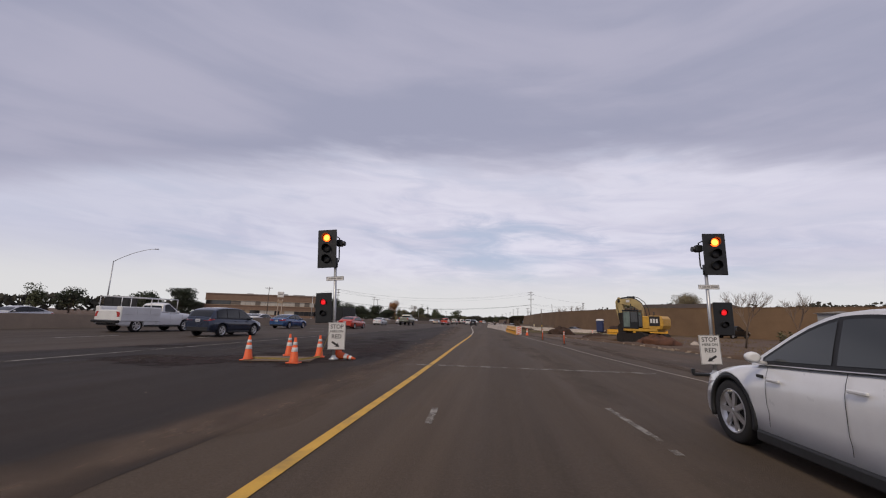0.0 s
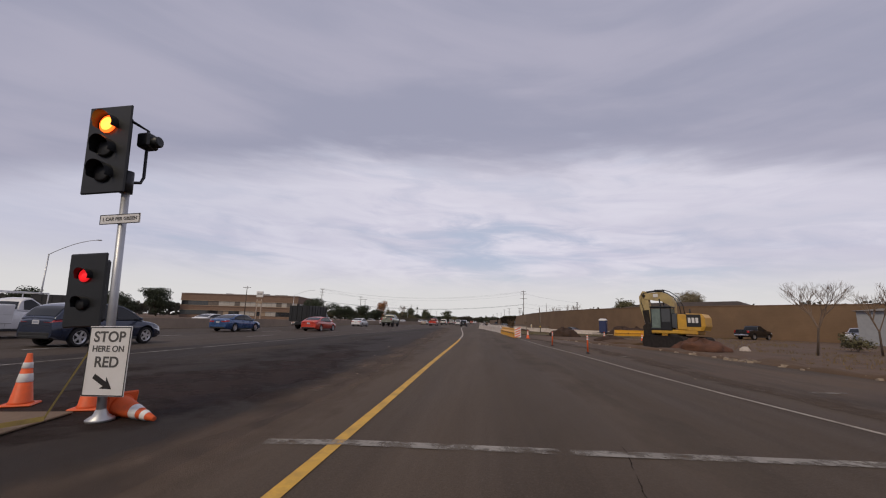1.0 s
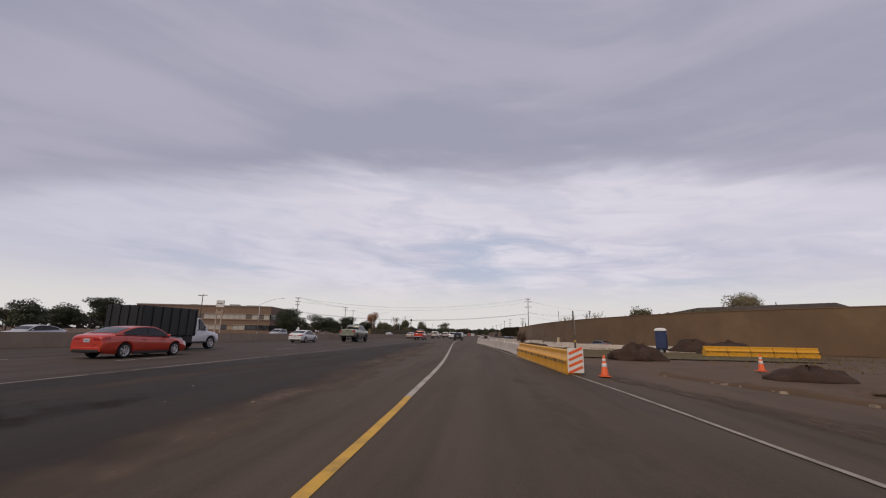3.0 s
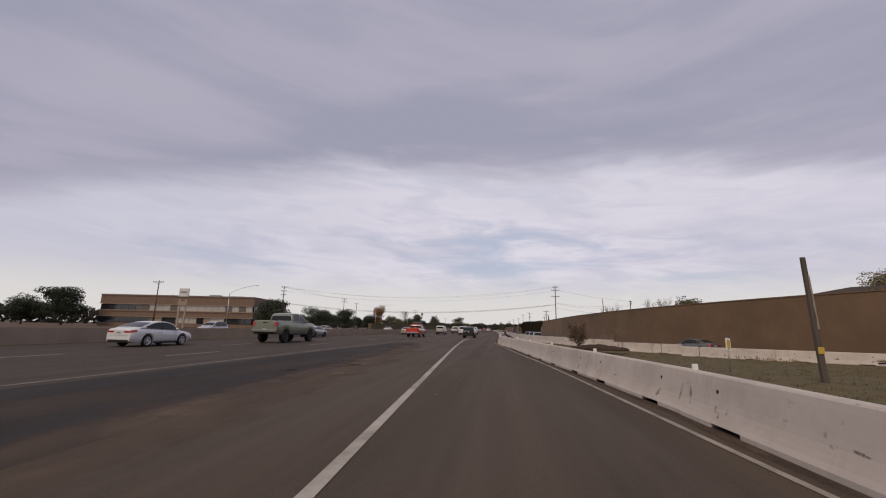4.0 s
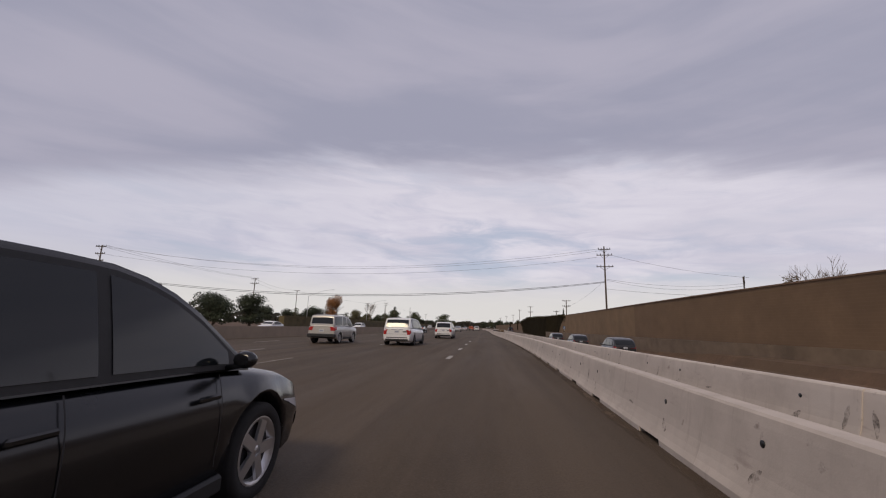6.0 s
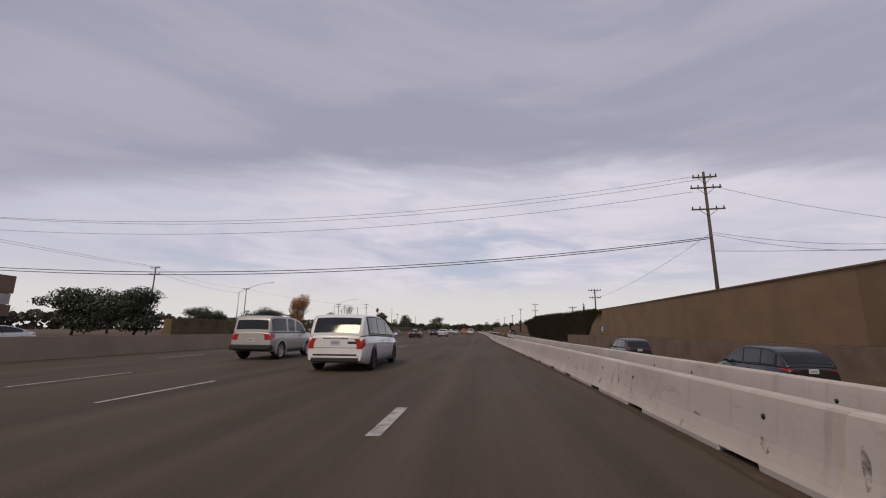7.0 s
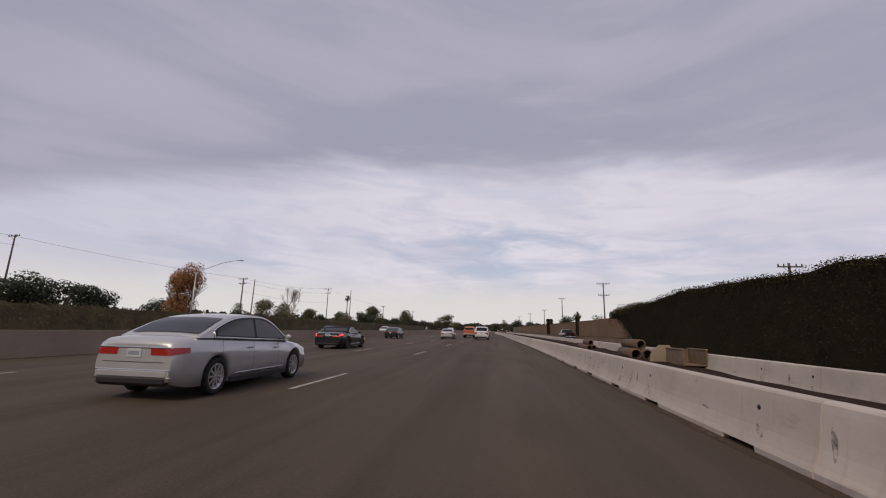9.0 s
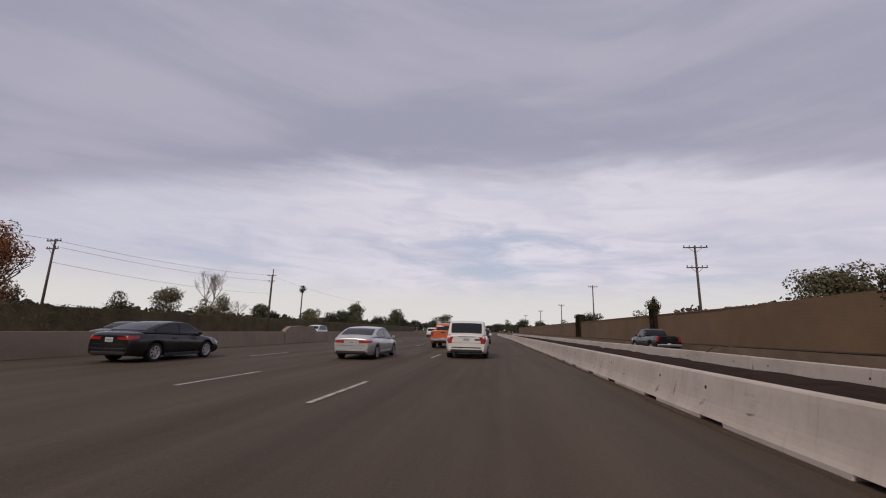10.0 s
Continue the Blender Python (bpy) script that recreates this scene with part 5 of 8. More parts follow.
park(crossover(), 4.30, 4.72, 0, 2)
park(sedan("blue_sedan", "metallic blue four-door sedan on the freeway", BLUE_PAINT), -24.2, 46.5, 0, -3)
park(sedan("red_sedan", "dark red sedan ahead on the freeway", RED_PAINT), -19.2, 54.5, 0, -3)
park(sedan("white_sedan", "white sedan in the far freeway lane", WHITE_PAINT), -34.2, 57.2, 0, -3)
park(sedan("white_compact", "white compact car far ahead on the freeway", WHITE_PAINT, L=4.5), -24.6, 87.5, 0, -2)
park(sedan("gold_sedan", "gold sedan ahead on the freeway", GOLD_PAINT), -21.0, 150, 0, -1)


def dump_truck():
    def box_body(e):
        bm = bmesh.new()
        rbox(bm, (0, -1.35, 1.78), (2.42, 4.3, 1.75), 0.03)
        part("dump_box", bm, BLACK_METAL, e, "black high-sided dump box")
        bm = bmesh.new()
        for s in (-1, 1):
            for i in range(7):
                box(bm, (s * 1.225, -3.4 + i * 0.68, 1.78), (0.05, 0.09, 1.75))
        for i in range(4):
            box(bm, (-0.9 + 0.6 * i, -3.52, 1.78), (0.09, 0.05, 1.75))
        part("stake", bm, BLACK_METAL, e)
        bm = bmesh.new()
        box(bm, (0, -1.3, 0.72), (0.9, 4.4, 0.22))
        box(bm, (0.9, 0.3, 0.68), (0.35, 0.8, 0.42))
        box(bm, (-0.9, 0.3, 0.68), (0.35, 0.8, 0.42))
        part("chassis", bm, BLACK_METAL, e)
    L, W, H = 6.9, 2.15, 2.1
    h = L / 2
    return vehicle("dump_truck", "white cab truck with a black stake dump box", "truck", L, W, H, WHITE_PAINT,
                   [(-h, 0.80), (-h + 0.2, 0.86), (0.95, 0.90), (1.05, 1.32), (h - 1.5, 1.28), (h - 0.35, 1.16), (h, 0.9)],
                   [(1.0, 1.3), (1.06, H - 0.1), (1.4, H), (h - 1.9, H - 0.05), (h - 1.3, 1.28)],
                   (-h + 1.55, h - 0.95), 0.42, 0.45, ALLOY, 6, windows=((1.35, h - 1.65),), ws=(h - 1.82, h - 1.40), tail=(0.85, 0.8, 0.2, 0.14, 0.1), head=(0.82, 1.0, 0.3, 0.24, 0.2),
                   handles=(1.6,), plate=0, wheel_w=0.32, extra=box_body, tumble=0.12, rear_bumper=False)


park(dump_truck(), -23.0, 61.6, 0, -4)
park(pickup("red_pickup", "red pickup with a roof ladder rack", RED_PAINT, L=5.6, cab_rear=-0.6, extra=lambda e: (bed_open(-0.6, 5.6, 2.03)(e), rack(-2.5, 1.0, 1.36, 2.12, 0.8, BLACK_METAL, True)(e))), -15.6, 132.0, 0, -1)
park(pickup("grey_pickup", "grey-green crew-cab pickup on the freeway", GREY_GREEN_PAINT, L=5.85, cab_rear=-0.85, rim=ALLOY_DARK, lift=0.22, r=0.46, extra=bed_open(-0.85, 5.85, 2.03, 0.22, GREY_GREEN_PAINT)), -21.1, 98.6, 0, -2, 1.09)
park(sedan("grey_sedan", "pewter-grey sedan on the exit road", paint("paint_pewter", (0.16, 0.16, 0.165), 0.4, 0.35), L=4.6), 21.3, 115.4, -0.72, 28)
park(suv("ramp_suv", "dark suv ahead in the merge lane", BLACK_PAINT), -6.7, 135.0, 0, -1)
park(sedan("silver_coupe", "silver two-door sports coupe on the freeway", SILVER_PAINT, L=4.6, H=1.32, rim=ALLOY_DARK), -26.6, 116.0, 0, -1)


def boxy_suv():
    L, W, H = 4.3, 1.82, 1.79
    h = L / 2

    def trim(e):
        bm = bmesh.new()
        rbox(bm, (0, -h + 0.04, 0.50), (1.80, 0.30, 0.22), 0.05)
        part("bumper_cladding", bm, BLACK_PLASTIC, e, "unpainted dark grey bumper")
        for s in (-1, 1):
            bm = bmesh.new()
            pipe_path(bm, [(s * 0.62, -1.7, H + 0.01), (s * 0.62, -1.6, H + 0.07), (s * 0.62, 0.15, H + 0.07), (s * 0.62, 0.3, H + 0.0)], 0.022, 6)
            part("roof_rail", bm, BLACK_PLASTIC, e)
        for s in (-1, 1):
            for a in (-h + 0.86, h - 0.86):
                flare(e, s, a, 0.345, 0.385, 0.47, W / 2 - 0.004, CHAMPAGNE)
    return vehicle("boxy_suv", "silver boxy suv with dark glass and roof rails", "suv", L, W, H, CHAMPAGNE,
                   [(-h, 1.06), (-h + 0.04, 1.14), (0, 1.13), (h - 1.1, 1.11), (h - 0.3, 1.04), (h - 0.04, 0.92), (h, 0.72)],
                   [(-h + 0.03, 1.13), (-h + 0.09, H - 0.10), (-h + 0.3, H), (0.40, H - 0.02), (h - 0.98, 1.12)],
                   (-h + 0.86, h - 0.86), 0.345, 0.30, ALLOY, 8, windows=((-h + 0.16, -h + 1.30), (-h + 1.50, -0.08), (0.12, h - 1.18)), ws=(0.50, h - 1.05), rw=(-h + 0.038, -h + 0.09),
                   tail=(W * 0.42, 0.93, 0.24, 0.26, 0.24), trim=False, lens_wrap=0.30, head=(W * 0.38, 0.82, 0.3, 0.2, 0.22), handles=(-0.3, 0.35), plate=0.80, clad=BLACK_PLASTIC, tumble=0.11, extra=trim, nose=0.94, butt=0.97, mirror_mat=BLACK_PLASTIC)


BX = park(boxy_suv(), -15.8, 165.1, 0, -1, 1.09)
copy_at(BX, -15.0, 192.3, 0, -1)


def minivan():
    L, W, H = 5.15, 1.98, 1.73
    h = L / 2

    def trim(e):
        bm = bmesh.new()
        rbox(bm, (0, -h - 0.005, 0.99), (0.78, 0.03, 0.035), 0.01)
        part("tailgate_trim", bm, CHROME, e)
        bm = bmesh.new()
        rbox(bm, (0, -h + 0.0, 0.50), (1.35, 0.05, 0.05), 0.01)
        part("bumper_step", bm, BLACK_PLASTIC, e)
        bm = bmesh.new()
        rbox(bm, (0.52, -h - 0.003, 0.86), (0.28, 0.02, 0.07), 0.01)
        part("badge", bm, DARK_GREY_PAINT, e)
    return vehicle("minivan", "white minivan with dark rear glass and red tail lamps", "minivan", L, W, H, WHITE_PAINT,
                   [(-h, 1.00), (-h + 0.08, 1.12), (0, 1.06), (h - 1.1, 1.02), (h - 0.35, 0.88), (h - 0.03, 0.7), (h, 0.55)],
                   [(-h + 0.05, 1.11), (-h + 0.30, H - 0.08), (-h + 0.7, H), (0.2, H - 0.03), (h - 0.95, 1.04)],
                   (-h + 1.0, h - 0.98), 0.345, 0.22, ALLOY_DARK, 5, windows=((-h + 0.55, -h + 1.55), (-h + 1.62, 0.15), (0.23, h - 1.3)), ws=(0.35, h - 1.05), rw=(-h + 0.06, -h + 0.31), lens_wrap=0.13,
                   tail=(W * 0.445, 0.86, 0.16, 0.36, 0.26), head=(W * 0.37, 0.76, 0.4, 0.18, 0.34), handles=(-0.55, 0.65), plate=0.86, extra=trim, tumble=0.15)


MV = park(minivan(), -10.3, 166.5, 0, -1, 1.09)
for x, y in ((-9.1, 188.0), (-8.05, 325.0)):
    copy_at(MV, x, y, 0, 0.5)
DS = park(suv("dark_suv", "dark grey suv on the exit road", DARK_GREY_PAINT, L=4.7), 8.2, 172.6, -0.89, -1)
for y in (189.7, 206.5):
    copy_at(DS, 8.3, y, -0.89, -1)
park(pickup("black_pickup", "black pickup driving on the exit road", BLACK_PAINT, L=5.8, cab_rear=-0.3, extra=bed_open(-0.3, 5.8, 2.03)), 8.5, 341.3, -0.03, 2)


def side_chrome(e):
    for sx in (-1, 1):
        bm = bmesh.new()
        rbox(bm, (sx * 0.955, 0.1, 0.30), (0.02, 1.9, 0.04), 0.01)
        part("side_trim", bm, CHROME, e, "bright sill strip")


def convertible():
    L, W, H = 4.85, 1.94, 1.39
    h = L / 2
    return vehicle("convertible", "black convertible coupe with closed fabric roof", "car", L, W, H, BLACK_PAINT,
                   [(-h, 0.78), (-h + 0.12, 0.96), (-h + 0.8, 1.02), (-0.6, 0.99), (h - 1.6, 0.95), (h - 0.5, 0.80), (h - 0.04, 0.64), (h, 0.52)],
                   [(-h + 0.95, 1.01), (-h + 1.6, H - 0.1), (-0.45, H), (0.1, H - 0.05), (h - 1.6, 0.96)],
                   (-h + 1.05, h - 0.98), 0.365, 0.18, ALLOY_DARK, 5, windows=((-h + 1.45, -0.4), (-0.33, h - 1.85)), ws=(0.25, h - 1.7), rw=(-h + 1.1, -h + 1.5),
                   tail=(W * 0.33, 0.86, 0.40, 0.13, 0.24), head=(W * 0.35, 0.66, 0.3, 0.2, 0.3), handles=(-0.35,), lit=True, bright=True, roof_mat=mat("fabric_roof", (0.012, 0.012, 0.013), 0.9), extra=side_chrome)


CV = park(convertible(), -17.9, 222.7, 0, -1)
for x, y in ((-16.9, 251.9), (-17.0, 284.3)):
    copy_at(CV, x, y, 0, 0)


def limousine():
    def trim(e):
        bm = bmesh.new()
        rbox(bm, (0, -2.556, 0.868), (1.52, 0.03, 0.022), 0.008)
        part("boot_trim", bm, CHROME, e)
        bm = bmesh.new()
        for s in (-1, 1):
            rbox(bm, (s * 0.62, -2.525, 0.36), (0.34, 0.06, 0.09), 0.02)
        part("exhaust_trim", bm, CHROME, e)
        for s in (-1, 1):
            bm = bmesh.new()
            rbox(bm, (s * 0.955, 0.05, 0.34), (0.02, 2.0, 0.035), 0.008)
            part("side_trim", bm, CHROME, e)
        bm = bmesh.new()
        rbox(bm, (0, -2.510, 0.30), (1.40, 0.09, 0.12), 0.04)
        part("bumper_apron", bm, BLACK_PLASTIC, e, "dark lower bumper apron")
        bm = bmesh.new()
        rbox(bm, (0, -2.540, 0.50), (1.56, 0.05, 0.028), 0.012)
        part("bumper_crease", bm, CHROME, e, "bright bumper strip")
    return sedan("luxury_sedan", "silver luxury sedan with wide red tail lamps", SILVER_PAINT, L=5.1, W=1.92, H=1.50, spokes=10, extra=trim, bright=True, butt=0.90, tail=(0.70, 0.81, 0.50, 0.125, 0.3), lens_wrap=0.30)


LX = park(limousine(), -12.62, 264.75, 0, -1, 0.97)
copy_at(LX, -13.3, 321.2, 0, 0)
LX.matrix_basis = LX.matrix_basis @ Matrix.Diagonal((1, 1, 1.09, 1))
park(suv("white_suv", "white suv with dark rear glass far ahead", WHITE_PAINT, L=4.9, H=1.84), -20.2, 388.0, 0, 0)
park(pickup("orange_pickup", "orange pickup truck far ahead on the freeway", paint("paint_orange", (0.50, 0.11, 0.03)), L=5.6, cab_rear=-0.6, extra=bed_open(-0.6, 5.6, 2.03)), -10.9, 337, 0, 0)
park(sedan("black_sedan", "black sedan near the median barrier", BLACK_PAINT, L=4.65), -20.8, 315.6, 0, 0)
park(suv("black_suv", "black suv far ahead in the merge lane", BLACK_PAINT), -8.2, 352, 0, 1)
for i, (x, y, c) in enumerate(((-41, 18, "w"), (-44, 33, "s"), (-44, 70, "s"), (-46, 122, "s"), (-40, 150, "g"), (-38, 196, "w"), (-36, 236, "w"), (-35, 296, "s"), (-37, 330, "d"), (-35, 362, "w"))):
    color = {"w": WHITE_PAINT, "s": SILVER_PAINT, "g": GOLD_PAINT, "d": DARK_GREY_PAINT}[c]
    word = {"w": "white", "s": "silver", "g": "gold", "d": "dark grey"}[c]
    park(sedan("oncoming_sedan", word + " sedan on the opposite carriageway", color) if i % 3 else suv("oncoming_suv", word + " suv on the opposite carriageway", color), x, y, 0, 180)


# ---- ramp signals ----
def letters(text, size, x, z, y, parent, name="lettering"):
    c = bpy.data.curves.new(name, "FONT")
    c.body, c.size, c.align_x, c.align_y, c.extrude = text, size, "CENTER", "CENTER", 0.0015
    c.offset = size * 0.018
    c.materials.append(FADED_INK)
    ob = new(name, c)
    ob.parent = parent
    ob.matrix_basis = pose(x, y, z, 90, 0, 0)
    return ob


def signal_head(parent, x, z, w, h, lit_red, y=0.0):
    bm = bmesh.new()
    rbox(bm, (x, y, z), (w, 0.04, h), 0.018)
    plate = part("backplate", bm, BLACK_METAL, parent)
    bm = bmesh.new()
    rbox(bm, (x, y + 0.12, z), (w * 0.52, 0.22, h * 0.86), 0.03)
    part("housing", bm, BLACK_METAL, plate)
    n = 3 if h > 1.15 else 2
    step = h * (0.28 if n == 3 else 0.38)
    for i in range(n):
        zc = z + (i - (n - 1) / 2) * step
        r = min(w * 0.20, step * 0.40) if n == 3 else w * 0.16
        bm = bmesh.new()
        lathe(bm, [(r, -0.045), (r * 0.7, -0.062), (0.001, -0.068)], 24, "y", (x, y, zc))
        lit = lit_red and i == n - 1
        part("lens", bm, (LAMP_RED if n == 3 else LAMP_DIM) if lit else LAMP_OFF, plate, "lit red lens" if lit else "")
        if lit and n == 3:
            bm = bmesh.new()
            lathe(bm, [(r * 0.72, -0.066), (r * 0.4, -0.078), (0.001, -0.082)], 20, "y", (x, y, zc))
            part("lamp_core", bm, LAMP_CORE, plate, "glowing orange lamp centre")
        bm = bmesh.new()
        rows = []
        for t in np.linspace(math.radians(-25), math.radians(205), 19):
            rows.append([Vector((x + math.cos(t) * r * 1.12, y - 0.02, zc + math.sin(t) * r * 1.12)), Vector((x + math.cos(t) * r * 1.10, y - 0.02 - r * (0.9 + 0.5 * max(0, math.sin(t))), zc + math.sin(t) * r * 1.10))])
        loft(bm, rows, caps=False)
        part("visor", bm, BLACK_METAL, plate)


def ramp_signal(m):
    """A ramp signal with two heads and two signs; m is 1, or -1 for its mirror."""
    e = thing("ramp_signal", "grey pole with black ramp signals showing red and a stop sign", "traffic signal", "ramp signals")
    bm = bmesh.new()
    tube(bm, (0, 0.1, 0), (0, 0.1, 3.5), 0.057, 0.052, 16)
    lathe(bm, [(0.17, 0.0), (0.17, 0.04), (0.09, 0.09), (0.06, 0.16)], 16, "z", (0, 0.1, 0))
    pole = part("pole", bm, STEEL, e)
    bm = bmesh.new()
    tube(bm, (0, 0.1, 3.28), (0, 0.1, 3.62), 0.085, seg=12)
    part("pole_collar", bm, BLACK_METAL, pole)
    signal_head(e, -0.29 * m, 3.97, 0.72, 1.42, True)
    signal_head(e, -0.38 * m, 1.82, 0.60, 1.07, True, 0.02)
    bm = bmesh.new()
    pipe_path(bm, [(0, 0.1, 3.45), (0.02 * m, 0.32, 3.52), (0.03 * m, 0.36, 3.62), (0.03 * m, 0.36, 4.42), (-0.05 * m, 0.1, 4.48)], 0.024, 8)
    br = part("bracket", bm, BLACK_METAL, e)
    bm = bmesh.new()
    rbox(bm, (0.06 * m, 0.34, 4.22), (0.22, 0.24, 0.24), 0.03)
    lathe(bm, [(0.09, 0.0), (0.09, 0.14), (0.07, 0.16)], 14, "x", (0.12 * m if m > 0 else -0.28, 0.34, 4.20))
    part("side_lamp", bm, BLACK_METAL, br)
    bm = bmesh.new()
    rbox(bm, (0.02, 0.035, 2.86), (0.66, 0.012, 0.15), 0.005)
    sg = part("name_plate", bm, SIGN_WHITE, e, "white sign plate with black border")
    bm = bmesh.new()
    for x, z, w, h in ((0.02, 2.928, 0.64, 0.008), (0.02, 2.792, 0.64, 0.008), (-0.297, 2.86, 0.008, 0.136), (0.337, 2.86, 0.008, 0.136)):
        box(bm, (x, 0.027, z), (w, 0.003, h))
    part("border", bm, SIGN_BLACK, sg)
    letters("1 CAR PER GREEN", 0.070, 0.02, 2.86, 0.0265, sg)
    bm = bmesh.new()
    rbox(bm, (0.12 * m, -0.045, 0.82), (0.64, 0.012, 0.94), 0.005)
    sg = part("stop_sign", bm, SIGN_WHITE, e, "white regulatory sign with black letters")
    sg.matrix_basis = pose(0, 0, 0, 0, 2 * m, 0)
    bm = bmesh.new()
    for x, z, w, h in ((0, 0.455, 0.61, 0.012), (0, -0.455, 0.61, 0.012), (-0.305, 0, 0.012, 0.91), (0.305, 0, 0.012, 0.91)):
        box(bm, (0.12 * m + x, -0.0535, 0.82 + z), (w, 0.003, h))
    part("border", bm, SIGN_BLACK, sg)
    letters("STOP", 0.20, 0.12 * m, 1.14, -0.054, sg)
    letters("HERE ON", 0.115, 0.12 * m, 0.98, -0.054, sg)
    letters("RED", 0.20, 0.12 * m, 0.80, -0.054, sg)
    bm = bmesh.new()
    a = Vector((0.12 * m - 0.16 * m, -0.0535, 0.62))
    b = Vector((0.12 * m + 0.13 * m, -0.0535, 0.45))
    d = (b - a).normalized()
    nrm = Vector((-d.z, 0, d.x))
    pts = [a + nrm * 0.035, a + d * 0.20 + nrm * 0.035, a + d * 0.17 + nrm * 0.09, b, a + d * 0.17 - nrm * 0.09, a + d * 0.20 - nrm * 0.035, a - nrm * 0.035]
    bm.faces.new([bm.verts.new(p) for p in pts])
    part("arrow", bm, SIGN_BLACK, sg)
    return e


put(ramp_signal(1), -5.60, 14.1, 0, 0, 0, -3.4)
put(ramp_signal(-1), 7.13, 14.6, 0, 0, 0, -0.6)


# ---- cones, delineators ----
def cone():
    e = thing("traffic_cone", "orange traffic cone with two white bands", "traffic cone", "traffic cones")
    bm = bmesh.new()
    rbox(bm, (0, 0, 0.02), (0.40, 0.40, 0.04), 0.018)
    part("base", bm, ORANGE, e)
    bm = bmesh.new()
    r = lambda z: 0.150 - 0.146 * z
    lathe(bm, [(r(0.0) + 0.02, 0.03), (r(0.06), 0.07), (r(0.8), 0.80), (r(0.8) - 0.012, 0.80)], 20)
    part("shell", bm, ORANGE, e)
    for z0, z1 in ((0.36, 0.49), (0.57, 0.66)):
        bm = bmesh.new()
        lathe(bm, [(r(z0) + 0.002, z0), (r(z0) + 0.005, z0 + 0.004), (r(z1) + 0.005, z1 - 0.004), (r(z1) + 0.002, z1)], 20)
        part("reflective_band", bm, REFLECT, e, "white reflective band")
    return e


C0 = put(cone(), -8.0, 12.85, 0, 10)
for x, y, a in ((-7.6, 14.8, 30), (-6.28, 12.6, 5), (-6.41, 14.8, 20), (3.9, 50.4, 0), (14.8, 50.7, 15), (12.6, 55.5, 10)):
    copy_at(C0, x, y, 0.0 if x < 0 else 0.02, a)
tagged(copy_at(C0, -5.60, 14.50, 0.155, 72, 97, 0), "dirty orange cone knocked over by the signal")


def delineator():
    e = thing("delineator_post", "orange flexible delineator post with white bands", "delineator", "delineator posts")
    bm = bmesh.new()
    lathe(bm, [(0.12, 0.0), (0.12, 0.02), (0.06, 0.05), (0.045, 0.06)], 14)
    part("base", bm, BLACK_PLASTIC, e, "black rubber base")
    bm = bmesh.new()
    lathe(bm, [(0.043, 0.05), (0.040, 0.92), (0.030, 0.95)], 14)
    part("post", bm, ORANGE, e)
    for z in (0.70, 0.83):
        bm = bmesh.new()
        lathe(bm, [(0.043, z), (0.046, z + 0.004), (0.046, z + 0.07), (0.043, z + 0.074)], 14)
        part("reflective_band", bm, REFLECT, e, "white reflective band")
    return e


DL = put(delineator(), 5.15, 31.78)
copy_at(DL, 4.3, 38.15, 0, 0, 0, 2)

bm = bmesh.new()
rbox(bm, (0, 0, 0.02), (2.1, 1.5, 0.03), 0.01)
board = thing("cover_board", "tan plywood sheet over a trench among the cones", "board")
part("sheet", bm, mat("plywood", (0.17, 0.115, 0.07), 0.85, var=0.2, scale=2, stain=(0.14, 0.10, 0.07), stain_amt=0.6), board)
put(board, -7.15, 13.5, 0.005, 14)
bm = bmesh.new()
pts = [(-8.0, 12.9, 0.06), (-7.6, 13.1, 0.03), (-7.0, 13.0, 0.05), (-6.4, 13.2, 0.03), (-5.9, 13.7, 0.10), (-5.75, 14.0, 0.9)]
for a, b in zip(pts, pts[1:]):
    v = [bm.verts.new(Vector(p) + Vector((0, 0, dz))) for p, dz in ((a, 0.0), (b, 0.0), (b, 0.06), (a, 0.06))]
    bm.faces.new(v)
whole("caution_tape", bm, TAPE, "torn yellow caution tape trailing from the signal", "tape")
for x, y, w, d, a in ((6.55, 14.35, 0.5, 0.14, -8),):
    bm = bmesh.new()
    rbox(bm, (0, 0, 0.05), (w, d, 0.08), 0.02)
    rbox(bm, (-w * 0.45, 0, 0.14), (0.10, 0.14, 0.16), 0.02)
    tagged(put(new("sign_foot", done(bm, "sign_foot", BLACK_METAL)), x, y, 0, a), "low dark sign stand lying by the signal", "sign stand")


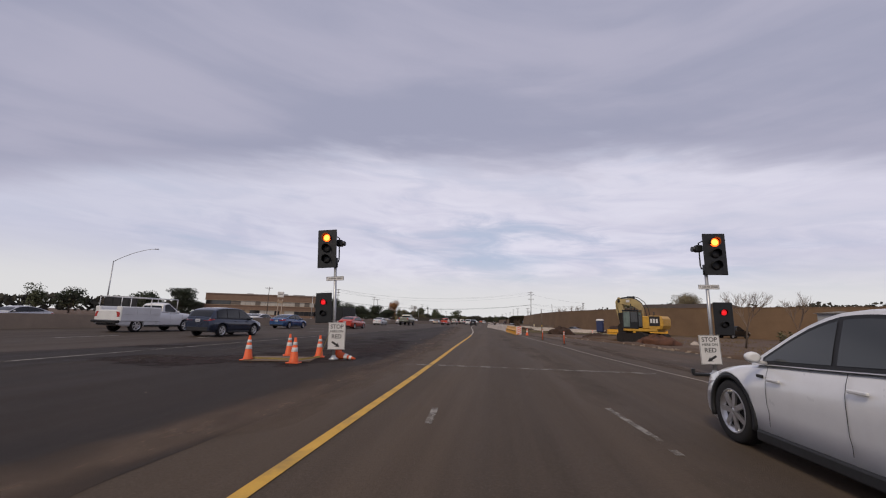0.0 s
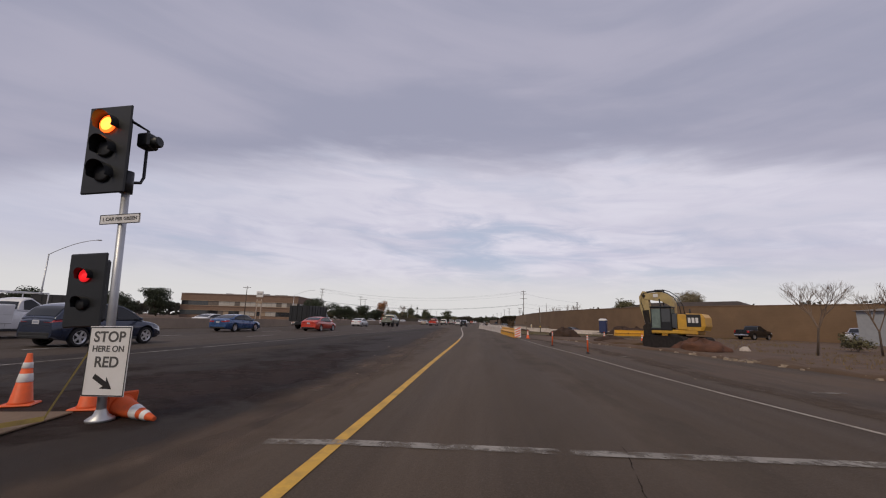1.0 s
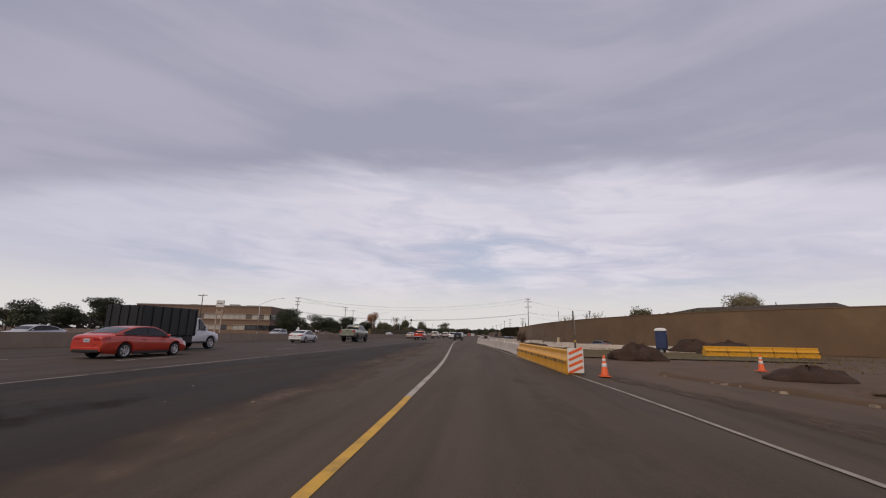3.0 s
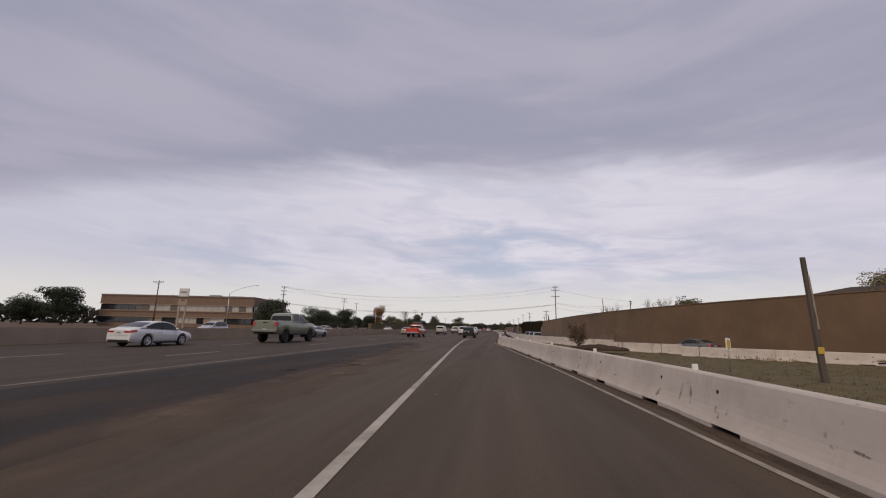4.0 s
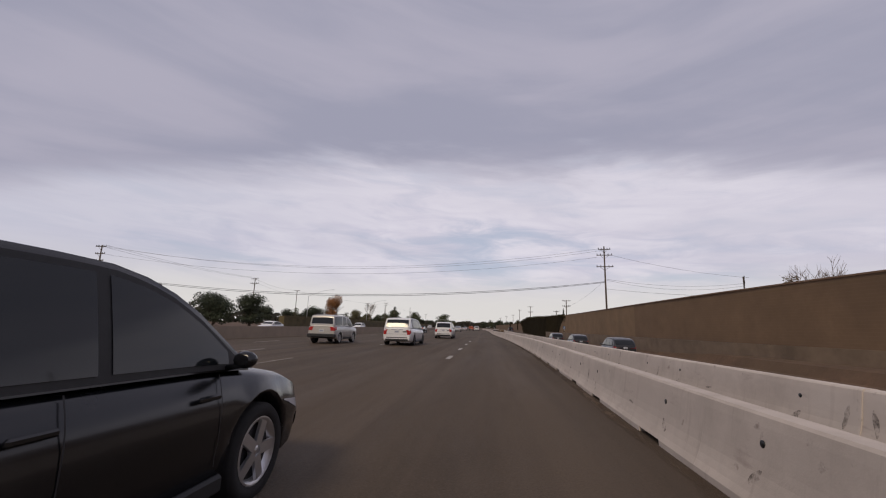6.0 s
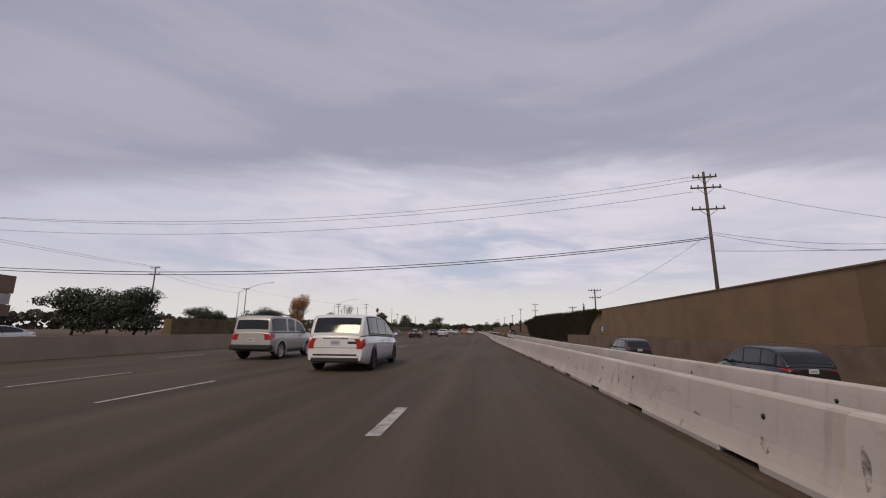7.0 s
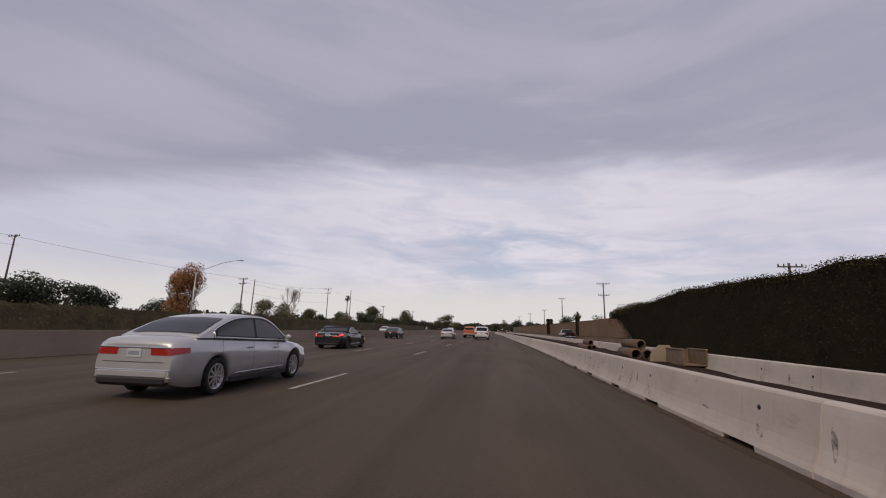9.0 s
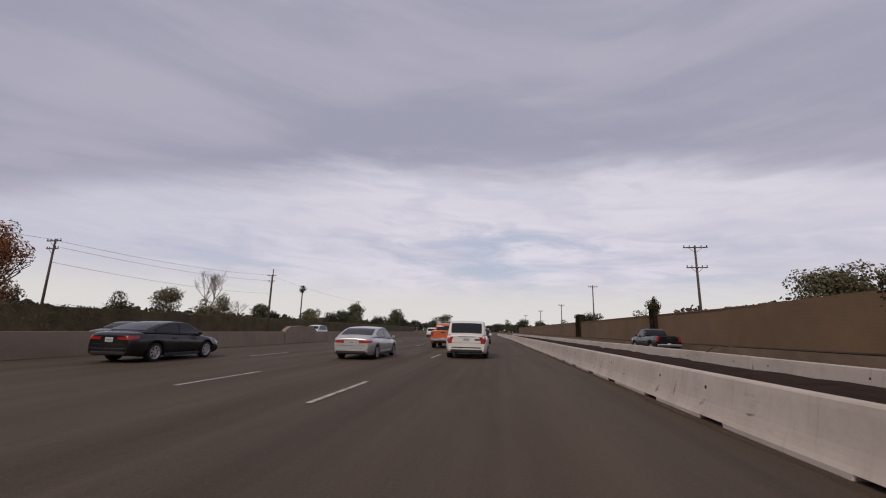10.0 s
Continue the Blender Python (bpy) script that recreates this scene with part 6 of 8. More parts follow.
# ---- yellow water barriers ----
def water_barrier():
    e = thing("water_barrier", "yellow plastic water-filled barrier", "plastic barrier", "yellow barriers")
    bm = bmesh.new()
    L = 1.96
    rings = []
    for i, y in enumerate(np.linspace(-L / 2, L / 2, 25)):
        k = 1.0 - 0.10 * (1 if i % 6 in (2, 3) else 0)
        prof = [(0.29, 0.0), (0.29, 0.10), (0.285 * k, 0.13), (0.275 * k, 0.52), (0.255 * k, 0.56), (0.16, 0.64), (0.125, 0.74), (0.13, 0.90), (0.08, 0.93)]
        rings.append([Vector((-x, y, z)) for x, z in prof] + [Vector((x, y, z)) for x, z in reversed(prof)])
    loft(bm, rings, close=True, smooth=False)
    part("shell", bm, YELLOW_BARRIER, e)
    for y in (-0.66, 0.0, 0.66):
        for s in (-1, 1):
            bm = bmesh.new()
            rbox(bm, (s * 0.262, y, 0.33), (0.06, 0.07, 0.46), 0.015)
            part("rib", bm, YELLOW_BARRIER, e)
    for s in (-1, 1):
        bm = bmesh.new()
        rbox(bm, (s * 0.275, L / 2 - 0.02, 0.45), (0.05, 0.10, 0.16), 0.012)
        part("clamp", bm, BLACK_METAL, e, "dark steel clamp")
    for z in (0.42, 0.49):
        for s in (-1, 1):
            bm = bmesh.new()
            rbox(bm, (s * 0.290, 0, z), (0.022, L * 0.99, 0.02), 0.006)
            part("cable", bm, BLACK_METAL, e, "dark steel cable")
    return e


WB = None
for i in range(7):
    y = 52.1 + 2.0 * i
    x = 2.92 - 0.058 * (y - 51)
    if WB is None:
        WB = put(water_barrier(), x, y, 0, 3.3)
    else:
        copy_at(WB, x, y, 0, 3.3 + jit.uniform(-1, 1))
for i in range(5):
    copy_at(WB, 20.2 + 2.0 * i, 74.0 + 0.13 * i, -0.06, -86)
e = thing("striped_board", "orange and white striped end board on the barrier", "warning board")
bm = bmesh.new()
rbox(bm, (0, 0, 0.55), (0.62, 0.04, 0.95), 0.01)
b0 = part("panel", bm, REFLECT, e)
for k in range(4):
    bm = bmesh.new()
    box(bm, (0, -0.024, 0.20 + 0.24 * k), (0.58, 0.006, 0.10), ry=-24)
    part("stripe", bm, ORANGE, b0, "orange stripe")
put(e, 2.97, 50.98, 0.0)


# ---- excavator ----
def excavator():
    e = thing("excavator", "weathered yellow tracked excavator with raised folded boom", "excavator")
    k = 1.12
    for s in (-1, 1):
        x = s * 1.10
        bm = bmesh.new()
        prof = []
        for t in np.linspace(math.pi / 2, 3 * math.pi / 2, 9):
            prof.append((-1.75 + 0.42 * math.cos(t), 0.44 + 0.42 * math.sin(t)))
        for t in np.linspace(-math.pi / 2, math.pi / 2, 9):
            prof.append((1.75 + 0.42 * math.cos(t), 0.44 + 0.42 * math.sin(t)))
        rings = [[Vector((x + dx, y, z)) for y, z in prof] for dx in (-0.28, 0.28)]
        loft(bm, rings, close=True, smooth=False)
        tr = part("track", bm, TRACK_STEEL, e, "muddy steel track")
        peri = [(prof[i], prof[(i + 1) % len(prof)]) for i in range(len(prof))]
        for (y0, z0), (y1, z1) in peri:
            n = max(1, int(math.hypot(y1 - y0, z1 - z0) / 0.17))
            for q in range(n):
                y, z = y0 + (y1 - y0) * (q + 0.5) / n, z0 + (z1 - z0) * (q + 0.5) / n
                bm = bmesh.new()
                box(bm, (x, y, z), (0.60, 0.13, 0.05), rx=math.degrees(math.atan2(z1 - z0, y1 - y0)))
                part("track_shoe", bm, TRACK_STEEL, tr)
        for y in np.linspace(-1.3, 1.3, 6):
            bm = bmesh.new()
            lathe(bm, [(0.13, -0.31), (0.13, 0.31)], 12, "x", (x, y, 0.22))
            part("roller", bm, TRACK_STEEL, tr)
    bm = bmesh.new()
    rbox(bm, (0, 0, 0.62), (1.7, 2.2, 0.42), 0.05)
    lathe(bm, [(0.62, 0.8), (0.62, 1.02)], 24)
    part("undercarriage", bm, TRACK_STEEL, e)
    bm = bmesh.new()
    rbox(bm, (0, -0.35, 1.16), (2.55, 3.6, 0.30), 0.06)
    part("deck", bm, CAT_YELLOW, e)
    bm = bmesh.new()
    rings = []
    for x in (-1.27, -1.1, 0, 1.1, 1.27):
        d = 0.22 if abs(x) > 1.2 else 0.0
        rings.append([Vector((x, -1.35, 1.3)), Vector((x, -2.55 + d, 1.28)), Vector((x, -2.72 + d, 1.6)), Vector((x, -2.70 + d, 2.2)), Vector((x, -2.5 + d, 2.45 - d * 0.3)), Vector((x, -1.35, 2.48 - d * 0.3))])
    loft(bm, rings, close=True, smooth=False)
    cw = part("counterweight", bm, CAT_YELLOW, e)
    for s in (-1, 1):
        bm = bmesh.new()
        rbox(bm, (s * 1.16, -1.05, 1.86), (0.30, 0.75, 1.10), 0.05)
        part("engine_panel", bm, CAT_YELLOW, e)
        bm = bmesh.new()
        rbox(bm, (s * 1.22, -0.46, 1.95), (0.10, 0.44, 1.05), 0.03)
        part("grille_panel", bm, WINDOW_DARK, e, "dark screened side panel")
        bm = bmesh.new()
        rbox(bm, (s * 1.285, -1.88, 1.98), (0.03, 1.14, 0.86), 0.02)
        lg = part("logo_panel", bm, SIGN_BLACK, e, "black side panel with a plain white mark")
        bm = bmesh.new()
        for y in (-2.16, -1.88, -1.60):
            rbox(bm, (s * 1.305, y, 2.0), (0.012, 0.20, 0.36), 0.03)
        part("logo_mark", bm, SIGN_WHITE, lg)
    bm = bmesh.new()
    rbox(bm, (0.2, -0.9, 1.95), (1.6, 1.5, 0.95), 0.06)
    part("engine_cover", bm, CAT_YELLOW, e)
    bm = bmesh.new()
    tube(bm, (0.6, -1.2, 2.4), (0.6, -1.2, 2.85), 0.06, seg=10)
    part("exhaust", bm, BLACK_METAL, e)
    # cab
    cx, cy = -0.82, 0.55
    bm = bmesh.new()
    for dx, y in ((-0.47, -0.75), (0.47, -0.75), (-0.47, 0.05), (0.47, 0.05), (-0.44, 0.86), (0.44, 0.86)):
        rbox(bm, (cx + dx, cy + y, 2.08), (0.09, 0.09, 1.62), 0.02)
    rbox(bm, (cx, cy + 0.05, 2.92), (1.06, 1.78, 0.12), 0.04)
    rbox(bm, (cx, cy + 0.05, 1.34), (1.02, 1.72, 0.16), 0.03)
    rbox(bm, (cx - 0.46, cy - 0.35, 1.62), (0.06, 0.75, 0.46), 0.02)
    cab = part("cab_frame", bm, BLACK_METAL, e, "dark operator cab")
    for c, d in (((cx - 0.475, cy - 0.35, 2.34), (0.012, 0.70, 0.95)), ((cx - 0.475, cy + 0.45, 2.10), (0.012, 0.70, 1.42)), ((cx + 0.475, cy + 0.05, 2.10), (0.012, 1.5, 1.42)), ((cx, cy + 0.88, 2.12), (0.84, 0.012, 1.42)), ((cx, cy - 0.78, 2.34), (0.84, 0.012, 0.95))):
        bm = bmesh.new()
        box(bm, c, d)
        part("cab_glass", bm, WINDOW_DARK if c[1] < cy and abs(c[0] - cx) > 0.3 else mat("cab_glass", (0.13, 0.175, 0.155), 0.08, var=0.45, scale=0.9, spec=0.6), cab)
    # boom, stick, bucket: the boom rises forward and the stick hangs down
    def beam(pts, half, hts, name, material):
        rings = []
        for (y, z), h in zip(pts, hts):
            rings.append([Vector((-half, y, z - h)), Vector((-half, y, z + h)), Vector((half, y, z + h)), Vector((half, y, z - h))])
        bm = bmesh.new()
        loft(bm, rings, close=True, smooth=False)
        for o in bm.verts:
            o.co.x += 0.15
        return part(name, bm, material, e)
    def swept(pts, hts, half):
        """A box section that follows a bent line, square to it."""
        rings = []
        for i, ((y, z), h) in enumerate(zip(pts, hts)):
            a, b = pts[max(0, i - 1)], pts[min(len(pts) - 1, i + 1)]
            d = Vector((0, b[0] - a[0], b[1] - a[1])).normalized()
            nn = Vector((0, -d.z, d.y)) * h
            c = Vector((0.15, y, z))
            rings.append([c + Vector((-half, 0, 0)) - nn, c + Vector((-half, 0, 0)) + nn, c + Vector((half, 0, 0)) + nn, c + Vector((half, 0, 0)) - nn])
        bm = bmesh.new()
        loft(bm, rings, close=True, smooth=False)
        return bm

    boom = beam([(0.25, 1.50), (-0.20, 2.3), (-0.18, 2.95), (0.20, 3.48), (0.85, 3.76), (1.6, 3.80), (2.35, 3.84)], 0.24, (0.22, 0.30, 0.36, 0.38, 0.36, 0.31, 0.20), "boom", CAT_BOOM)
    stick = part("stick", swept([(2.38, 4.22), (2.48, 3.80), (2.42, 3.05), (2.26, 2.25), (2.12, 1.65)], (0.16, 0.40, 0.42, 0.32, 0.20), 0.19), CAT_BOOM, e)
    part("stick_guard", swept([(2.32, 2.75), (2.26, 2.25), (2.14, 1.62)], (0.30, 0.28, 0.22), 0.215), TRACK_STEEL, stick, "mud-caked lower end of the stick")
    for x in (-0.06, 0.36):
        bm = bmesh.new()
        tube(bm, (x, 1.92, 1.60), (x, 1.60, 1.40), 0.055, seg=8)
        tube(bm, (x, 2.22, 1.92), (x, 1.92, 1.60), 0.065, seg=8)
        part("bucket_link", bm, TRACK_STEEL, stick)
    bm = bmesh.new()
    rbox(bm, (-0.10, 1.35, 3.86), (0.03, 0.42, 0.26), 0.01)
    part("boom_plate", bm, SIGN_WHITE, boom, "pale worn sticker plate")
    for x in (-0.10, 0.40):
        bm = bmesh.new()
        lathe(bm, [(0.13, -0.04), (0.13, 0.04)], 14, "x", (x, 2.40, 3.86))
        lathe(bm, [(0.11, -0.04), (0.11, 0.04)], 14, "x", (x, 2.14, 1.68))
        part("pin_boss", bm, TRACK_STEEL, stick)
    bm = bmesh.new()
    pipe_path(bm, [(-0.08, 2.2, 4.1), (-0.10, 2.62, 4.0), (-0.10, 2.68, 3.4), (-0.08, 2.45, 2.7), (-0.08, 2.2, 2.3)], 0.03, 6)
    pipe_path(bm, [(0.02, 2.2, 4.12), (0.0, 2.72, 3.9), (0.0, 2.74, 3.3), (0.0, 2.5, 2.6)], 0.03, 6)
    part("stick_hose", bm, BLACK_PLASTIC, stick)
    bm = bmesh.new()
    tube(bm, (0.15, 0.7, 4.22), (0.15, 1.5, 4.24), 0.10, seg=10)
    tube(bm, (0.15, 1.5, 4.24), (0.15, 2.25, 4.18), 0.055, seg=10)
    part("stick_cylinder", bm, BLACK_METAL, boom)
    for s in (-0.18, 0.48):
        bm = bmesh.new()
        tube(bm, (s, 0.75, 1.45), (s, 0.85, 2.5), 0.10, seg=10)
        tube(bm, (s, 0.85, 2.5), (s, 1.0, 3.6), 0.055, seg=10)
        part("boom_cylinder", bm, BLACK_METAL, boom)
    bm = bmesh.new()
    pipe_path(bm, [(-0.12, -0.75, 2.3), (-0.13, -0.62, 3.0), (-0.14, -0.25, 3.65), (-0.10, 0.3, 4.0), (-0.12, 0.9, 4.2), (-0.1, 1.6, 4.15), (-0.05, 2.2, 4.1)], 0.035, 6)
    pipe_path(bm, [(0.4, -0.8, 2.3), (0.36, -0.7, 3.1), (0.34, -0.3, 3.75), (0.3, 0.3, 4.15), (0.3, 0.9, 4.32), (0.3, 1.3, 4.2)], 0.035, 6)
    part("hydraulic_hose", bm, BLACK_PLASTIC, boom)
    bm = bmesh.new()
    tube(bm, (0.15, 2.78, 3.35), (0.15, 2.66, 2.5), 0.09, seg=10)
    tube(bm, (0.15, 2.66, 2.5), (0.15, 2.45, 1.55), 0.055, seg=10)
    part("bucket_cylinder", bm, STEEL, stick)
    bm = bmesh.new()
    rings = []
    for x in (-0.45, -0.44, 0.74, 0.75):
        arc = [Vector((x, 1.98 + 0.60 * math.cos(t), 1.06 + 0.66 * math.sin(t))) for t in np.linspace(math.radians(40), math.radians(310), 14)]
        rings.append(arc)
    loft(bm, rings, close=True, smooth=False)
    bk = part("bucket", bm, TRACK_STEEL, e, "rusty digging bucket")
    for i in range(5):
        bm = bmesh.new()
        box(bm, (-0.36 + 0.255 * i, 2.36, 0.50), (0.09, 0.22, 0.05), rx=-20)
        part("bucket_tooth", bm, TRACK_STEEL, bk)
    for c in e.children:
        if c.name.startswith(("track", "undercarriage")):
            c.matrix_basis = pose(-0.35, -0.60, -0.12) @ Matrix.Diagonal((1, 0.94, 1.18, 1))
        elif c.name.startswith(("boom", "stick", "bucket")):
            c.matrix_basis = pose(0, 0, 0, 0, 0, 24) @ Matrix.Diagonal((1, 0.90, 1.05, 1))
        else:
            c.matrix_basis = pose(0, 0, 0, 0, 0, 32) @ Matrix.Diagonal((1, 0.87, 1.05, 1))
    e.matrix_basis = at(14.2, 42.4, -0.05, 20) @ Matrix.Scale(0.99, 4)
    return e


excavator()


# ---- portable toilet ----
def toilet():
    e = thing("portable_toilet", "dark blue portable toilet on a small trailer", "portable toilet")
    bm = bmesh.new()
    rbox(bm, (0, 0, 1.70), (1.25, 1.25, 2.2), 0.06)
    body = part("cabin", bm, POTTY_BLUE, e)
    bm = bmesh.new()
    rings = []
    for z, k in ((2.8, 0.66), (2.95, 0.66), (3.12, 0.5), (3.18, 0.3)):
        rings.append([Vector((k * sx, k * sy, z)) for sx, sy in ((-1, -1), (1, -1), (1, 1), (-1, 1))])
    loft(bm, rings, close=True, smooth=False)
    part("roof", bm, SIGN_WHITE, e, "white moulded roof")
    bm = bmesh.new()
    rbox(bm, (-0.05, -0.64, 1.7), (0.86, 0.03, 1.95), 0.015)
    d = part("door", bm, POTTY_BLUE, e)
    bm = bmesh.new()
    rbox(bm, (0.3, -0.66, 1.7), (0.05, 0.03, 0.14), 0.01)
    part("handle", bm, STEEL, d)
    bm = bmesh.new()
    rbox(bm, (-0.05, -0.66, 2.45), (0.3, 0.02, 0.2), 0.01)
    part("notice", bm, SIGN_WHITE, d)
    bm = bmesh.new()
    rbox(bm, (0, 0, 0.52), (1.5, 1.9, 0.14), 0.03)
    tube(bm, (0, 0.9, 0.5), (0, 2.0, 0.42), 0.05, seg=8)
    part("trailer_frame", bm, BLACK_METAL, e)
    for s in (-1, 1):
        wheel(e, s * 0.80, 0, 0.32, 0.18, STEEL, 5)
    return e


TL = put(toilet(), 21.75, 89.0, -0.43, 62)
TL.matrix_basis = TL.matrix_basis @ Matrix.Scale(1.0, 4)


# ---- earth heaps, weeds, rocks ----
def heap(name, x, y, rx, ry, h, seed, material, label):
    bm = bmesh.new()
    n, m = 36, 10
    rings = []
    for j in range(m + 1):
        f = j / m
        ring = []
        for i in range(n):
            t = 2 * math.pi * i / n
            p = Vector((math.cos(t) * 1.7 + seed, math.sin(t) * 1.7, f * 2.0))
            k = 1 + 0.30 * noise.noise(p) + 0.10 * noise.noise(p * 4)
            c = math.cos(f * math.pi / 2)
            ring.append(Vector((rx * c * k * math.cos(t), ry * c * k * math.sin(t), h * math.sin(f * math.pi / 2) * (0.85 + 0.35 * noise.noise(p * 1.3) + 0.22 * noise.noise(p * 4.1)))))
        rings.append(ring)
    loft(bm, rings, close=True)
    ob = new(name, done(bm, name, material))
    tagged(put(ob, x, y, -0.08), label, "earth heap")
    return ob


heap("soil_mound", 10.0, 64.5, 1.9, 1.3, 1.15, 1.0, DIRT_DARK, "heap of dark excavated soil")
heap("soil_mound", 12.2, 52.0, 1.5, 0.9, 0.6, 4.0, DIRT_DARK, "low heap of broken soil and roots")
heap("soil_mound", 14.5, 39.3, 1.75, 1.3, 0.9, 8.0, mat("red_soil", (0.105, 0.046, 0.026), 0.95, var=0.35, scale=1.6, bump=1.0, bscale=14), "reddish spoil heap beside the excavator")
heap("soil_mound", 11.8, 46.2, 2.6, 1.6, 0.45, 9.5, DIRT, "low ridge of loose brown soil")
heap("soil_mound", 24.0, 79.0, 3.0, 1.5, 1.4, 12.0, DIRT_DARK, "heap of dark soil behind the yellow barrier")
heap("soil_mound", 24.6, 87.2, 2.6, 1.8, 1.5, 15.0, DIRT_DARK, "dark soil heap beside the toilet")
heap("soil_mound", 6.6, 99.5, 2.6, 0.8, 0.5, 18.0, DIRT_DARK, "low heap of roots between the barriers")
bm = bmesh.new()
heap("pale_rock", 18.3, 40.9, 0.34, 0.28, 0.36, 21.0, CONCRETE, "pale broken concrete lump")
edge = along([(15, -10), (13.2, 15), (12.2, 25), (11.7, 30), (11.3, 35), (10.3, 38.3), (9.2, 42), (8.3, 46), (6.5, 52)], 0.5)
rb = random.Random(11)
berm = [q for q in edge if 22 < q[1] < 48]
bb = bmesh.new()
rows = []
for i, (x, y) in enumerate(berm):
    a, b = berm[max(0, i - 1)], berm[min(len(berm) - 1, i + 1)]
    d = Vector((b[0] - a[0], b[1] - a[1], 0)).normalized()
    sd = Vector((d.y, -d.x, 0))
    hh = max(0.0, 0.17 + 0.22 * noise.noise((x * 0.8, y * 0.8, 3)) + 0.10 * noise.noise((x * 3, y * 3, 5)))
    c = Vector((x + 0.75, y, -0.06))
    rows.append([c - sd * 0.75, c - sd * 0.35 + Vector((0, 0, hh * 0.8)), c + Vector((0, 0, hh * 1.1)), c + sd * 0.4 + Vector((0, 0, hh * 0.7)), c + sd * 0.8])
loft(bb, rows, caps=False)
whole("lot_berm", bb, DIRT, "low broken earth berm along the lot edge", "earth bank", "structure")
for i in range(150):
    x, y = edge[rb.randrange(len(edge))]
    s = rb.uniform(0.06, 0.22) if 25 < y < 39 else rb.uniform(0.05, 0.15)
    box(bm, (x + rb.uniform(-0.3, 0.5), y, s * 0.2), (s * 1.6, s, s * 0.7), rb.uniform(0, 180), rb.uniform(-20, 20))
whole("kerb_rubble", bm, mat("dusty_rubble", (0.31, 0.245, 0.18), 0.95, var=0.4, scale=4, bump=0.5, bscale=20), "broken kerb rubble along the dirt edge", "rubble", "stuff")
bm = bmesh.new()
prev = None
for i, (x, y) in enumerate(edge):
    d = Vector((edge[min(i + 1, len(edge) - 1)][0] - edge[max(0, i - 1)][0], edge[min(i + 1, len(edge) - 1)][1] - edge[max(0, i - 1)][1], 0)).normalized()
    s = Vector((d.y, -d.x, 0))
    c = Vector((x, y, 0)) + s * 0.1 * noise.noise((x, y, 3))
    h = 0.13 + 0.12 * noise.noise((x * 0.7, y * 0.7, 1)) + 0.08 * noise.noise((x * 2.6, y * 2.6, 1))
    row = [bm.verts.new(c + s * o + Vector((0, 0, z))) for o, z in ((-0.12, -0.05), (0.0, h * 0.7), (0.22, h), (0.7, h * 0.7), (1.8, -0.06))]
    if prev:
        for a, b, cc, dd in zip(prev, prev[1:], row[1:], row):
            bm.faces.new((a, b, cc, dd)).smooth = True
    prev = row
whole("earth_bank", bm, DIRT, "low crumbling earth bank at the edge of the asphalt", "ground", "structure")


def blades(bm, spots, h0, h1, rnd, w=0.03):
    for x, y, z in spots:
        for _ in range(rnd.randint(4, 7)):
            a, h, lean = rnd.uniform(0, 6.28), rnd.uniform(h0, h1), rnd.uniform(0.1, 0.5)
            c = Vector((x + rnd.uniform(-0.15, 0.15), y + rnd.uniform(-0.15, 0.15), z))
            t = Vector((math.cos(a), math.sin(a), 0))
            s = Vector((-t.y, t.x, 0)) * w
            v = [bm.verts.new(c - s), bm.verts.new(c + s), bm.verts.new(c + t * h * lean + Vector((0, 0, h)))]
            bm.faces.new(v)


bm = bmesh.new()
spots = []
while len(spots) < 2600:
    x, y = rb.uniform(13, 42), rb.uniform(5, 100)
    if x < 13.5 + max(0, 38 - y) * 0.0 or noise.noise((x * 0.12, y * 0.12, 5)) < -0.05 or x > line_x([(WALL[i][0], WALL[i][1]) for i in range(len(WALL))], y) - 1:
        continue
    spots.append((x, y, -0.08))
blades(bm, spots, 0.06, 0.20, rb, 0.02)
whole("dry_grass", bm, GRASS_DRY, "sparse dry yellow grass on bare earth", "grass", "stuff")
bm = bmesh.new()
spots = []
for _ in range(6500):
    y = rb.uniform(68, 112)
    lo, hi = line_x(RAIL_A, y) + 0.6, line_x(RAIL_B, y) - 0.5
    x = rb.uniform(lo, hi)
    spots.append((x, y, sink(y) * fall((x - lo + 0.4) / (hi - lo + 0.7)) - 0.01))
blades(bm, spots, 0.03, 0.09, rb, 0.022)
whole("verge_grass", bm, GRASS_OLIVE, "short olive grass between the barriers", "grass", "stuff")


# ---- trees and hedges ----
def leaf_quads(lobes, count, size, rnd, shell=0.55):
    vs, fs = [], []
    wts = [a * b * c for _, (a, b, c) in lobes]
    for _ in range(count):
        (cx, cy, cz), (a, b, c) = rnd.choices(lobes, wts)[0]
        d = Vector((rnd.gauss(0, 1), rnd.gauss(0, 1), rnd.gauss(0, 1))).normalized()
        k = shell + (1 - shell) * rnd.random() ** 0.6
        k *= 1 + 0.22 * noise.noise(Vector((d.x * 2 + cx, d.y * 2 + cy, d.z * 2 + cz)))
        p = Vector((cx + d.x * a * k, cy + d.y * b * k, cz + d.z * c * k))
        n = (d + Vector((rnd.uniform(-0.8, 0.8), rnd.uniform(-0.8, 0.8), rnd.uniform(-0.5, 0.9)))).normalized()
        u = n.orthogonal().normalized()
        v = n.cross(u)
        s = size * rnd.uniform(0.5, 1.2)
        t = rnd.uniform(0, 3.14)
        u, v = u * math.cos(t) + v * math.sin(t), v * math.cos(t) - u * math.sin(t)
        i = len(vs)
        vs += [p - u * s, p - v * s * 0.55, p + u * s, p + v * s * 0.55]
        fs.append((i, i + 1, i + 2, i + 3))
    me = bpy.data.meshes.new("crown")
    me.from_pydata([tuple(p) for p in vs], [], fs)
    return me


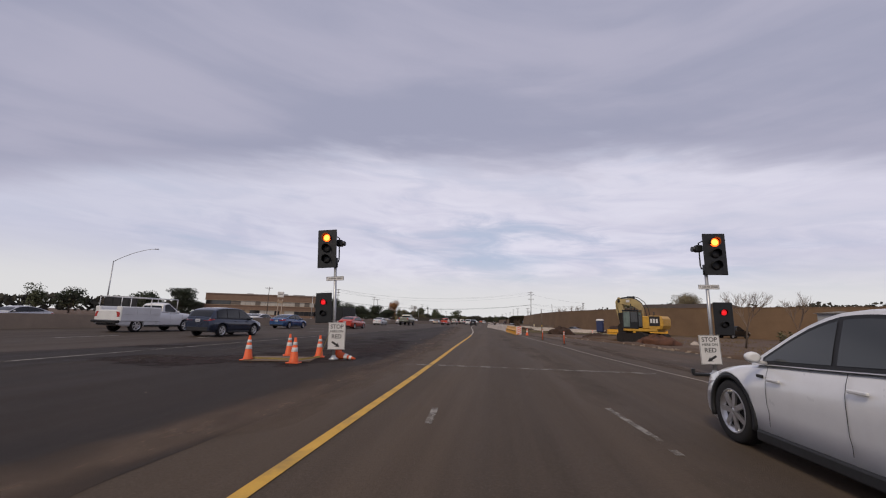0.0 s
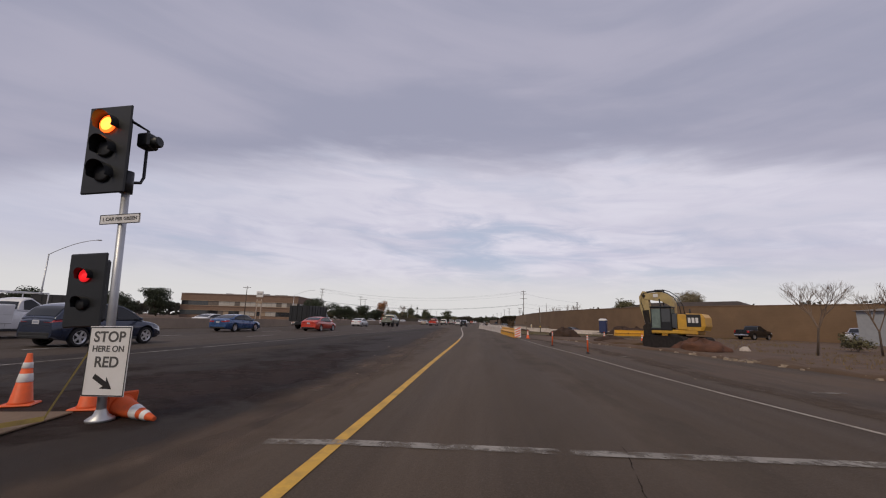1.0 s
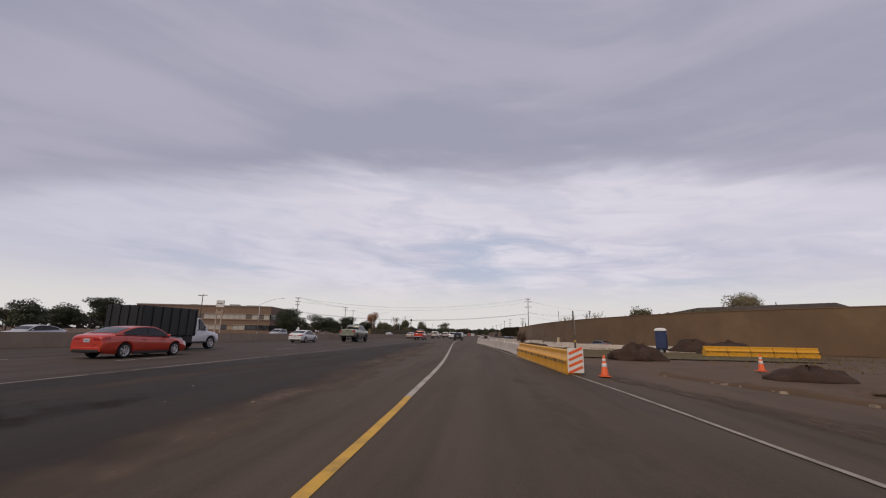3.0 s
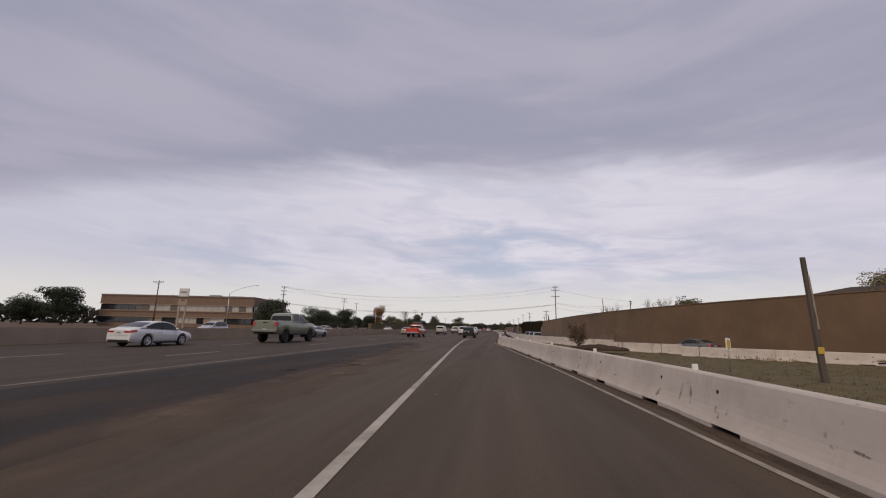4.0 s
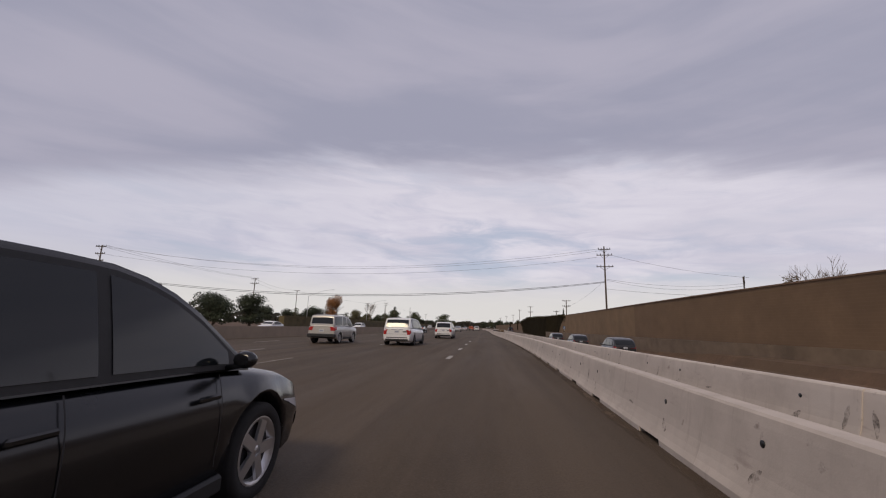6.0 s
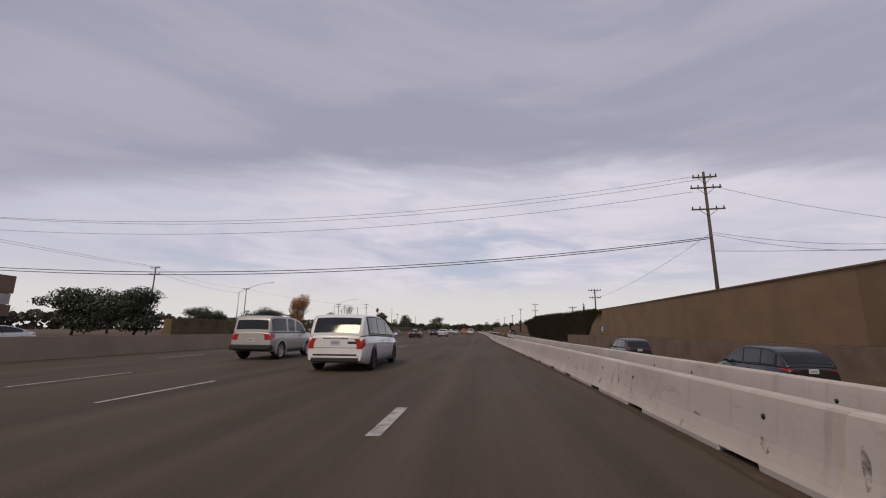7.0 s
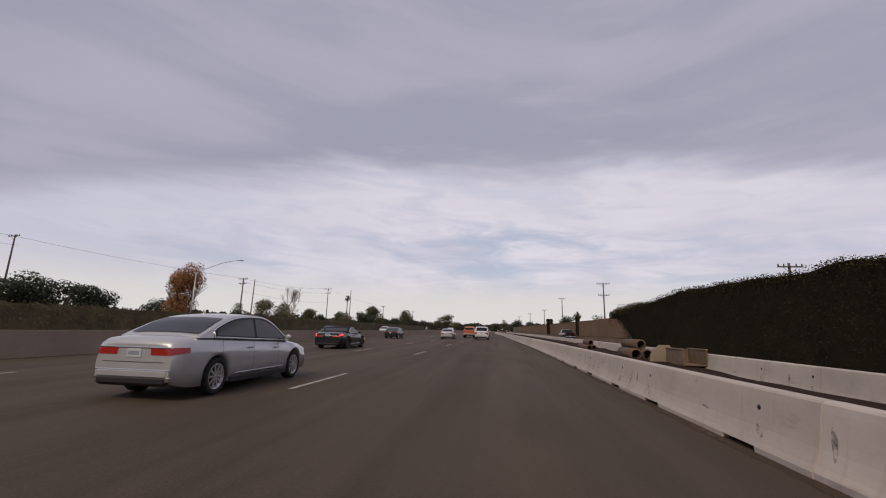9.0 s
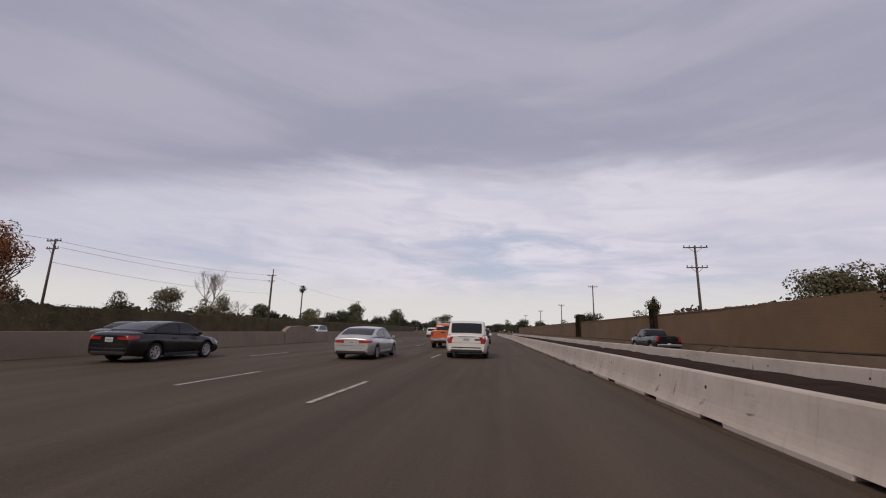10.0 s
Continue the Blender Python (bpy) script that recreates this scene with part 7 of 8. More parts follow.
def limb(bm, p, d, length, r, depth, rnd, fork=3, rise=0.0):
    q = p + d * length
    tube(bm, p, q, r, r * 0.62, 7 if r > 0.05 else 5, caps=False)
    if depth:
        for _ in range(fork):
            nd = (d + Vector((rnd.uniform(-0.75, 0.75), rnd.uniform(-0.75, 0.75), rnd.uniform(-0.25, 0.55) + rise))).normalized()
            limb(bm, p + d * length * rnd.uniform(0.6, 1.0), nd, length * rnd.uniform(0.55, 0.8), r * 0.58, depth - 1, rnd, fork, rise)


def tree(name, label, height, width, leaf, seed, count=1500, leaf_size=0.32, trunk_share=0.25, low=0.3):
    rnd = random.Random(seed)
    e = thing(name, label, "tree", "trees")
    bm = bmesh.new()
    r = height * 0.022 + 0.05
    tube(bm, (0, 0, 0), (0.1, 0.05, height * trunk_share), r, r * 0.8, 10)
    for i in range(5):
        a = i * 1.26 + rnd.uniform(-0.3, 0.3)
        limb(bm, Vector((0.1, 0.05, height * trunk_share * 0.9)), Vector((math.cos(a) * 0.6, math.sin(a) * 0.6, 0.9)).normalized(), height * 0.28, r * 0.5, 2, rnd, 2)
    part("trunk", bm, BARK, e)
    lobes = []
    for i in range(9):
        a = rnd.uniform(0, 6.28)
        q = rnd.uniform(0.0, 0.34) * width
        z = height * rnd.uniform(low + 0.14, 0.82)
        w = width * rnd.uniform(0.18, 0.30)
        lobes.append(((q * math.cos(a), q * math.sin(a), z), (w, w, height * rnd.uniform(0.11, 0.19))))
    lobes.append(((0, 0, height * 0.62), (width * 0.30, width * 0.30, height * 0.33)))
    me = leaf_quads(lobes, int(count * 1.9), leaf_size * 0.74, rnd, 0.4)
    me.materials.append(leaf)
    part("crown", me, None, e)
    return e


def bare_tree(name, label, height, seed, twig=TWIG, depth=4, lean=0.0):
    rnd = random.Random(seed)
    e = thing(name, label, "tree", "trees")
    bm = bmesh.new()
    r = height * 0.014
    tube(bm, (0, 0, 0), (lean, 0, height * 0.34), r, r * 0.8, 9)
    part("trunk", bm, BARK, e)
    bm = bmesh.new()
    for i in range(4):
        a = i * 1.57 + rnd.uniform(-0.4, 0.4)
        limb(bm, Vector((lean, 0, height * 0.32)), Vector((math.cos(a) * 0.42, math.sin(a) * 0.42, 1.0)).normalized(), height * 0.26, r * 0.6, depth, rnd, 3, 0.2)
    part("branch_crown", bm, twig, e)
    return e


def palm(height, seed):
    rnd = random.Random(seed)
    e = thing("palm_tree", "tall fan palm with a ragged crown", "palm", "trees")
    bm = bmesh.new()
    rings = [(0.25, 0), (0.2, height * 0.4), (0.17, height * 0.9)]
    lathe(bm, rings, 10)
    part("trunk", bm, BARK, e)
    vs, fs = [], []
    o = Vector((0, 0, height * 0.91))
    for i in range(64):
        a, el = rnd.uniform(0, 6.28), rnd.uniform(-1.2, 1.25)
        L = rnd.uniform(0.9, 1.5) * (0.8 if el < -0.5 else 1.0)
        d = Vector((math.cos(a) * math.cos(el), math.sin(a) * math.cos(el), math.sin(el)))
        s = d.cross(Vector((0, 0, 1))).normalized()
        mid = o + d * L * 0.5
        for k in range(7):
            dd = (d + s * (k - 3) * 0.26).normalized()
            tip = mid + dd * L * 0.62 + Vector((0, 0, -0.22 * abs(k - 3) - 0.10))
            i0 = len(vs)
            vs += [mid - s * 0.05, mid + dd * L * 0.35 - s * 0.045, tip, mid + dd * L * 0.35 + s * 0.045]
            fs.append((i0, i0 + 1, i0 + 2, i0 + 3))
        i0 = len(vs)
        vs += [o - s * 0.03, mid - s * 0.025, mid + s * 0.025, o + s * 0.03]
        fs.append((i0, i0 + 1, i0 + 2, i0 + 3))
    me = bpy.data.meshes.new("fronds")
    me.from_pydata([tuple(v) for v in vs], [], fs)
    me.materials.append(LEAF_DARK)
    part("fronds", me, None, e)
    return e


def shrub(name, label, w, h, leaf, seed, count=700, size=0.12):
    rnd = random.Random(seed)
    e = thing(name, label, "bush", "bushes")
    bm = bmesh.new()
    for i in range(6):
        a = rnd.uniform(0, 6.28)
        limb(bm, Vector((0, 0, 0)), Vector((math.cos(a) * 0.5, math.sin(a) * 0.5, 1)).normalized(), h * 0.4, 0.03, 2, rnd, 2)
    part("stems", bm, TWIG, e)
    lobes = [((0, 0, h * 0.42), (w * 0.36, w * 0.36, h * 0.34))]
    for i in range(9):
        a, q = rnd.uniform(0, 6.28), w * rnd.uniform(0.05, 0.36)
        lobes.append(((q * math.cos(a), q * math.sin(a), h * rnd.uniform(0.3, 0.85)), (w * rnd.uniform(0.06, 0.15), w * rnd.uniform(0.06, 0.15), h * rnd.uniform(0.12, 0.26))))
    me = leaf_quads(lobes, count, size, rnd, 0.1)
    me.materials.append(leaf)
    part("foliage", me, None, e)
    return e


put(tree("shade_tree", "large dark evergreen tree beside the brick building", 11.8, 14.5, LEAF_DARK, 1, 2600, 0.42, 0.15, 0.10), -86.6, 206)
put(tree("shade_tree", "large dark evergreen tree in front of the brick building", 11.0, 13.5, LEAF_DARK, 61, 3200, 0.42, 0.12, 0.05), -79.5, 196)
put(tree("shade_tree", "dense dark evergreen beyond the opposite carriageway", 14.5, 19.0, LEAF_DARK, 62, 4200, 0.50, 0.12, 0.02), -157, 191)
put(tree("shade_tree", "dense dark evergreen beyond the opposite carriageway", 12.5, 18.0, LEAF_DARK, 63, 3600, 0.50, 0.12, 0.02), -186, 200)
put(tree("shade_tree", "dense dark evergreen behind the hedge", 9.6, 12.0, LEAF_DARK, 64, 2600, 0.4, 0.12, 0.05), -72, 246)
put(tree("shade_tree", "dense dark evergreen behind the hedge", 9.0, 11.0, LEAF_DARK, 65, 2600, 0.4, 0.12, 0.05), -79, 240)
put(bare_tree("bare_tree", "leafless branches showing over the sound wall", 8.6, 66, TWIG, 4), 27.5, 143)
put(bare_tree("bare_tree", "leafless branches showing over the sound wall", 9.2, 67, TWIG, 4), 27.5, 175)
put(tree("shade_tree", "broad dark evergreen tree behind the median", 11.2, 15.5, LEAF_DARK, 2, 2600, 0.42, 0.2, 0.12), -95.5, 264)
put(tree("shade_tree", "broad dark evergreen behind the long hedge", 9.8, 12.5, LEAF_DARK, 81, 3000, 0.38, 0.15, 0.12), -81.5, 312)
put(tree("shade_tree", "broad dark evergreen behind the long hedge", 9.2, 12.0, LEAF_DARK, 82, 3000, 0.38, 0.15, 0.12), -88, 328)
put(tree("autumn_tree", "tall tree with rust-coloured autumn leaves", 17.6, 12.5, LEAF_AUTUMN, 3, 5200, 0.36, 0.2, 0.06), -89, 354)
put(tree("olive_tree", "yellowing tree above the hedge", 13.0, 7.5, LEAF_OLIVE, 4, 1500, 0.34, 0.2, 0.2), -101, 430)
put(bare_tree("bare_tree", "tall pale leafless tree above the hedge", 15.0, 5, TWIG, 5), -78.6, 394)
put(tree("olive_tree", "rounded olive tree above the hedge", 11.2, 10.0, LEAF_OLIVE, 71, 1600, 0.34, 0.2, 0.15), -86.5, 390)
CY = tree("cypress", "slim dark cypress behind the ivy", 9.8, 1.1, LEAF_DARK, 72, 2600, 0.13, 0.2, 0.0)
put(CY, 25, 290)
put(palm(15.0, 1), -69.5, 425)
put(palm(9.5, 2), -92, 52)
put(palm(10.2, 3), -95, 50)
put(bare_tree("bare_tree", "small leafless tree on the dirt lot", 5.3, 8, TWIG, 5, 0.25), 21.2, 38.3, -0.06)
put(bare_tree("bare_tree", "thin leafless tree behind the excavator", 5.0, 9, TWIG, 4), 26.5, 40.0, -0.06)
put(shrub("grey_bush", "straggly grey-green bush on the dirt lot", 3.5, 1.6, LEAF_OLIVE, 31, 700, 0.12), 29.5, 45.5, -0.06)
put(shrub("dry_bush", "brown dry bush between the barriers", 2.5, 2.5, mat("leaf_brown", (0.105, 0.066, 0.034), 0.85, var=0.35, scale=2), 32, 3600, 0.06), 5.5, 101.7)
put(bare_tree("dry_shrub", "leafless brown shrub between the barriers", 2.0, 33, TWIG, 4), 8.8, 101.3)
put(bare_tree("dry_shrub", "leafless brown shrub between the barriers", 1.3, 34, TWIG, 3), 12.0, 93.5)
for x, y, h, sd in ((8.4, 98.6, 1.0, 35), (9.6, 95.4, 0.9, 36), (7.2, 103.5, 1.1, 37), (10.9, 97.2, 1.2, 38)):
    put(bare_tree("dry_shrub", "small leafless brown weed between the barriers", h, sd, TWIG, 3), x, y)
put(tree("round_tree", "rounded pale feathery tree behind the sound wall", 12.6, 9.0, LEAF_STRAW, 6, 4200, 0.24, 0.3, 0.35), 57.4, 132.7)
for x, y, h, w, sd in ((-103.1, 570.0, 20.0, 17.0, 91), (-113.0, 573.0, 15.0, 13.0, 92), (-92.3, 645.2, 20.5, 19.0, 93), (-95.5, 444.6, 10.4, 11.0, 94), (-100.4, 496.9, 11.2, 12.0, 95), (-79.4, 870.3, 25.0, 30.0, 96)):
    put(tree("shade_tree", "tall grey-green tree far beyond the freeway", h, w, LEAF_MID, sd, 1300, 0.045 * h, 0.2, 0.12), x, y)
put(tree("round_tree", "olive tree far behind the sound wall", 17.6, 15.0, LEAF_OLIVE, 16, 2200, 0.6, 0.3, 0.35), 75.3, 246.3)
VAR = [put(tree("field_tree", "dark evergreen tree beyond the freeway", 7.5, 8.5, LEAF_DARK, 41, 800, 0.40, 0.2, 0.1), -150, 150),
       put(tree("field_tree", "grey-green tree beyond the freeway", 8.5, 7.0, LEAF_MID, 42, 800, 0.36, 0.25, 0.15), -135, 140),
       put(tree("field_tree", "low broad olive tree beyond the freeway", 6.0, 9.0, LEAF_OLIVE, 43, 800, 0.38, 0.2, 0.1), -175, 150),
       put(bare_tree("field_tree", "leafless tree beyond the freeway", 8.5, 44, TWIG, 3), -190, 180)]
rt = random.Random(17)
for x, y, v, s in ((-140, 120, 0, 1.2), (-128, 100, 1, 1.1), (-118, 78, 0, 1.0), (-112, 60, 2, 1.2), (-160, 110, 1, 1.2), (-125, 135, 0, 1.35), (-165, 170, 0, 1.3), (-110, 30, 2, 1.0), (-100, 10, 0, 0.9),
                   (-78, 280, 0, 0.9), (-82, 292, 2, 0.8), (-100, 305, 0, 1.3), (-110, 315, 0, 1.4), (-95, 322, 1, 1.0), (-120, 300, 0, 1.3), (-130, 345, 2, 1.3), (-112, 372, 0, 1.2), (-90, 380, 1, 1.0),
                   (-84, 402, 2, 1.1), (-95, 415, 1, 1.2), (-88, 440, 0, 1.0), (-80, 452, 2, 1.2), (-105, 445, 3, 1.4), (-76, 470, 0, 1.3), (-70, 480, 1, 1.1), (-82, 500, 0, 1.4), (-72, 520, 0, 1.2),
                   (-90, 540, 3, 1.3), (-75, 560, 1, 1.4), (-66, 590, 0, 1.2), (-80, 620, 0, 1.5), (-62, 660, 1, 1.5), (-70, 700, 0, 1.6), (-55, 740, 2, 1.6), (-58, 790, 0, 1.7),
                   (30, 395, 2, 1.0), (34, 420, 1, 1.1), (26, 450, 0, 1.2), (22, 480, 1, 1.0), (16, 520, 0, 1.1), (10, 570, 0, 1.4), (2, 640, 1, 1.4), (-6, 700, 0, 1.5), (20, 560, 2, 1.4), (12, 620, 0, 1.4)):
    c = copy_at(VAR[v], x, y, 0, rt.uniform(0, 360))
    c.scale = [S * s * rt.uniform(0.9, 1.1)] * 3


def hedge(name, label, line, z0, z1, thick, leaf, count, size, seed, ragged=0.5, top_leaf=None, group="hedges", mess=0.7, depth=None):
    rnd = random.Random(seed)
    e = thing(name, label, "hedge", group, "stuff")
    run = along(line, 1.0)
    rough = lambda y: ragged * (noise.noise((0.3, y * 0.2, seed)) + 0.5 * noise.noise((0.7, y * 0.9, seed)))
    vs, fs, mi = [], [], []
    for _ in range(count):
        i = rnd.randrange(len(run) - 1)
        x, y = run[i]
        d = Vector((run[i + 1][0] - x, run[i + 1][1] - y, 0)).normalized()
        s = Vector((d.y, -d.x, 0))
        zt, zb = (z(y) if callable(z) else z for z in (z1, z0))
        zt += rough(y)
        if rnd.random() < (0.40 if top_leaf else 0.28):
            o, z, n = rnd.uniform(-thick, thick), zt + rnd.uniform(-0.6, 0.10), Vector((0, 0, 1))
        else:
            side = rnd.choice((-1, 1))
            z = zb + (zt - zb) * rnd.random() ** 0.85
            o, n = side * thick * (1 + 0.25 * noise.noise((x * 0.6, y * 0.6, z))), s * side
        if depth:
            o *= depth(y)
            if rnd.random() < 0.14:
                z -= abs(rnd.gauss(0, 0.8))
        p = Vector((x, y, z)) + s * o + d * rnd.random()
        n = (n + Vector((rnd.uniform(-mess, mess), rnd.uniform(-mess, mess), rnd.uniform(-0.4 * mess, 1.2 * mess)))).normalized()
        u = n.orthogonal().normalized()
        v = n.cross(u)
        t = rnd.uniform(0, 3.14)
        u, v = u * math.cos(t) + v * math.sin(t), v * math.cos(t) - u * math.sin(t)
        q = size * rnd.uniform(0.5, 1.25)
        k = len(vs)
        vs += [p - u * q, p - v * q * 0.6, p + u * q, p + v * q * 0.6]
        fs.append((k, k + 1, k + 2, k + 3))
        # Leaves near the top take the lighter material, as if out of the shade.
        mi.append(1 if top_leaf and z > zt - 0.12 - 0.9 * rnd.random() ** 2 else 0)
    me = bpy.data.meshes.new(name)
    me.from_pydata([tuple(v) for v in vs], [], fs)
    me.materials.append(leaf)
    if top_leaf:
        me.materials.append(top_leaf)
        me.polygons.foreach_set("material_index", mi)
    part("foliage", me, None, e)
    bm = bmesh.new()
    wall_run(bm, line, thick * 0.8, z0, (lambda y: (z1(y) if callable(z1) else z1) + rough(y) - 0.16), thick * 0.7, 1.0, depth)
    part("inner_growth", bm, leaf, e)
    e.scale = (S, S, S)
    return e


ivy_top = lambda y: float(np.interp(y, [246, 253, 268, 280, 292, 305, 318, 322], [5.3, 5.6, 5.5, 5.75, 5.85, 5.5, 4.8, 4.3]))
ivy_foot = lambda y: float(np.interp(y, [246, 249, 252, 254.2, 255.6, 309, 311.5, 315, 318, 322], [5.0, 4.3, 3.0, 1.4, -0.9, -0.9, 0.6, 2.6, 3.7, 4.0])) + 0.35 * noise.noise((y * 0.9, 3.3, 0))
ivy_depth = lambda y: float(np.interp(y, [246, 252, 255.5, 258, 261], [0.06, 0.08, 0.14, 0.45, 1.0]))
hedge("ivy_hedge", "dense ivy covering the sound wall, its shade put into the leaf colour", [(17.42, 246), (17.18, 252), (16.9, 255.5), (16.2, 258), (15.35, 261), (14.85, 265), (14.1, 275), (13.6, 292), (13.1, 308), (12.9, 321)], ivy_foot, ivy_top, 1.3, LEAF_IVY_SHADED, 90000, 0.075, 51, 0.4, LEAF_IVY_TOP, depth=ivy_depth)
hedge("roadside_hedge", "long clipped olive hedge beyond the opposite carriageway", [(-57, 236), (-55, 270), (-54, 330), (-56, 420), (-60, 560)], 0, 3.2, 1.0, LEAF_HEDGE, 26000, 0.16, 52, 0.16, mess=0.35)
put(tree("wall_bush", "loose olive bush rising behind the sound wall", 7.4, 7.0, LEAF_OLIVE, 77, 3200, 0.2, 0.3, 0.35), 18.9, 334.0)
put(tree("wall_bush", "loose olive bush rising behind the sound wall", 6.4, 6.0, LEAF_OLIVE, 78, 2600, 0.2, 0.3, 0.35), 18.6, 326.0)
put(tree("wall_bush", "dark green bush rising behind the sound wall", 6.6, 5.6, LEAF_MID, 79, 2600, 0.15, 0.3, 0.4), 16.4, 321.0)
hedge("wall_vine", "dark creeper hanging over the wall", [(12.95, 352.6), (12.9, 354.2)], 0.1, 5.2, 0.35, LEAF_IVY_SHADED, 1200, 0.13, 54, 0.3)
put(shrub("wall_top_clump", "drooping dark clump on the wall top", 2.8, 2.2, LEAF_IVY_TOP, 57, 900, 0.13), 12.95, 353.4, 4.2)
hedge("wall_vine", "dark creeper hanging over the wall", [(11.8, 392), (11.7, 395)], 0.1, 5.6, 0.8, LEAF_IVY_SHADED, 900, 0.22, 55, 0.3)
hedge("wall_top_shrubs", "low shrubs showing above the sound wall", [(41, 92), (36, 100), (33, 106)], 3.5, 5.9, 0.9, LEAF_OLIVE, 1500, 0.2, 56, 0.6)


def woods(name, label, pts, base, top, seed, n=4200, size=2.6, leaf=LEAF_FAR):
    rnd = random.Random(seed)
    vs, fs = [], []
    for _ in range(n):
        t = rnd.random() * (len(pts) - 1)
        i = int(t)
        f = t - i
        x, y = pts[i][0] + (pts[i + 1][0] - pts[i][0]) * f, pts[i][1] + (pts[i + 1][1] - pts[i][1]) * f
        h = top * (0.72 + 0.35 * noise.noise((t * 6.0, seed, 0)) + 0.20 * noise.noise((t * 25.0, seed, 1)))
        z = base + (h - base) * rnd.random() ** 0.6
        p = Vector((x + rnd.uniform(-6, 6), y + rnd.uniform(-6, 6), z))
        u = Vector((rnd.uniform(-1, 1), rnd.uniform(-1, 1), rnd.uniform(-0.4, 0.4))).normalized() * size * rnd.uniform(0.5, 1.2)
        v = Vector((rnd.uniform(-0.4, 0.4), rnd.uniform(-0.4, 0.4), 1)).normalized() * size * 0.6
        k = len(vs)
        vs += [p - u, p - v, p + u, p + v]
        fs.append((k, k + 1, k + 2, k + 3))
    me = bpy.data.meshes.new(name)
    me.from_pydata([tuple(v) for v in vs], [], fs)
    me.materials.append(leaf)
    ob = new(name, me)
    ob.scale = (S, S, S)
    tagged(ob, label, "woods", "", "stuff")


woods("far_hill_woods", "distant wooded ridge beyond the sound wall", [(520, 200), (430, 330), (340, 460), (250, 600), (180, 760)], -1, 37, 1, 9000, 2.4)
woods("far_woods", "distant tree line on the horizon", [(-420, 60), (-330, 260), (-280, 460), (-220, 700), (-150, 900), (-90, 1100)], -1, 15, 2, 5200, 3.0)
woods("far_woods", "distant tree line at the end of the freeway", [(-90, 1100), (-30, 1150), (60, 1000), (140, 860)], -1, 17, 3, 3200, 3.2)


# ---- poles, wires, street lamps ----
def utility_pole(height, arms, name="utility_pole", label="weathered timber utility pole with crossarms", lean=0.0, thick=0.19):
    e = thing(name, label, "utility pole", "utility poles")
    bm = bmesh.new()
    tube(bm, (0, 0, -0.2), (lean, 0, height), thick, thick * 0.62, 12)
    part("pole", bm, WOOD_POLE, e)
    for z, w in arms:
        bm = bmesh.new()
        x0 = lean * z / height
        rbox(bm, (x0, -0.15, z), (w, 0.12, 0.14), 0.02)
        for s in (-1, 1):
            tube(bm, (x0 + s * w * 0.28, -0.15, z - 0.05), (x0, -0.12, z - 0.7), 0.025, seg=5)
        arm = part("crossarm", bm, WOOD_POLE, e)
        for f in (-0.46, -0.24, 0.24, 0.46):
            bm = bmesh.new()
            lathe(bm, [(0.03, 0.06), (0.07, 0.12), (0.045, 0.2), (0.07, 0.26), (0.02, 0.32)], 8, "z", (x0 + w * f, -0.15, z))
            part("insulator", bm, BLACK_PLASTIC, arm)
    return e


put(utility_pole(17.2, ((16.6, 2.2), (15.5, 2.8), (13.3, 3.0))), 18.3, 211.0, 0, -6)
e = put(utility_pole(10.6, ((10.3, 2.6), (8.7, 2.4))), 20.8, 262.3, 0, -4)
put(utility_pole(13.4, ((13.1, 3.0), (10.4, 2.6))), 19.8, 356.3, 0, -3)
put(utility_pole(14.0, ((13.6, 2.4),)), 18.4, 410)
put(utility_pole(12.3, ((12.0, 2.8), (11.2, 2.2))), 44.4, 214.6, 0, 60)
put(utility_pole(15.9, ((15.6, 2.6), (14.1, 2.4), (12.7, 2.2))), -81.8, 206.7, 0, -5)
put(utility_pole(14.9, ((14.6, 2.6), (13.2, 3.0))), -76.3, 254.0, 0, -8)
put(utility_pole(16.4, ((16.1, 2.8),)), -92, 316, 0, -6)
put(utility_pole(12.6, ((12.3, 2.6), (11.2, 2.2))), -66.8, 346.5, 0, -6)
put(utility_pole(16.6, ((16.3, 3.2), (14.6, 2.6))), -73, 412, 0, -6)
put(utility_pole(10.2, (), "plain_pole", "bare thin timber pole", 0.15, 0.13), -53.0, 329.2)
put(utility_pole(12.0, (), "plain_pole", "bare thin timber pole", 0.0, 0.13), -48, 370)
put(utility_pole(13.2, ((12.7, 3.4),)), -96.3, 165)
put(utility_pole(8.7, (), "plain_pole", "leaning bare timber pole behind the wall", -0.5, 0.10), 15.3 + 6.5, 157.7)
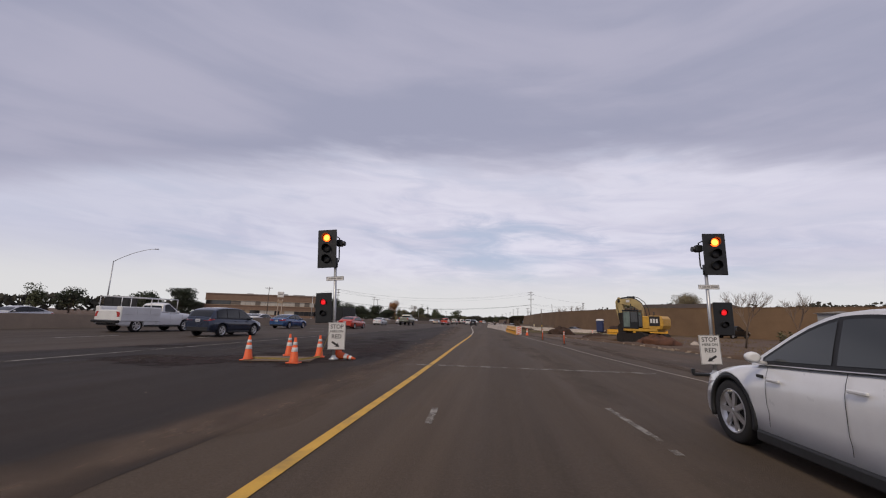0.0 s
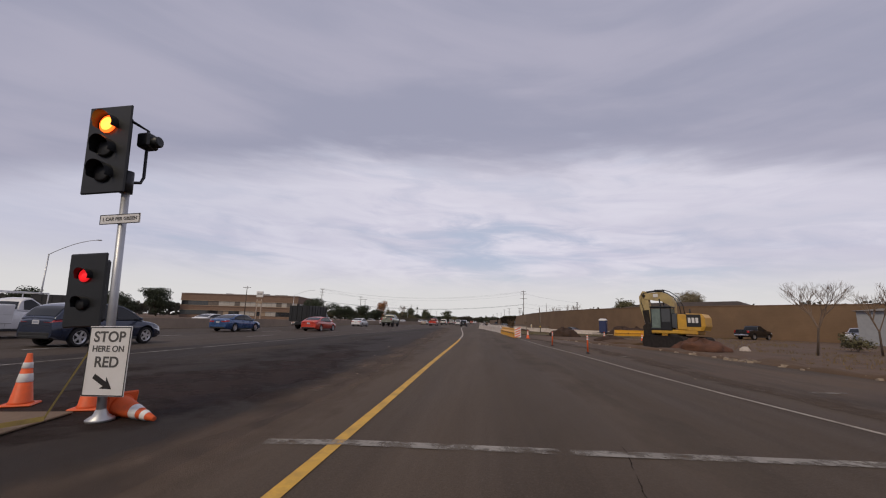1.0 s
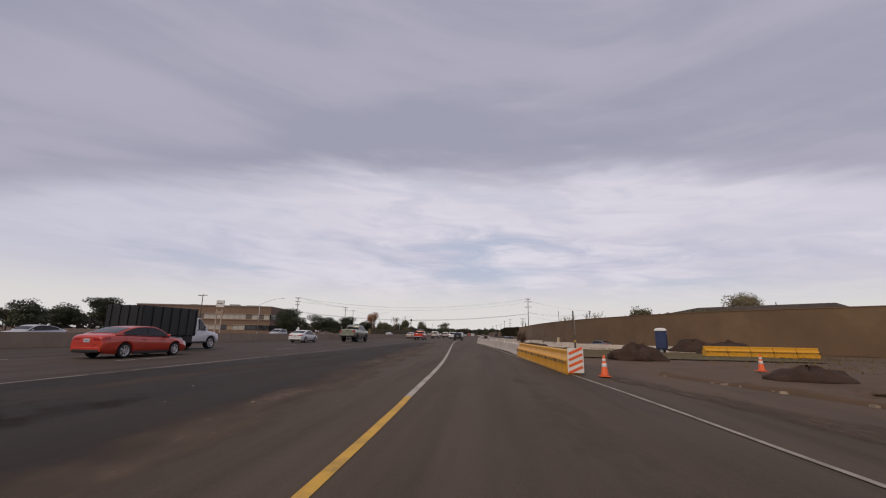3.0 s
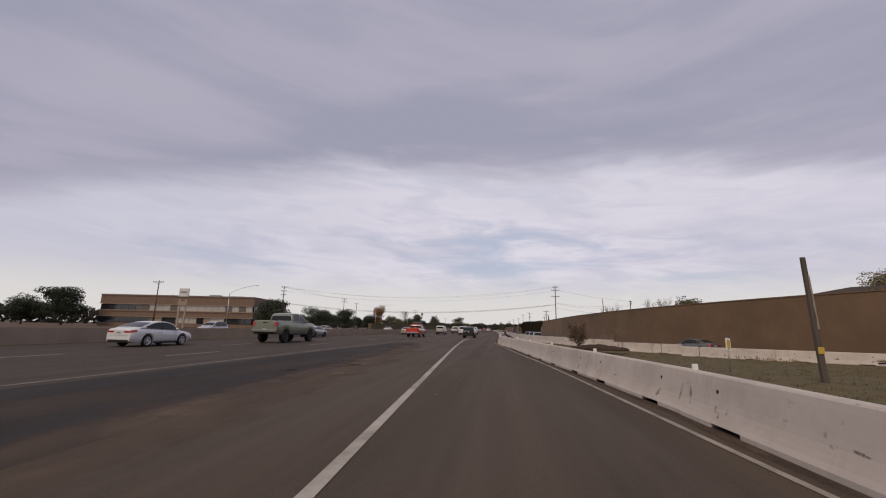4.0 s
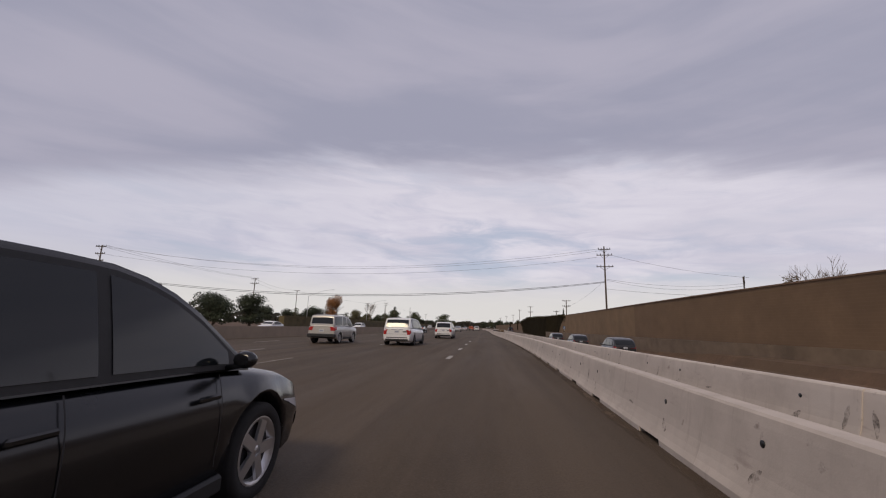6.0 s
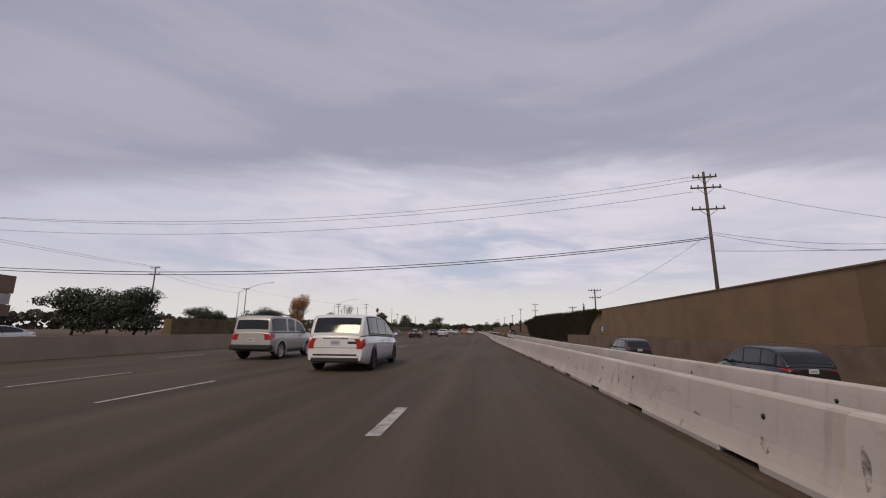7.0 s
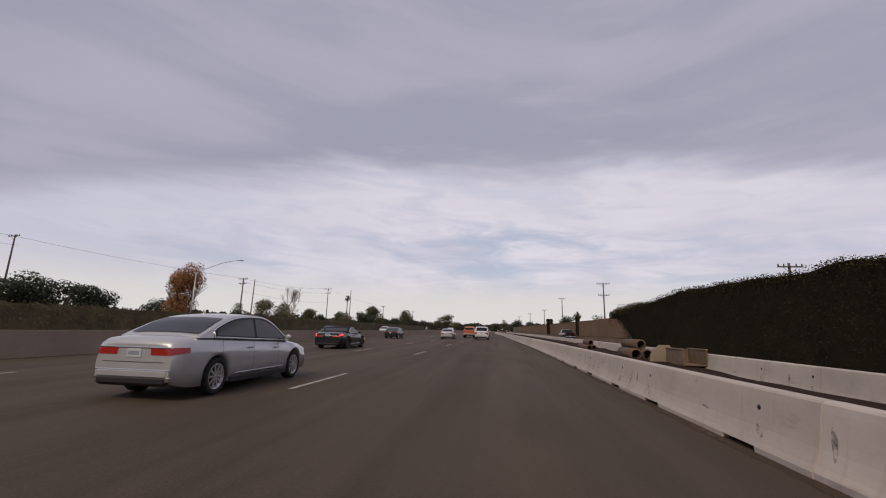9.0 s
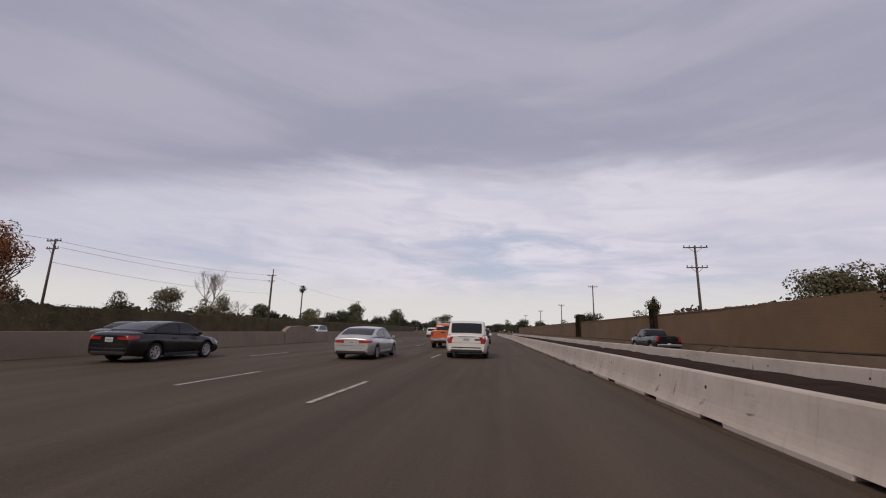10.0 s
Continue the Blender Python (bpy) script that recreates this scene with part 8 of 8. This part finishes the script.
def timber_post():
    """A split square post with a pale riven face and a yellow reflector plate."""
    e = thing("timber_post", "weathered split timber post with a yellow plate beside the barrier", "post")
    bm = bmesh.new()
    rings = []
    for z in (-0.2, 0.6, 1.4, 2.1, 2.6, 3.1, 3.6, 4.1):
        k, x0 = 0.085 - 0.006 * z, -0.03 * z
        rings.append([Vector((x0 + k * sx * (1 + 0.2 * noise.noise((sx, z * 1.3, sy))), k * 0.8 * sy, z)) for sx, sy in ((-1, -1), (1, -1), (1, 1), (-1, 1))])
    loft(bm, rings, close=True, smooth=False)
    post = part("post", bm, WOOD_POLE, e)
    bm = bmesh.new()
    rows = []
    for i in range(12):
        z = 1.7 + 1.75 * i / 11
        k, x0 = 0.085 - 0.006 * z, -0.03 * z
        w = 0.04 + 0.025 * noise.noise((z * 3.1, 2, 7))
        rows.append([Vector((x0 + k - w, -k * 0.8 - 0.012, z)), Vector((x0 + k + 0.012, -k * 0.8 - 0.012, z)), Vector((x0 + k + 0.012, k * 0.4, z))])
    loft(bm, rows, caps=False, smooth=False)
    part("riven_face", bm, mat("riven_timber", (0.30, 0.25, 0.21), 0.9, var=0.25, scale=4, bump=0.5, bscale=18, stretch=(6, 6, 0.6)), post, "pale riven timber")
    bm = bmesh.new()
    rbox(bm, (-0.03, -0.085, 1.02), (0.19, 0.02, 0.22), 0.008)
    part("plate", bm, MARKER_YELLOW, post, "dull yellow reflector plate")
    return e


put(timber_post(), 8.7, 77.7)
for x, y, h in ((24, 300, 9), (17, 455, 12), (14, 500, 12), (-66, 470, 13), (-62, 530, 13), (11, 560, 12)):
    put(utility_pole(h, ((h - 0.4, 2.4),)), x, y)


def wires(name, label, spans, r):
    e = thing(name, label, "cable", "overhead wires")
    for a, b, sag in spans:
        c = bpy.data.curves.new("wire", "CURVE")
        c.dimensions, c.bevel_depth, c.bevel_resolution = "3D", r, 0
        sp = c.splines.new("POLY")
        n = 20
        sp.points.add(n)
        for i in range(n + 1):
            t = i / n
            p = Vector(a).lerp(Vector(b), t)
            sp.points[i].co = (p.x, p.y, p.z - 4 * sag * t * (1 - t), 1)
        c.materials.append(WIRE)
        ob = new("wire", c)
        ob.parent = e
    e.scale = (S, S, S)


wires("power_lines", "thin power lines crossing over the freeway", [((17.3, 210.9, 16.7), (-82.8, 206.6, 15.8), 3.9), ((19.2, 210.9, 16.6), (-80.7, 206.6, 15.7), 4.1), ((17.0, 210.9, 15.1), (-82.8, 206.6, 14.3), 3.7)], 0.016)
wires("telephone_cables", "heavy black telephone cables over the freeway", [((18.2, 210.8, 10.5), (-81.8, 206.6, 9.8), 3.1), ((18.2, 210.8, 10.35), (-81.8, 206.6, 9.6), 3.2)], 0.035)
wires("service_lines", "slack service wires behind the sound wall", [((18.6, 211.1, 11.0), (44.4, 214.6, 11.0), 0.9), ((18.6, 211.1, 10.8), (44.2, 214.4, 10.5), 1.2), ((18.4, 211.2, 9.2), (40, 190, 6.5), 0.5), ((18.3, 211.1, 10.9), (20.8, 262.2, 8.6), 0.8), ((19.3, 211, 15.6), (45.4, 214.5, 12.1), 0.6)], 0.018)
wires("roadside_lines", "roadside power lines beyond the hedge", [((-82.8, 206.7, 15.9), (-77.4, 254, 14.9), 0.7), ((-80.8, 206.7, 15.9), (-75.2, 254, 14.9), 0.7), ((-77, 254, 14.9), (-93, 316, 16.3), 0.9), ((-75.3, 254, 13.3), (-91, 316, 14.4), 0.9),
      ((-93, 316, 16.3), (-67.8, 346.5, 12.6), 0.5), ((-67.8, 346.5, 12.6), (-74, 412, 16.5), 0.9), ((-65.8, 346.5, 11.4), (-72, 412, 14.7), 0.9), ((-67, 346.5, 9.4), (-73, 412, 11), 0.9), ((-74, 412, 16.5), (-66, 470, 12.8), 0.8)], 0.02)


def street_lamp(h=10.4, reach=8.2, rise=2.4):
    e = thing("street_lamp", "grey steel street lamp with a long curved arm", "street lamp", "street lamps")
    bm = bmesh.new()
    tube(bm, (0, 0, 0), (0, 0, h), 0.13, 0.09, 12)
    lathe(bm, [(0.3, 0), (0.3, 0.5), (0.16, 0.6)], 12)
    part("pole", bm, STEEL, e)
    bm = bmesh.new()
    pts = [(reach * t, 0, h - 0.1 + rise * (1 - (1 - t) ** 1.7)) for t in np.linspace(0, 1, 9)]
    pipe_path(bm, pts, 0.05, 8)
    part("arm", bm, STEEL, e)
    bm = bmesh.new()
    rbox(bm, (reach + 0.3, 0, h - 0.1 + rise), (0.8, 0.32, 0.14), 0.05)
    part("lamp_head", bm, STEEL, e)
    return e


SL = put(street_lamp(), -70.2, 66.6, 0, 0)
for x, y in ((-80, 173), (-64, 266.7), (-59.5, 321.5)):
    copy_at(SL, x, y)


# ---- buildings ----
def office():
    e = thing("brick_building", "long three-storey brown brick office building", "building")
    # front edge runs from one measured corner to the other
    L, D, H = 57.5, 38.0, 12.0
    bm = bmesh.new()
    for z0, z1, o in ((0, 1.3, 0.5), (1.3, 3.6, 0.0), (3.6, 5.9, 0.5), (5.9, 8.3, 0.0), (8.3, 12.0, 0.5)):
        box(bm, (0, D / 2, (z0 + z1) / 2), (L + 2 * o - 1.0, D + 2 * o - 1.0, z1 - z0))
    w = part("wall", bm, BRICK_WALL, e)
    bm = bmesh.new()
    box(bm, (0, D / 2, 12.03), (L - 1.5, D - 1.5, 0.1))
    part("roof", bm, ROOF_GREY, e)
    for x, y, a, b, c in ((8, 12, 4, 3, 1.1), (16, 14, 6, 3, 0.9), (-12, 16, 3, 3, 1.0)):
        bm = bmesh.new()
        rbox(bm, (x, y, 12.05 + c / 2), (a, b, c), 0.05)
        part("roof_unit", bm, ROOF_GREY, e)
    rows = ((5.95, 8.25, "DDDDDRRPPPRPPPPPPPRPRP"), (1.35, 3.55, "DDDDDDDRBDDPPPDBPPDDDD"))
    kinds = {"D": ("window", WINDOW_DARK), "R": ("window", PANE_GREY), "P": ("window", PANE_PALE), "B": ("panel", BUFF_WALL)}
    for z0, z1, code in rows:
        wd = (L - 0.8) / len(code)
        for i, c in enumerate(code):
            nm, material = kinds[c]
            bm = bmesh.new()
            box(bm, (-L / 2 + 0.4 + wd * (i + 0.5), 0.02 if c == "D" else -0.02, (z0 + z1) / 2), (wd - 0.10, 0.06, z1 - z0 - 0.1))
            part(nm, bm, material, e)
        for i in range(14):
            y0 = 0.5 + (D - 1) * i / 14
            bm = bmesh.new()
            box(bm, (L / 2 + 0.02, y0 + (D - 1) / 28, (z0 + z1) / 2), (0.06, (D - 1) / 14 - 0.08, z1 - z0 - 0.1))
            part("window", bm, PANE_PALE if z0 > 4 and i % 5 else WINDOW_DARK, e)
    for z in (3.6, 5.9, 8.3, 12.0):
        bm = bmesh.new()
        box(bm, (0, -0.53, z - (0.14 if z > 9 else -0.10)), (L + 0.06, 0.10, 0.20))
        part("band_edge", bm, BUFF_WALL if z < 9 else ROOF_GREY, e)
    return e


put(office(), -124, 205.3, 0, 10.6)


def sign_tower():
    e = thing("pylon_sign", "tall white pylon sign in front of the brick building", "pylon sign")
    bm = bmesh.new()
    for s in (-0.9, 0.9):
        rbox(bm, (s, 0, 4.2), (0.4, 0.4, 8.6), 0.03)
    part("post", bm, mat("sign_post_tan", (0.40, 0.32, 0.26), 0.8, var=0.1), e)
    bm = bmesh.new()
    rbox(bm, (0, 0, 10.6), (2.7, 0.6, 2.5), 0.05)
    b = part("sign_box", bm, SIGN_WHITE, e)
    bm = bmesh.new()
    rbox(bm, (0, -0.31, 10.7), (1.9, 0.03, 0.5), 0.01)
    part("bar", bm, ROOF_GREY, b)
    bm = bmesh.new()
    rbox(bm, (0, 0, 7.3), (2.6, 0.5, 1.2), 0.04)
    part("lower_panel", bm, BUFF_WALL, e)
    return e


put(sign_tower(), -96, 174.5, 0, 12)


def low_house(name, label, L, D, H, wallm, roofm):
    e = thing(name, label, "building")
    bm = bmesh.new()
    box(bm, (0, 0, H / 2), (L, D, H))
    part("wall", bm, wallm, e)
    bm = bmesh.new()
    rings = [[Vector((x, -D / 2 - 0.4, H)), Vector((x, 0, H + D * 0.06)), Vector((x, D / 2 + 0.4, H))] for x in (-L / 2 - 0.4, L / 2 + 0.4)]
    loft(bm, rings, close=True, smooth=False)
    part("roof", bm, roofm, e)
    for i in range(int(L / 4)):
        bm = bmesh.new()
        box(bm, (-L / 2 + 2 + 4 * i, -D / 2 - 0.02, H * 0.55), (1.4, 0.06, 1.1))
        part("window", bm, WINDOW_DARK, e)
    return e


def hip_house():
    """A long low house whose hipped roof shows over the sound wall."""
    e = thing("house", "low house with a dark brown hipped roof behind the sound wall", "house")
    L, D, H, R = 34.0, 13.0, 5.0, 7.45
    bm = bmesh.new()
    rbox(bm, (0, 0, H / 2), (L - 1.2, D - 1.2, H), 0.02)
    part("wall", bm, BRICK_WALL, e)
    bm = bmesh.new()
    lo = [Vector((sx * L / 2, sy * D / 2, H)) for sx, sy in ((-1, -1), (1, -1), (1, 1), (-1, 1))]
    up = [Vector((sx * (L / 2 - (9 if sx < 0 else 5)), sy * 0.15, R)) for sx, sy in ((-1, -1), (1, -1), (1, 1), (-1, 1))]
    loft(bm, [lo, [v + Vector((0, 0, 0.18)) for v in lo], up], close=True, smooth=False)
    roof = part("roof", bm, ROOF_BROWN, e)
    bm = bmesh.new()
    rbox(bm, (-13.0, -0.6, 6.05), (0.9, 0.9, 0.75), 0.12)
    part("roof_vent", bm, BLACK_METAL, roof)
    for x in (-2.0, 4.5):
        bm = bmesh.new()
        tube(bm, (x, -0.3, R - 0.3), (x, -0.3, R + 0.45), 0.07, seg=8)
        part("vent_pipe", bm, BLACK_METAL, roof)
    return e


put(hip_house(), 46.5, 112.7, 0, -50)
put(low_house("site_shed", "grey weatherboard shed at the back of the dirt lot", 7, 5, 4.2, mat("shed_grey", (0.30, 0.31, 0.33), 0.8, var=0.1), ROOF_GREY), 50.5, 66, -0.06, 40)
put(low_house("low_building", "low brown roofed building beyond the freeway", 36, 16, 3.6, BRICK_WALL, BRICK_WALL), -170, 40, 0, 80)
park(pickup("lot_pickup", "black pickup crossing the dirt lot", BLACK_PAINT, L=5.6, cab_rear=-0.5, extra=bed_open(-0.5, 5.6, 2.03)), 41.0, 77.5, -0.06, -60)
park(pickup("parked_pickup", "white pickup parked by the grey shed", WHITE_PAINT, L=5.4, cab_rear=-0.5, extra=bed_open(-0.5, 5.4, 2.03)), 49.5, 69.5, -0.06, 130)

# ---- things between the barriers ----
CLAY_PIPE = mat("clay_pipe", (0.155, 0.098, 0.066), 0.9, var=0.3, scale=3, bump=0.4, bscale=14, stain=(0.075, 0.048, 0.034), stain_amt=0.7, stain_scale=1.2)
e = thing("pipe_stack", "short lengths of brown concrete pipe", "pipe stack")
for x, y, z, a, r, L in ((-0.1, 277.5, 0.45, 4, 0.26, 2.4), (0.5, 277.8, 0.45, -3, 0.26, 2.4), (0.2, 278.0, 0.92, 2, 0.25, 2.2), (0.3, 281.6, 0.45, -5, 0.30, 2.6), (0.9, 281.2, 0.45, 6, 0.28, 2.3)):
    bm = bmesh.new()
    lathe(bm, [(r * 0.82, -L / 2), (r, -L / 2), (r, L / 2), (r * 0.82, L / 2), (r * 0.82, -L / 2)], 18, "y")
    p = part("pipe", bm, CLAY_PIPE, e)
    p.matrix_basis = pose(x - 0.3, y - 279, z, 0, 0, a)
for y in (277.2, 278.2, 281.0, 282.0):
    bm = bmesh.new()
    rbox(bm, (0, y - 279, 0.10), (1.9, 0.14, 0.18), 0.01)
    part("timber_bearer", bm, WOOD_POLE, e)
put(e, 0.75, 285.7, 0.20).scale = (0.62, 0.62, 0.62)


def trench_box():
    """An open steel box: a floor, two long sides with rims and one end."""
    e = thing("trench_box", "tan open steel trench box on the soil between the barriers", "trench box")
    tan = mat("dusty_tan", (0.20, 0.140, 0.088), 0.85, var=0.25, scale=2, stain=(0.12, 0.08, 0.05), stain_amt=0.6)
    for s in (-1, 1):
        bm = bmesh.new()
        rbox(bm, (s * 0.62, 0, 0.44), (0.07, 2.1, 0.84), 0.012)
        rbox(bm, (s * 0.62, 0, 0.88), (0.14, 2.16, 0.09), 0.02)
        part("side", bm, tan, e)
    bm = bmesh.new()
    rbox(bm, (0, 1.0, 0.44), (1.16, 0.06, 0.80), 0.012)
    part("end_plate", bm, tan, e)
    bm = bmesh.new()
    rbox(bm, (0, 0, 0.05), (1.16, 1.9, 0.06), 0.01)
    part("floor_plate", bm, tan, e)
    return e


put(trench_box(), 1.75, 272.4, 0.34, 2).scale = (0.6, 0.6, 0.62)
e = thing("concrete_slab", "pale broken concrete slab leaning on its edge", "rubble")
bm = bmesh.new()
rings = []
for z, w, d, o in ((-0.05, 0.42, 0.20, 0.0), (0.35, 0.44, 0.19, 0.06), (0.62, 0.36, 0.17, 0.14), (0.80, 0.18, 0.13, 0.20)):
    rings.append([Vector((o + sx * w + 0.05 * noise.noise((sx, z * 4, sy)), sy * d, z)) for sx, sy in ((-1, -1), (1, -1), (1, 1), (-1, 1))])
loft(bm, rings, close=True, smooth=False)
part("slab", bm, CONCRETE_OLD, e)
put(e, 1.25, 273.7, 0.26, -12)
e = thing("pipe_stack", "short lengths of brown concrete pipe on the soil", "pipe stack")
for x, y, z, a, r, L in ((-0.55, 0, 0.34, 3, 0.32, 2.0), (0.25, 0.2, 0.33, -6, 0.31, 2.1), (-0.15, 0.5, 0.86, 8, 0.29, 1.9)):
    bm = bmesh.new()
    lathe(bm, [(r * 0.78, -L / 2), (r, -L / 2), (r, L / 2), (r * 0.78, L / 2), (r * 0.78, -L / 2)], 20, "y")
    part("pipe", bm, CLAY_PIPE, e).matrix_basis = pose(x, y, z, 0, 0, a)
put(e, 1.25, 276.3, 0.27).scale = (0.74, 0.8, 0.74)
e = thing("bent_rebar", "bent steel hoop lying on the second barrier", "rebar")
bm = bmesh.new()
pipe_path(bm, [(0, -1.2, 0), (0.1, -0.6, 0.28), (0.1, 0.2, 0.34), (0.05, 0.9, 0.22), (0.0, 1.3, 0)], 0.02, 6)
part("bar", bm, PIPE, e)
put(e, line_x(RAIL_B, 318), 318, 0.82, 2)


# ---- roadside signs ----
def callbox():
    e = thing("callbox_post", "grey steel post with a blue call box sign", "call box")
    bm = bmesh.new()
    tube(bm, (0, 0, 0), (0, 0, 2.45), 0.055, 0.05, 10)
    lathe(bm, [(0.13, 0.0), (0.13, 0.03), (0.06, 0.06)], 10)
    part("post", bm, STEEL, e)
    bm = bmesh.new()
    rbox(bm, (0, -0.07, 2.1), (0.62, 0.02, 0.75), 0.008)
    sg = part("sign", bm, mat("sign_blue", (0.035, 0.085, 0.20), 0.45, var=0.1, scale=4), e, "blue sign plate")
    bm = bmesh.new()
    rbox(bm, (0, -0.083, 2.2), (0.15, 0.006, 0.34), 0.003)
    rbox(bm, (0, -0.083, 1.87), (0.42, 0.006, 0.10), 0.003)
    part("bar", bm, SIGN_WHITE, sg, "white bars on the sign")
    bm = bmesh.new()
    rbox(bm, (0, -0.13, 1.2), (0.36, 0.24, 0.52), 0.03)
    bx = part("telephone_box", bm, mat("box_yellow", (0.20, 0.145, 0.07), 0.6, var=0.2, scale=5), e, "dull weathered telephone box")
    bm = bmesh.new()
    rbox(bm, (0, -0.255, 1.2), (0.28, 0.015, 0.42), 0.008)
    part("door", bm, PIPE, bx)
    return e


put(callbox(), 16.35, 242.4, 0.80 - 0.86, -30)


def message_board():
    """A dark cabinet of four bays on two posts."""
    e = thing("message_sign", "dark electronic message sign on steel posts beside the freeway", "road sign")
    for x in (-1.7, 1.7):
        bm = bmesh.new()
        tube(bm, (x, 0, 0), (x, 0, 3.5), 0.11, 0.10, 12)
        part("post", bm, STEEL, e)
    bm = bmesh.new()
    rbox(bm, (0, 0, 2.75), (4.4, 0.5, 1.9), 0.05)
    cab = part("cabinet", bm, BLACK_METAL, e)
    for i in range(4):
        bm = bmesh.new()
        rbox(bm, (-1.6 + 1.067 * i, -0.265, 2.75), (0.95, 0.03, 1.65), 0.01)
        part("panel", bm, mat("panel_grey", (0.035, 0.034, 0.034), 0.6, var=0.3, scale=2), cab)
    return e


put(message_board(), -62.6, 62.0, 0, 40)


e = thing("object_marker", "white marker panel with a yellow face on a thin post", "road marker")
bm = bmesh.new()
rbox(bm, (0, 0, 0.27), (0.24, 0.03, 0.50), 0.01)
b0 = part("panel", bm, REFLECT, e)
bm = bmesh.new()
rbox(bm, (0, -0.02, 0.27), (0.15, 0.012, 0.36), 0.005)
part("face", bm, MARKER_YELLOW, b0, "dull yellow face")
bm = bmesh.new()
tube(bm, (0, 0.03, -0.90), (0, 0.03, 0.55), 0.022, seg=8)
part("post", bm, STEEL, e)
put(e, 7.6, 81.0, 0.80, 20)
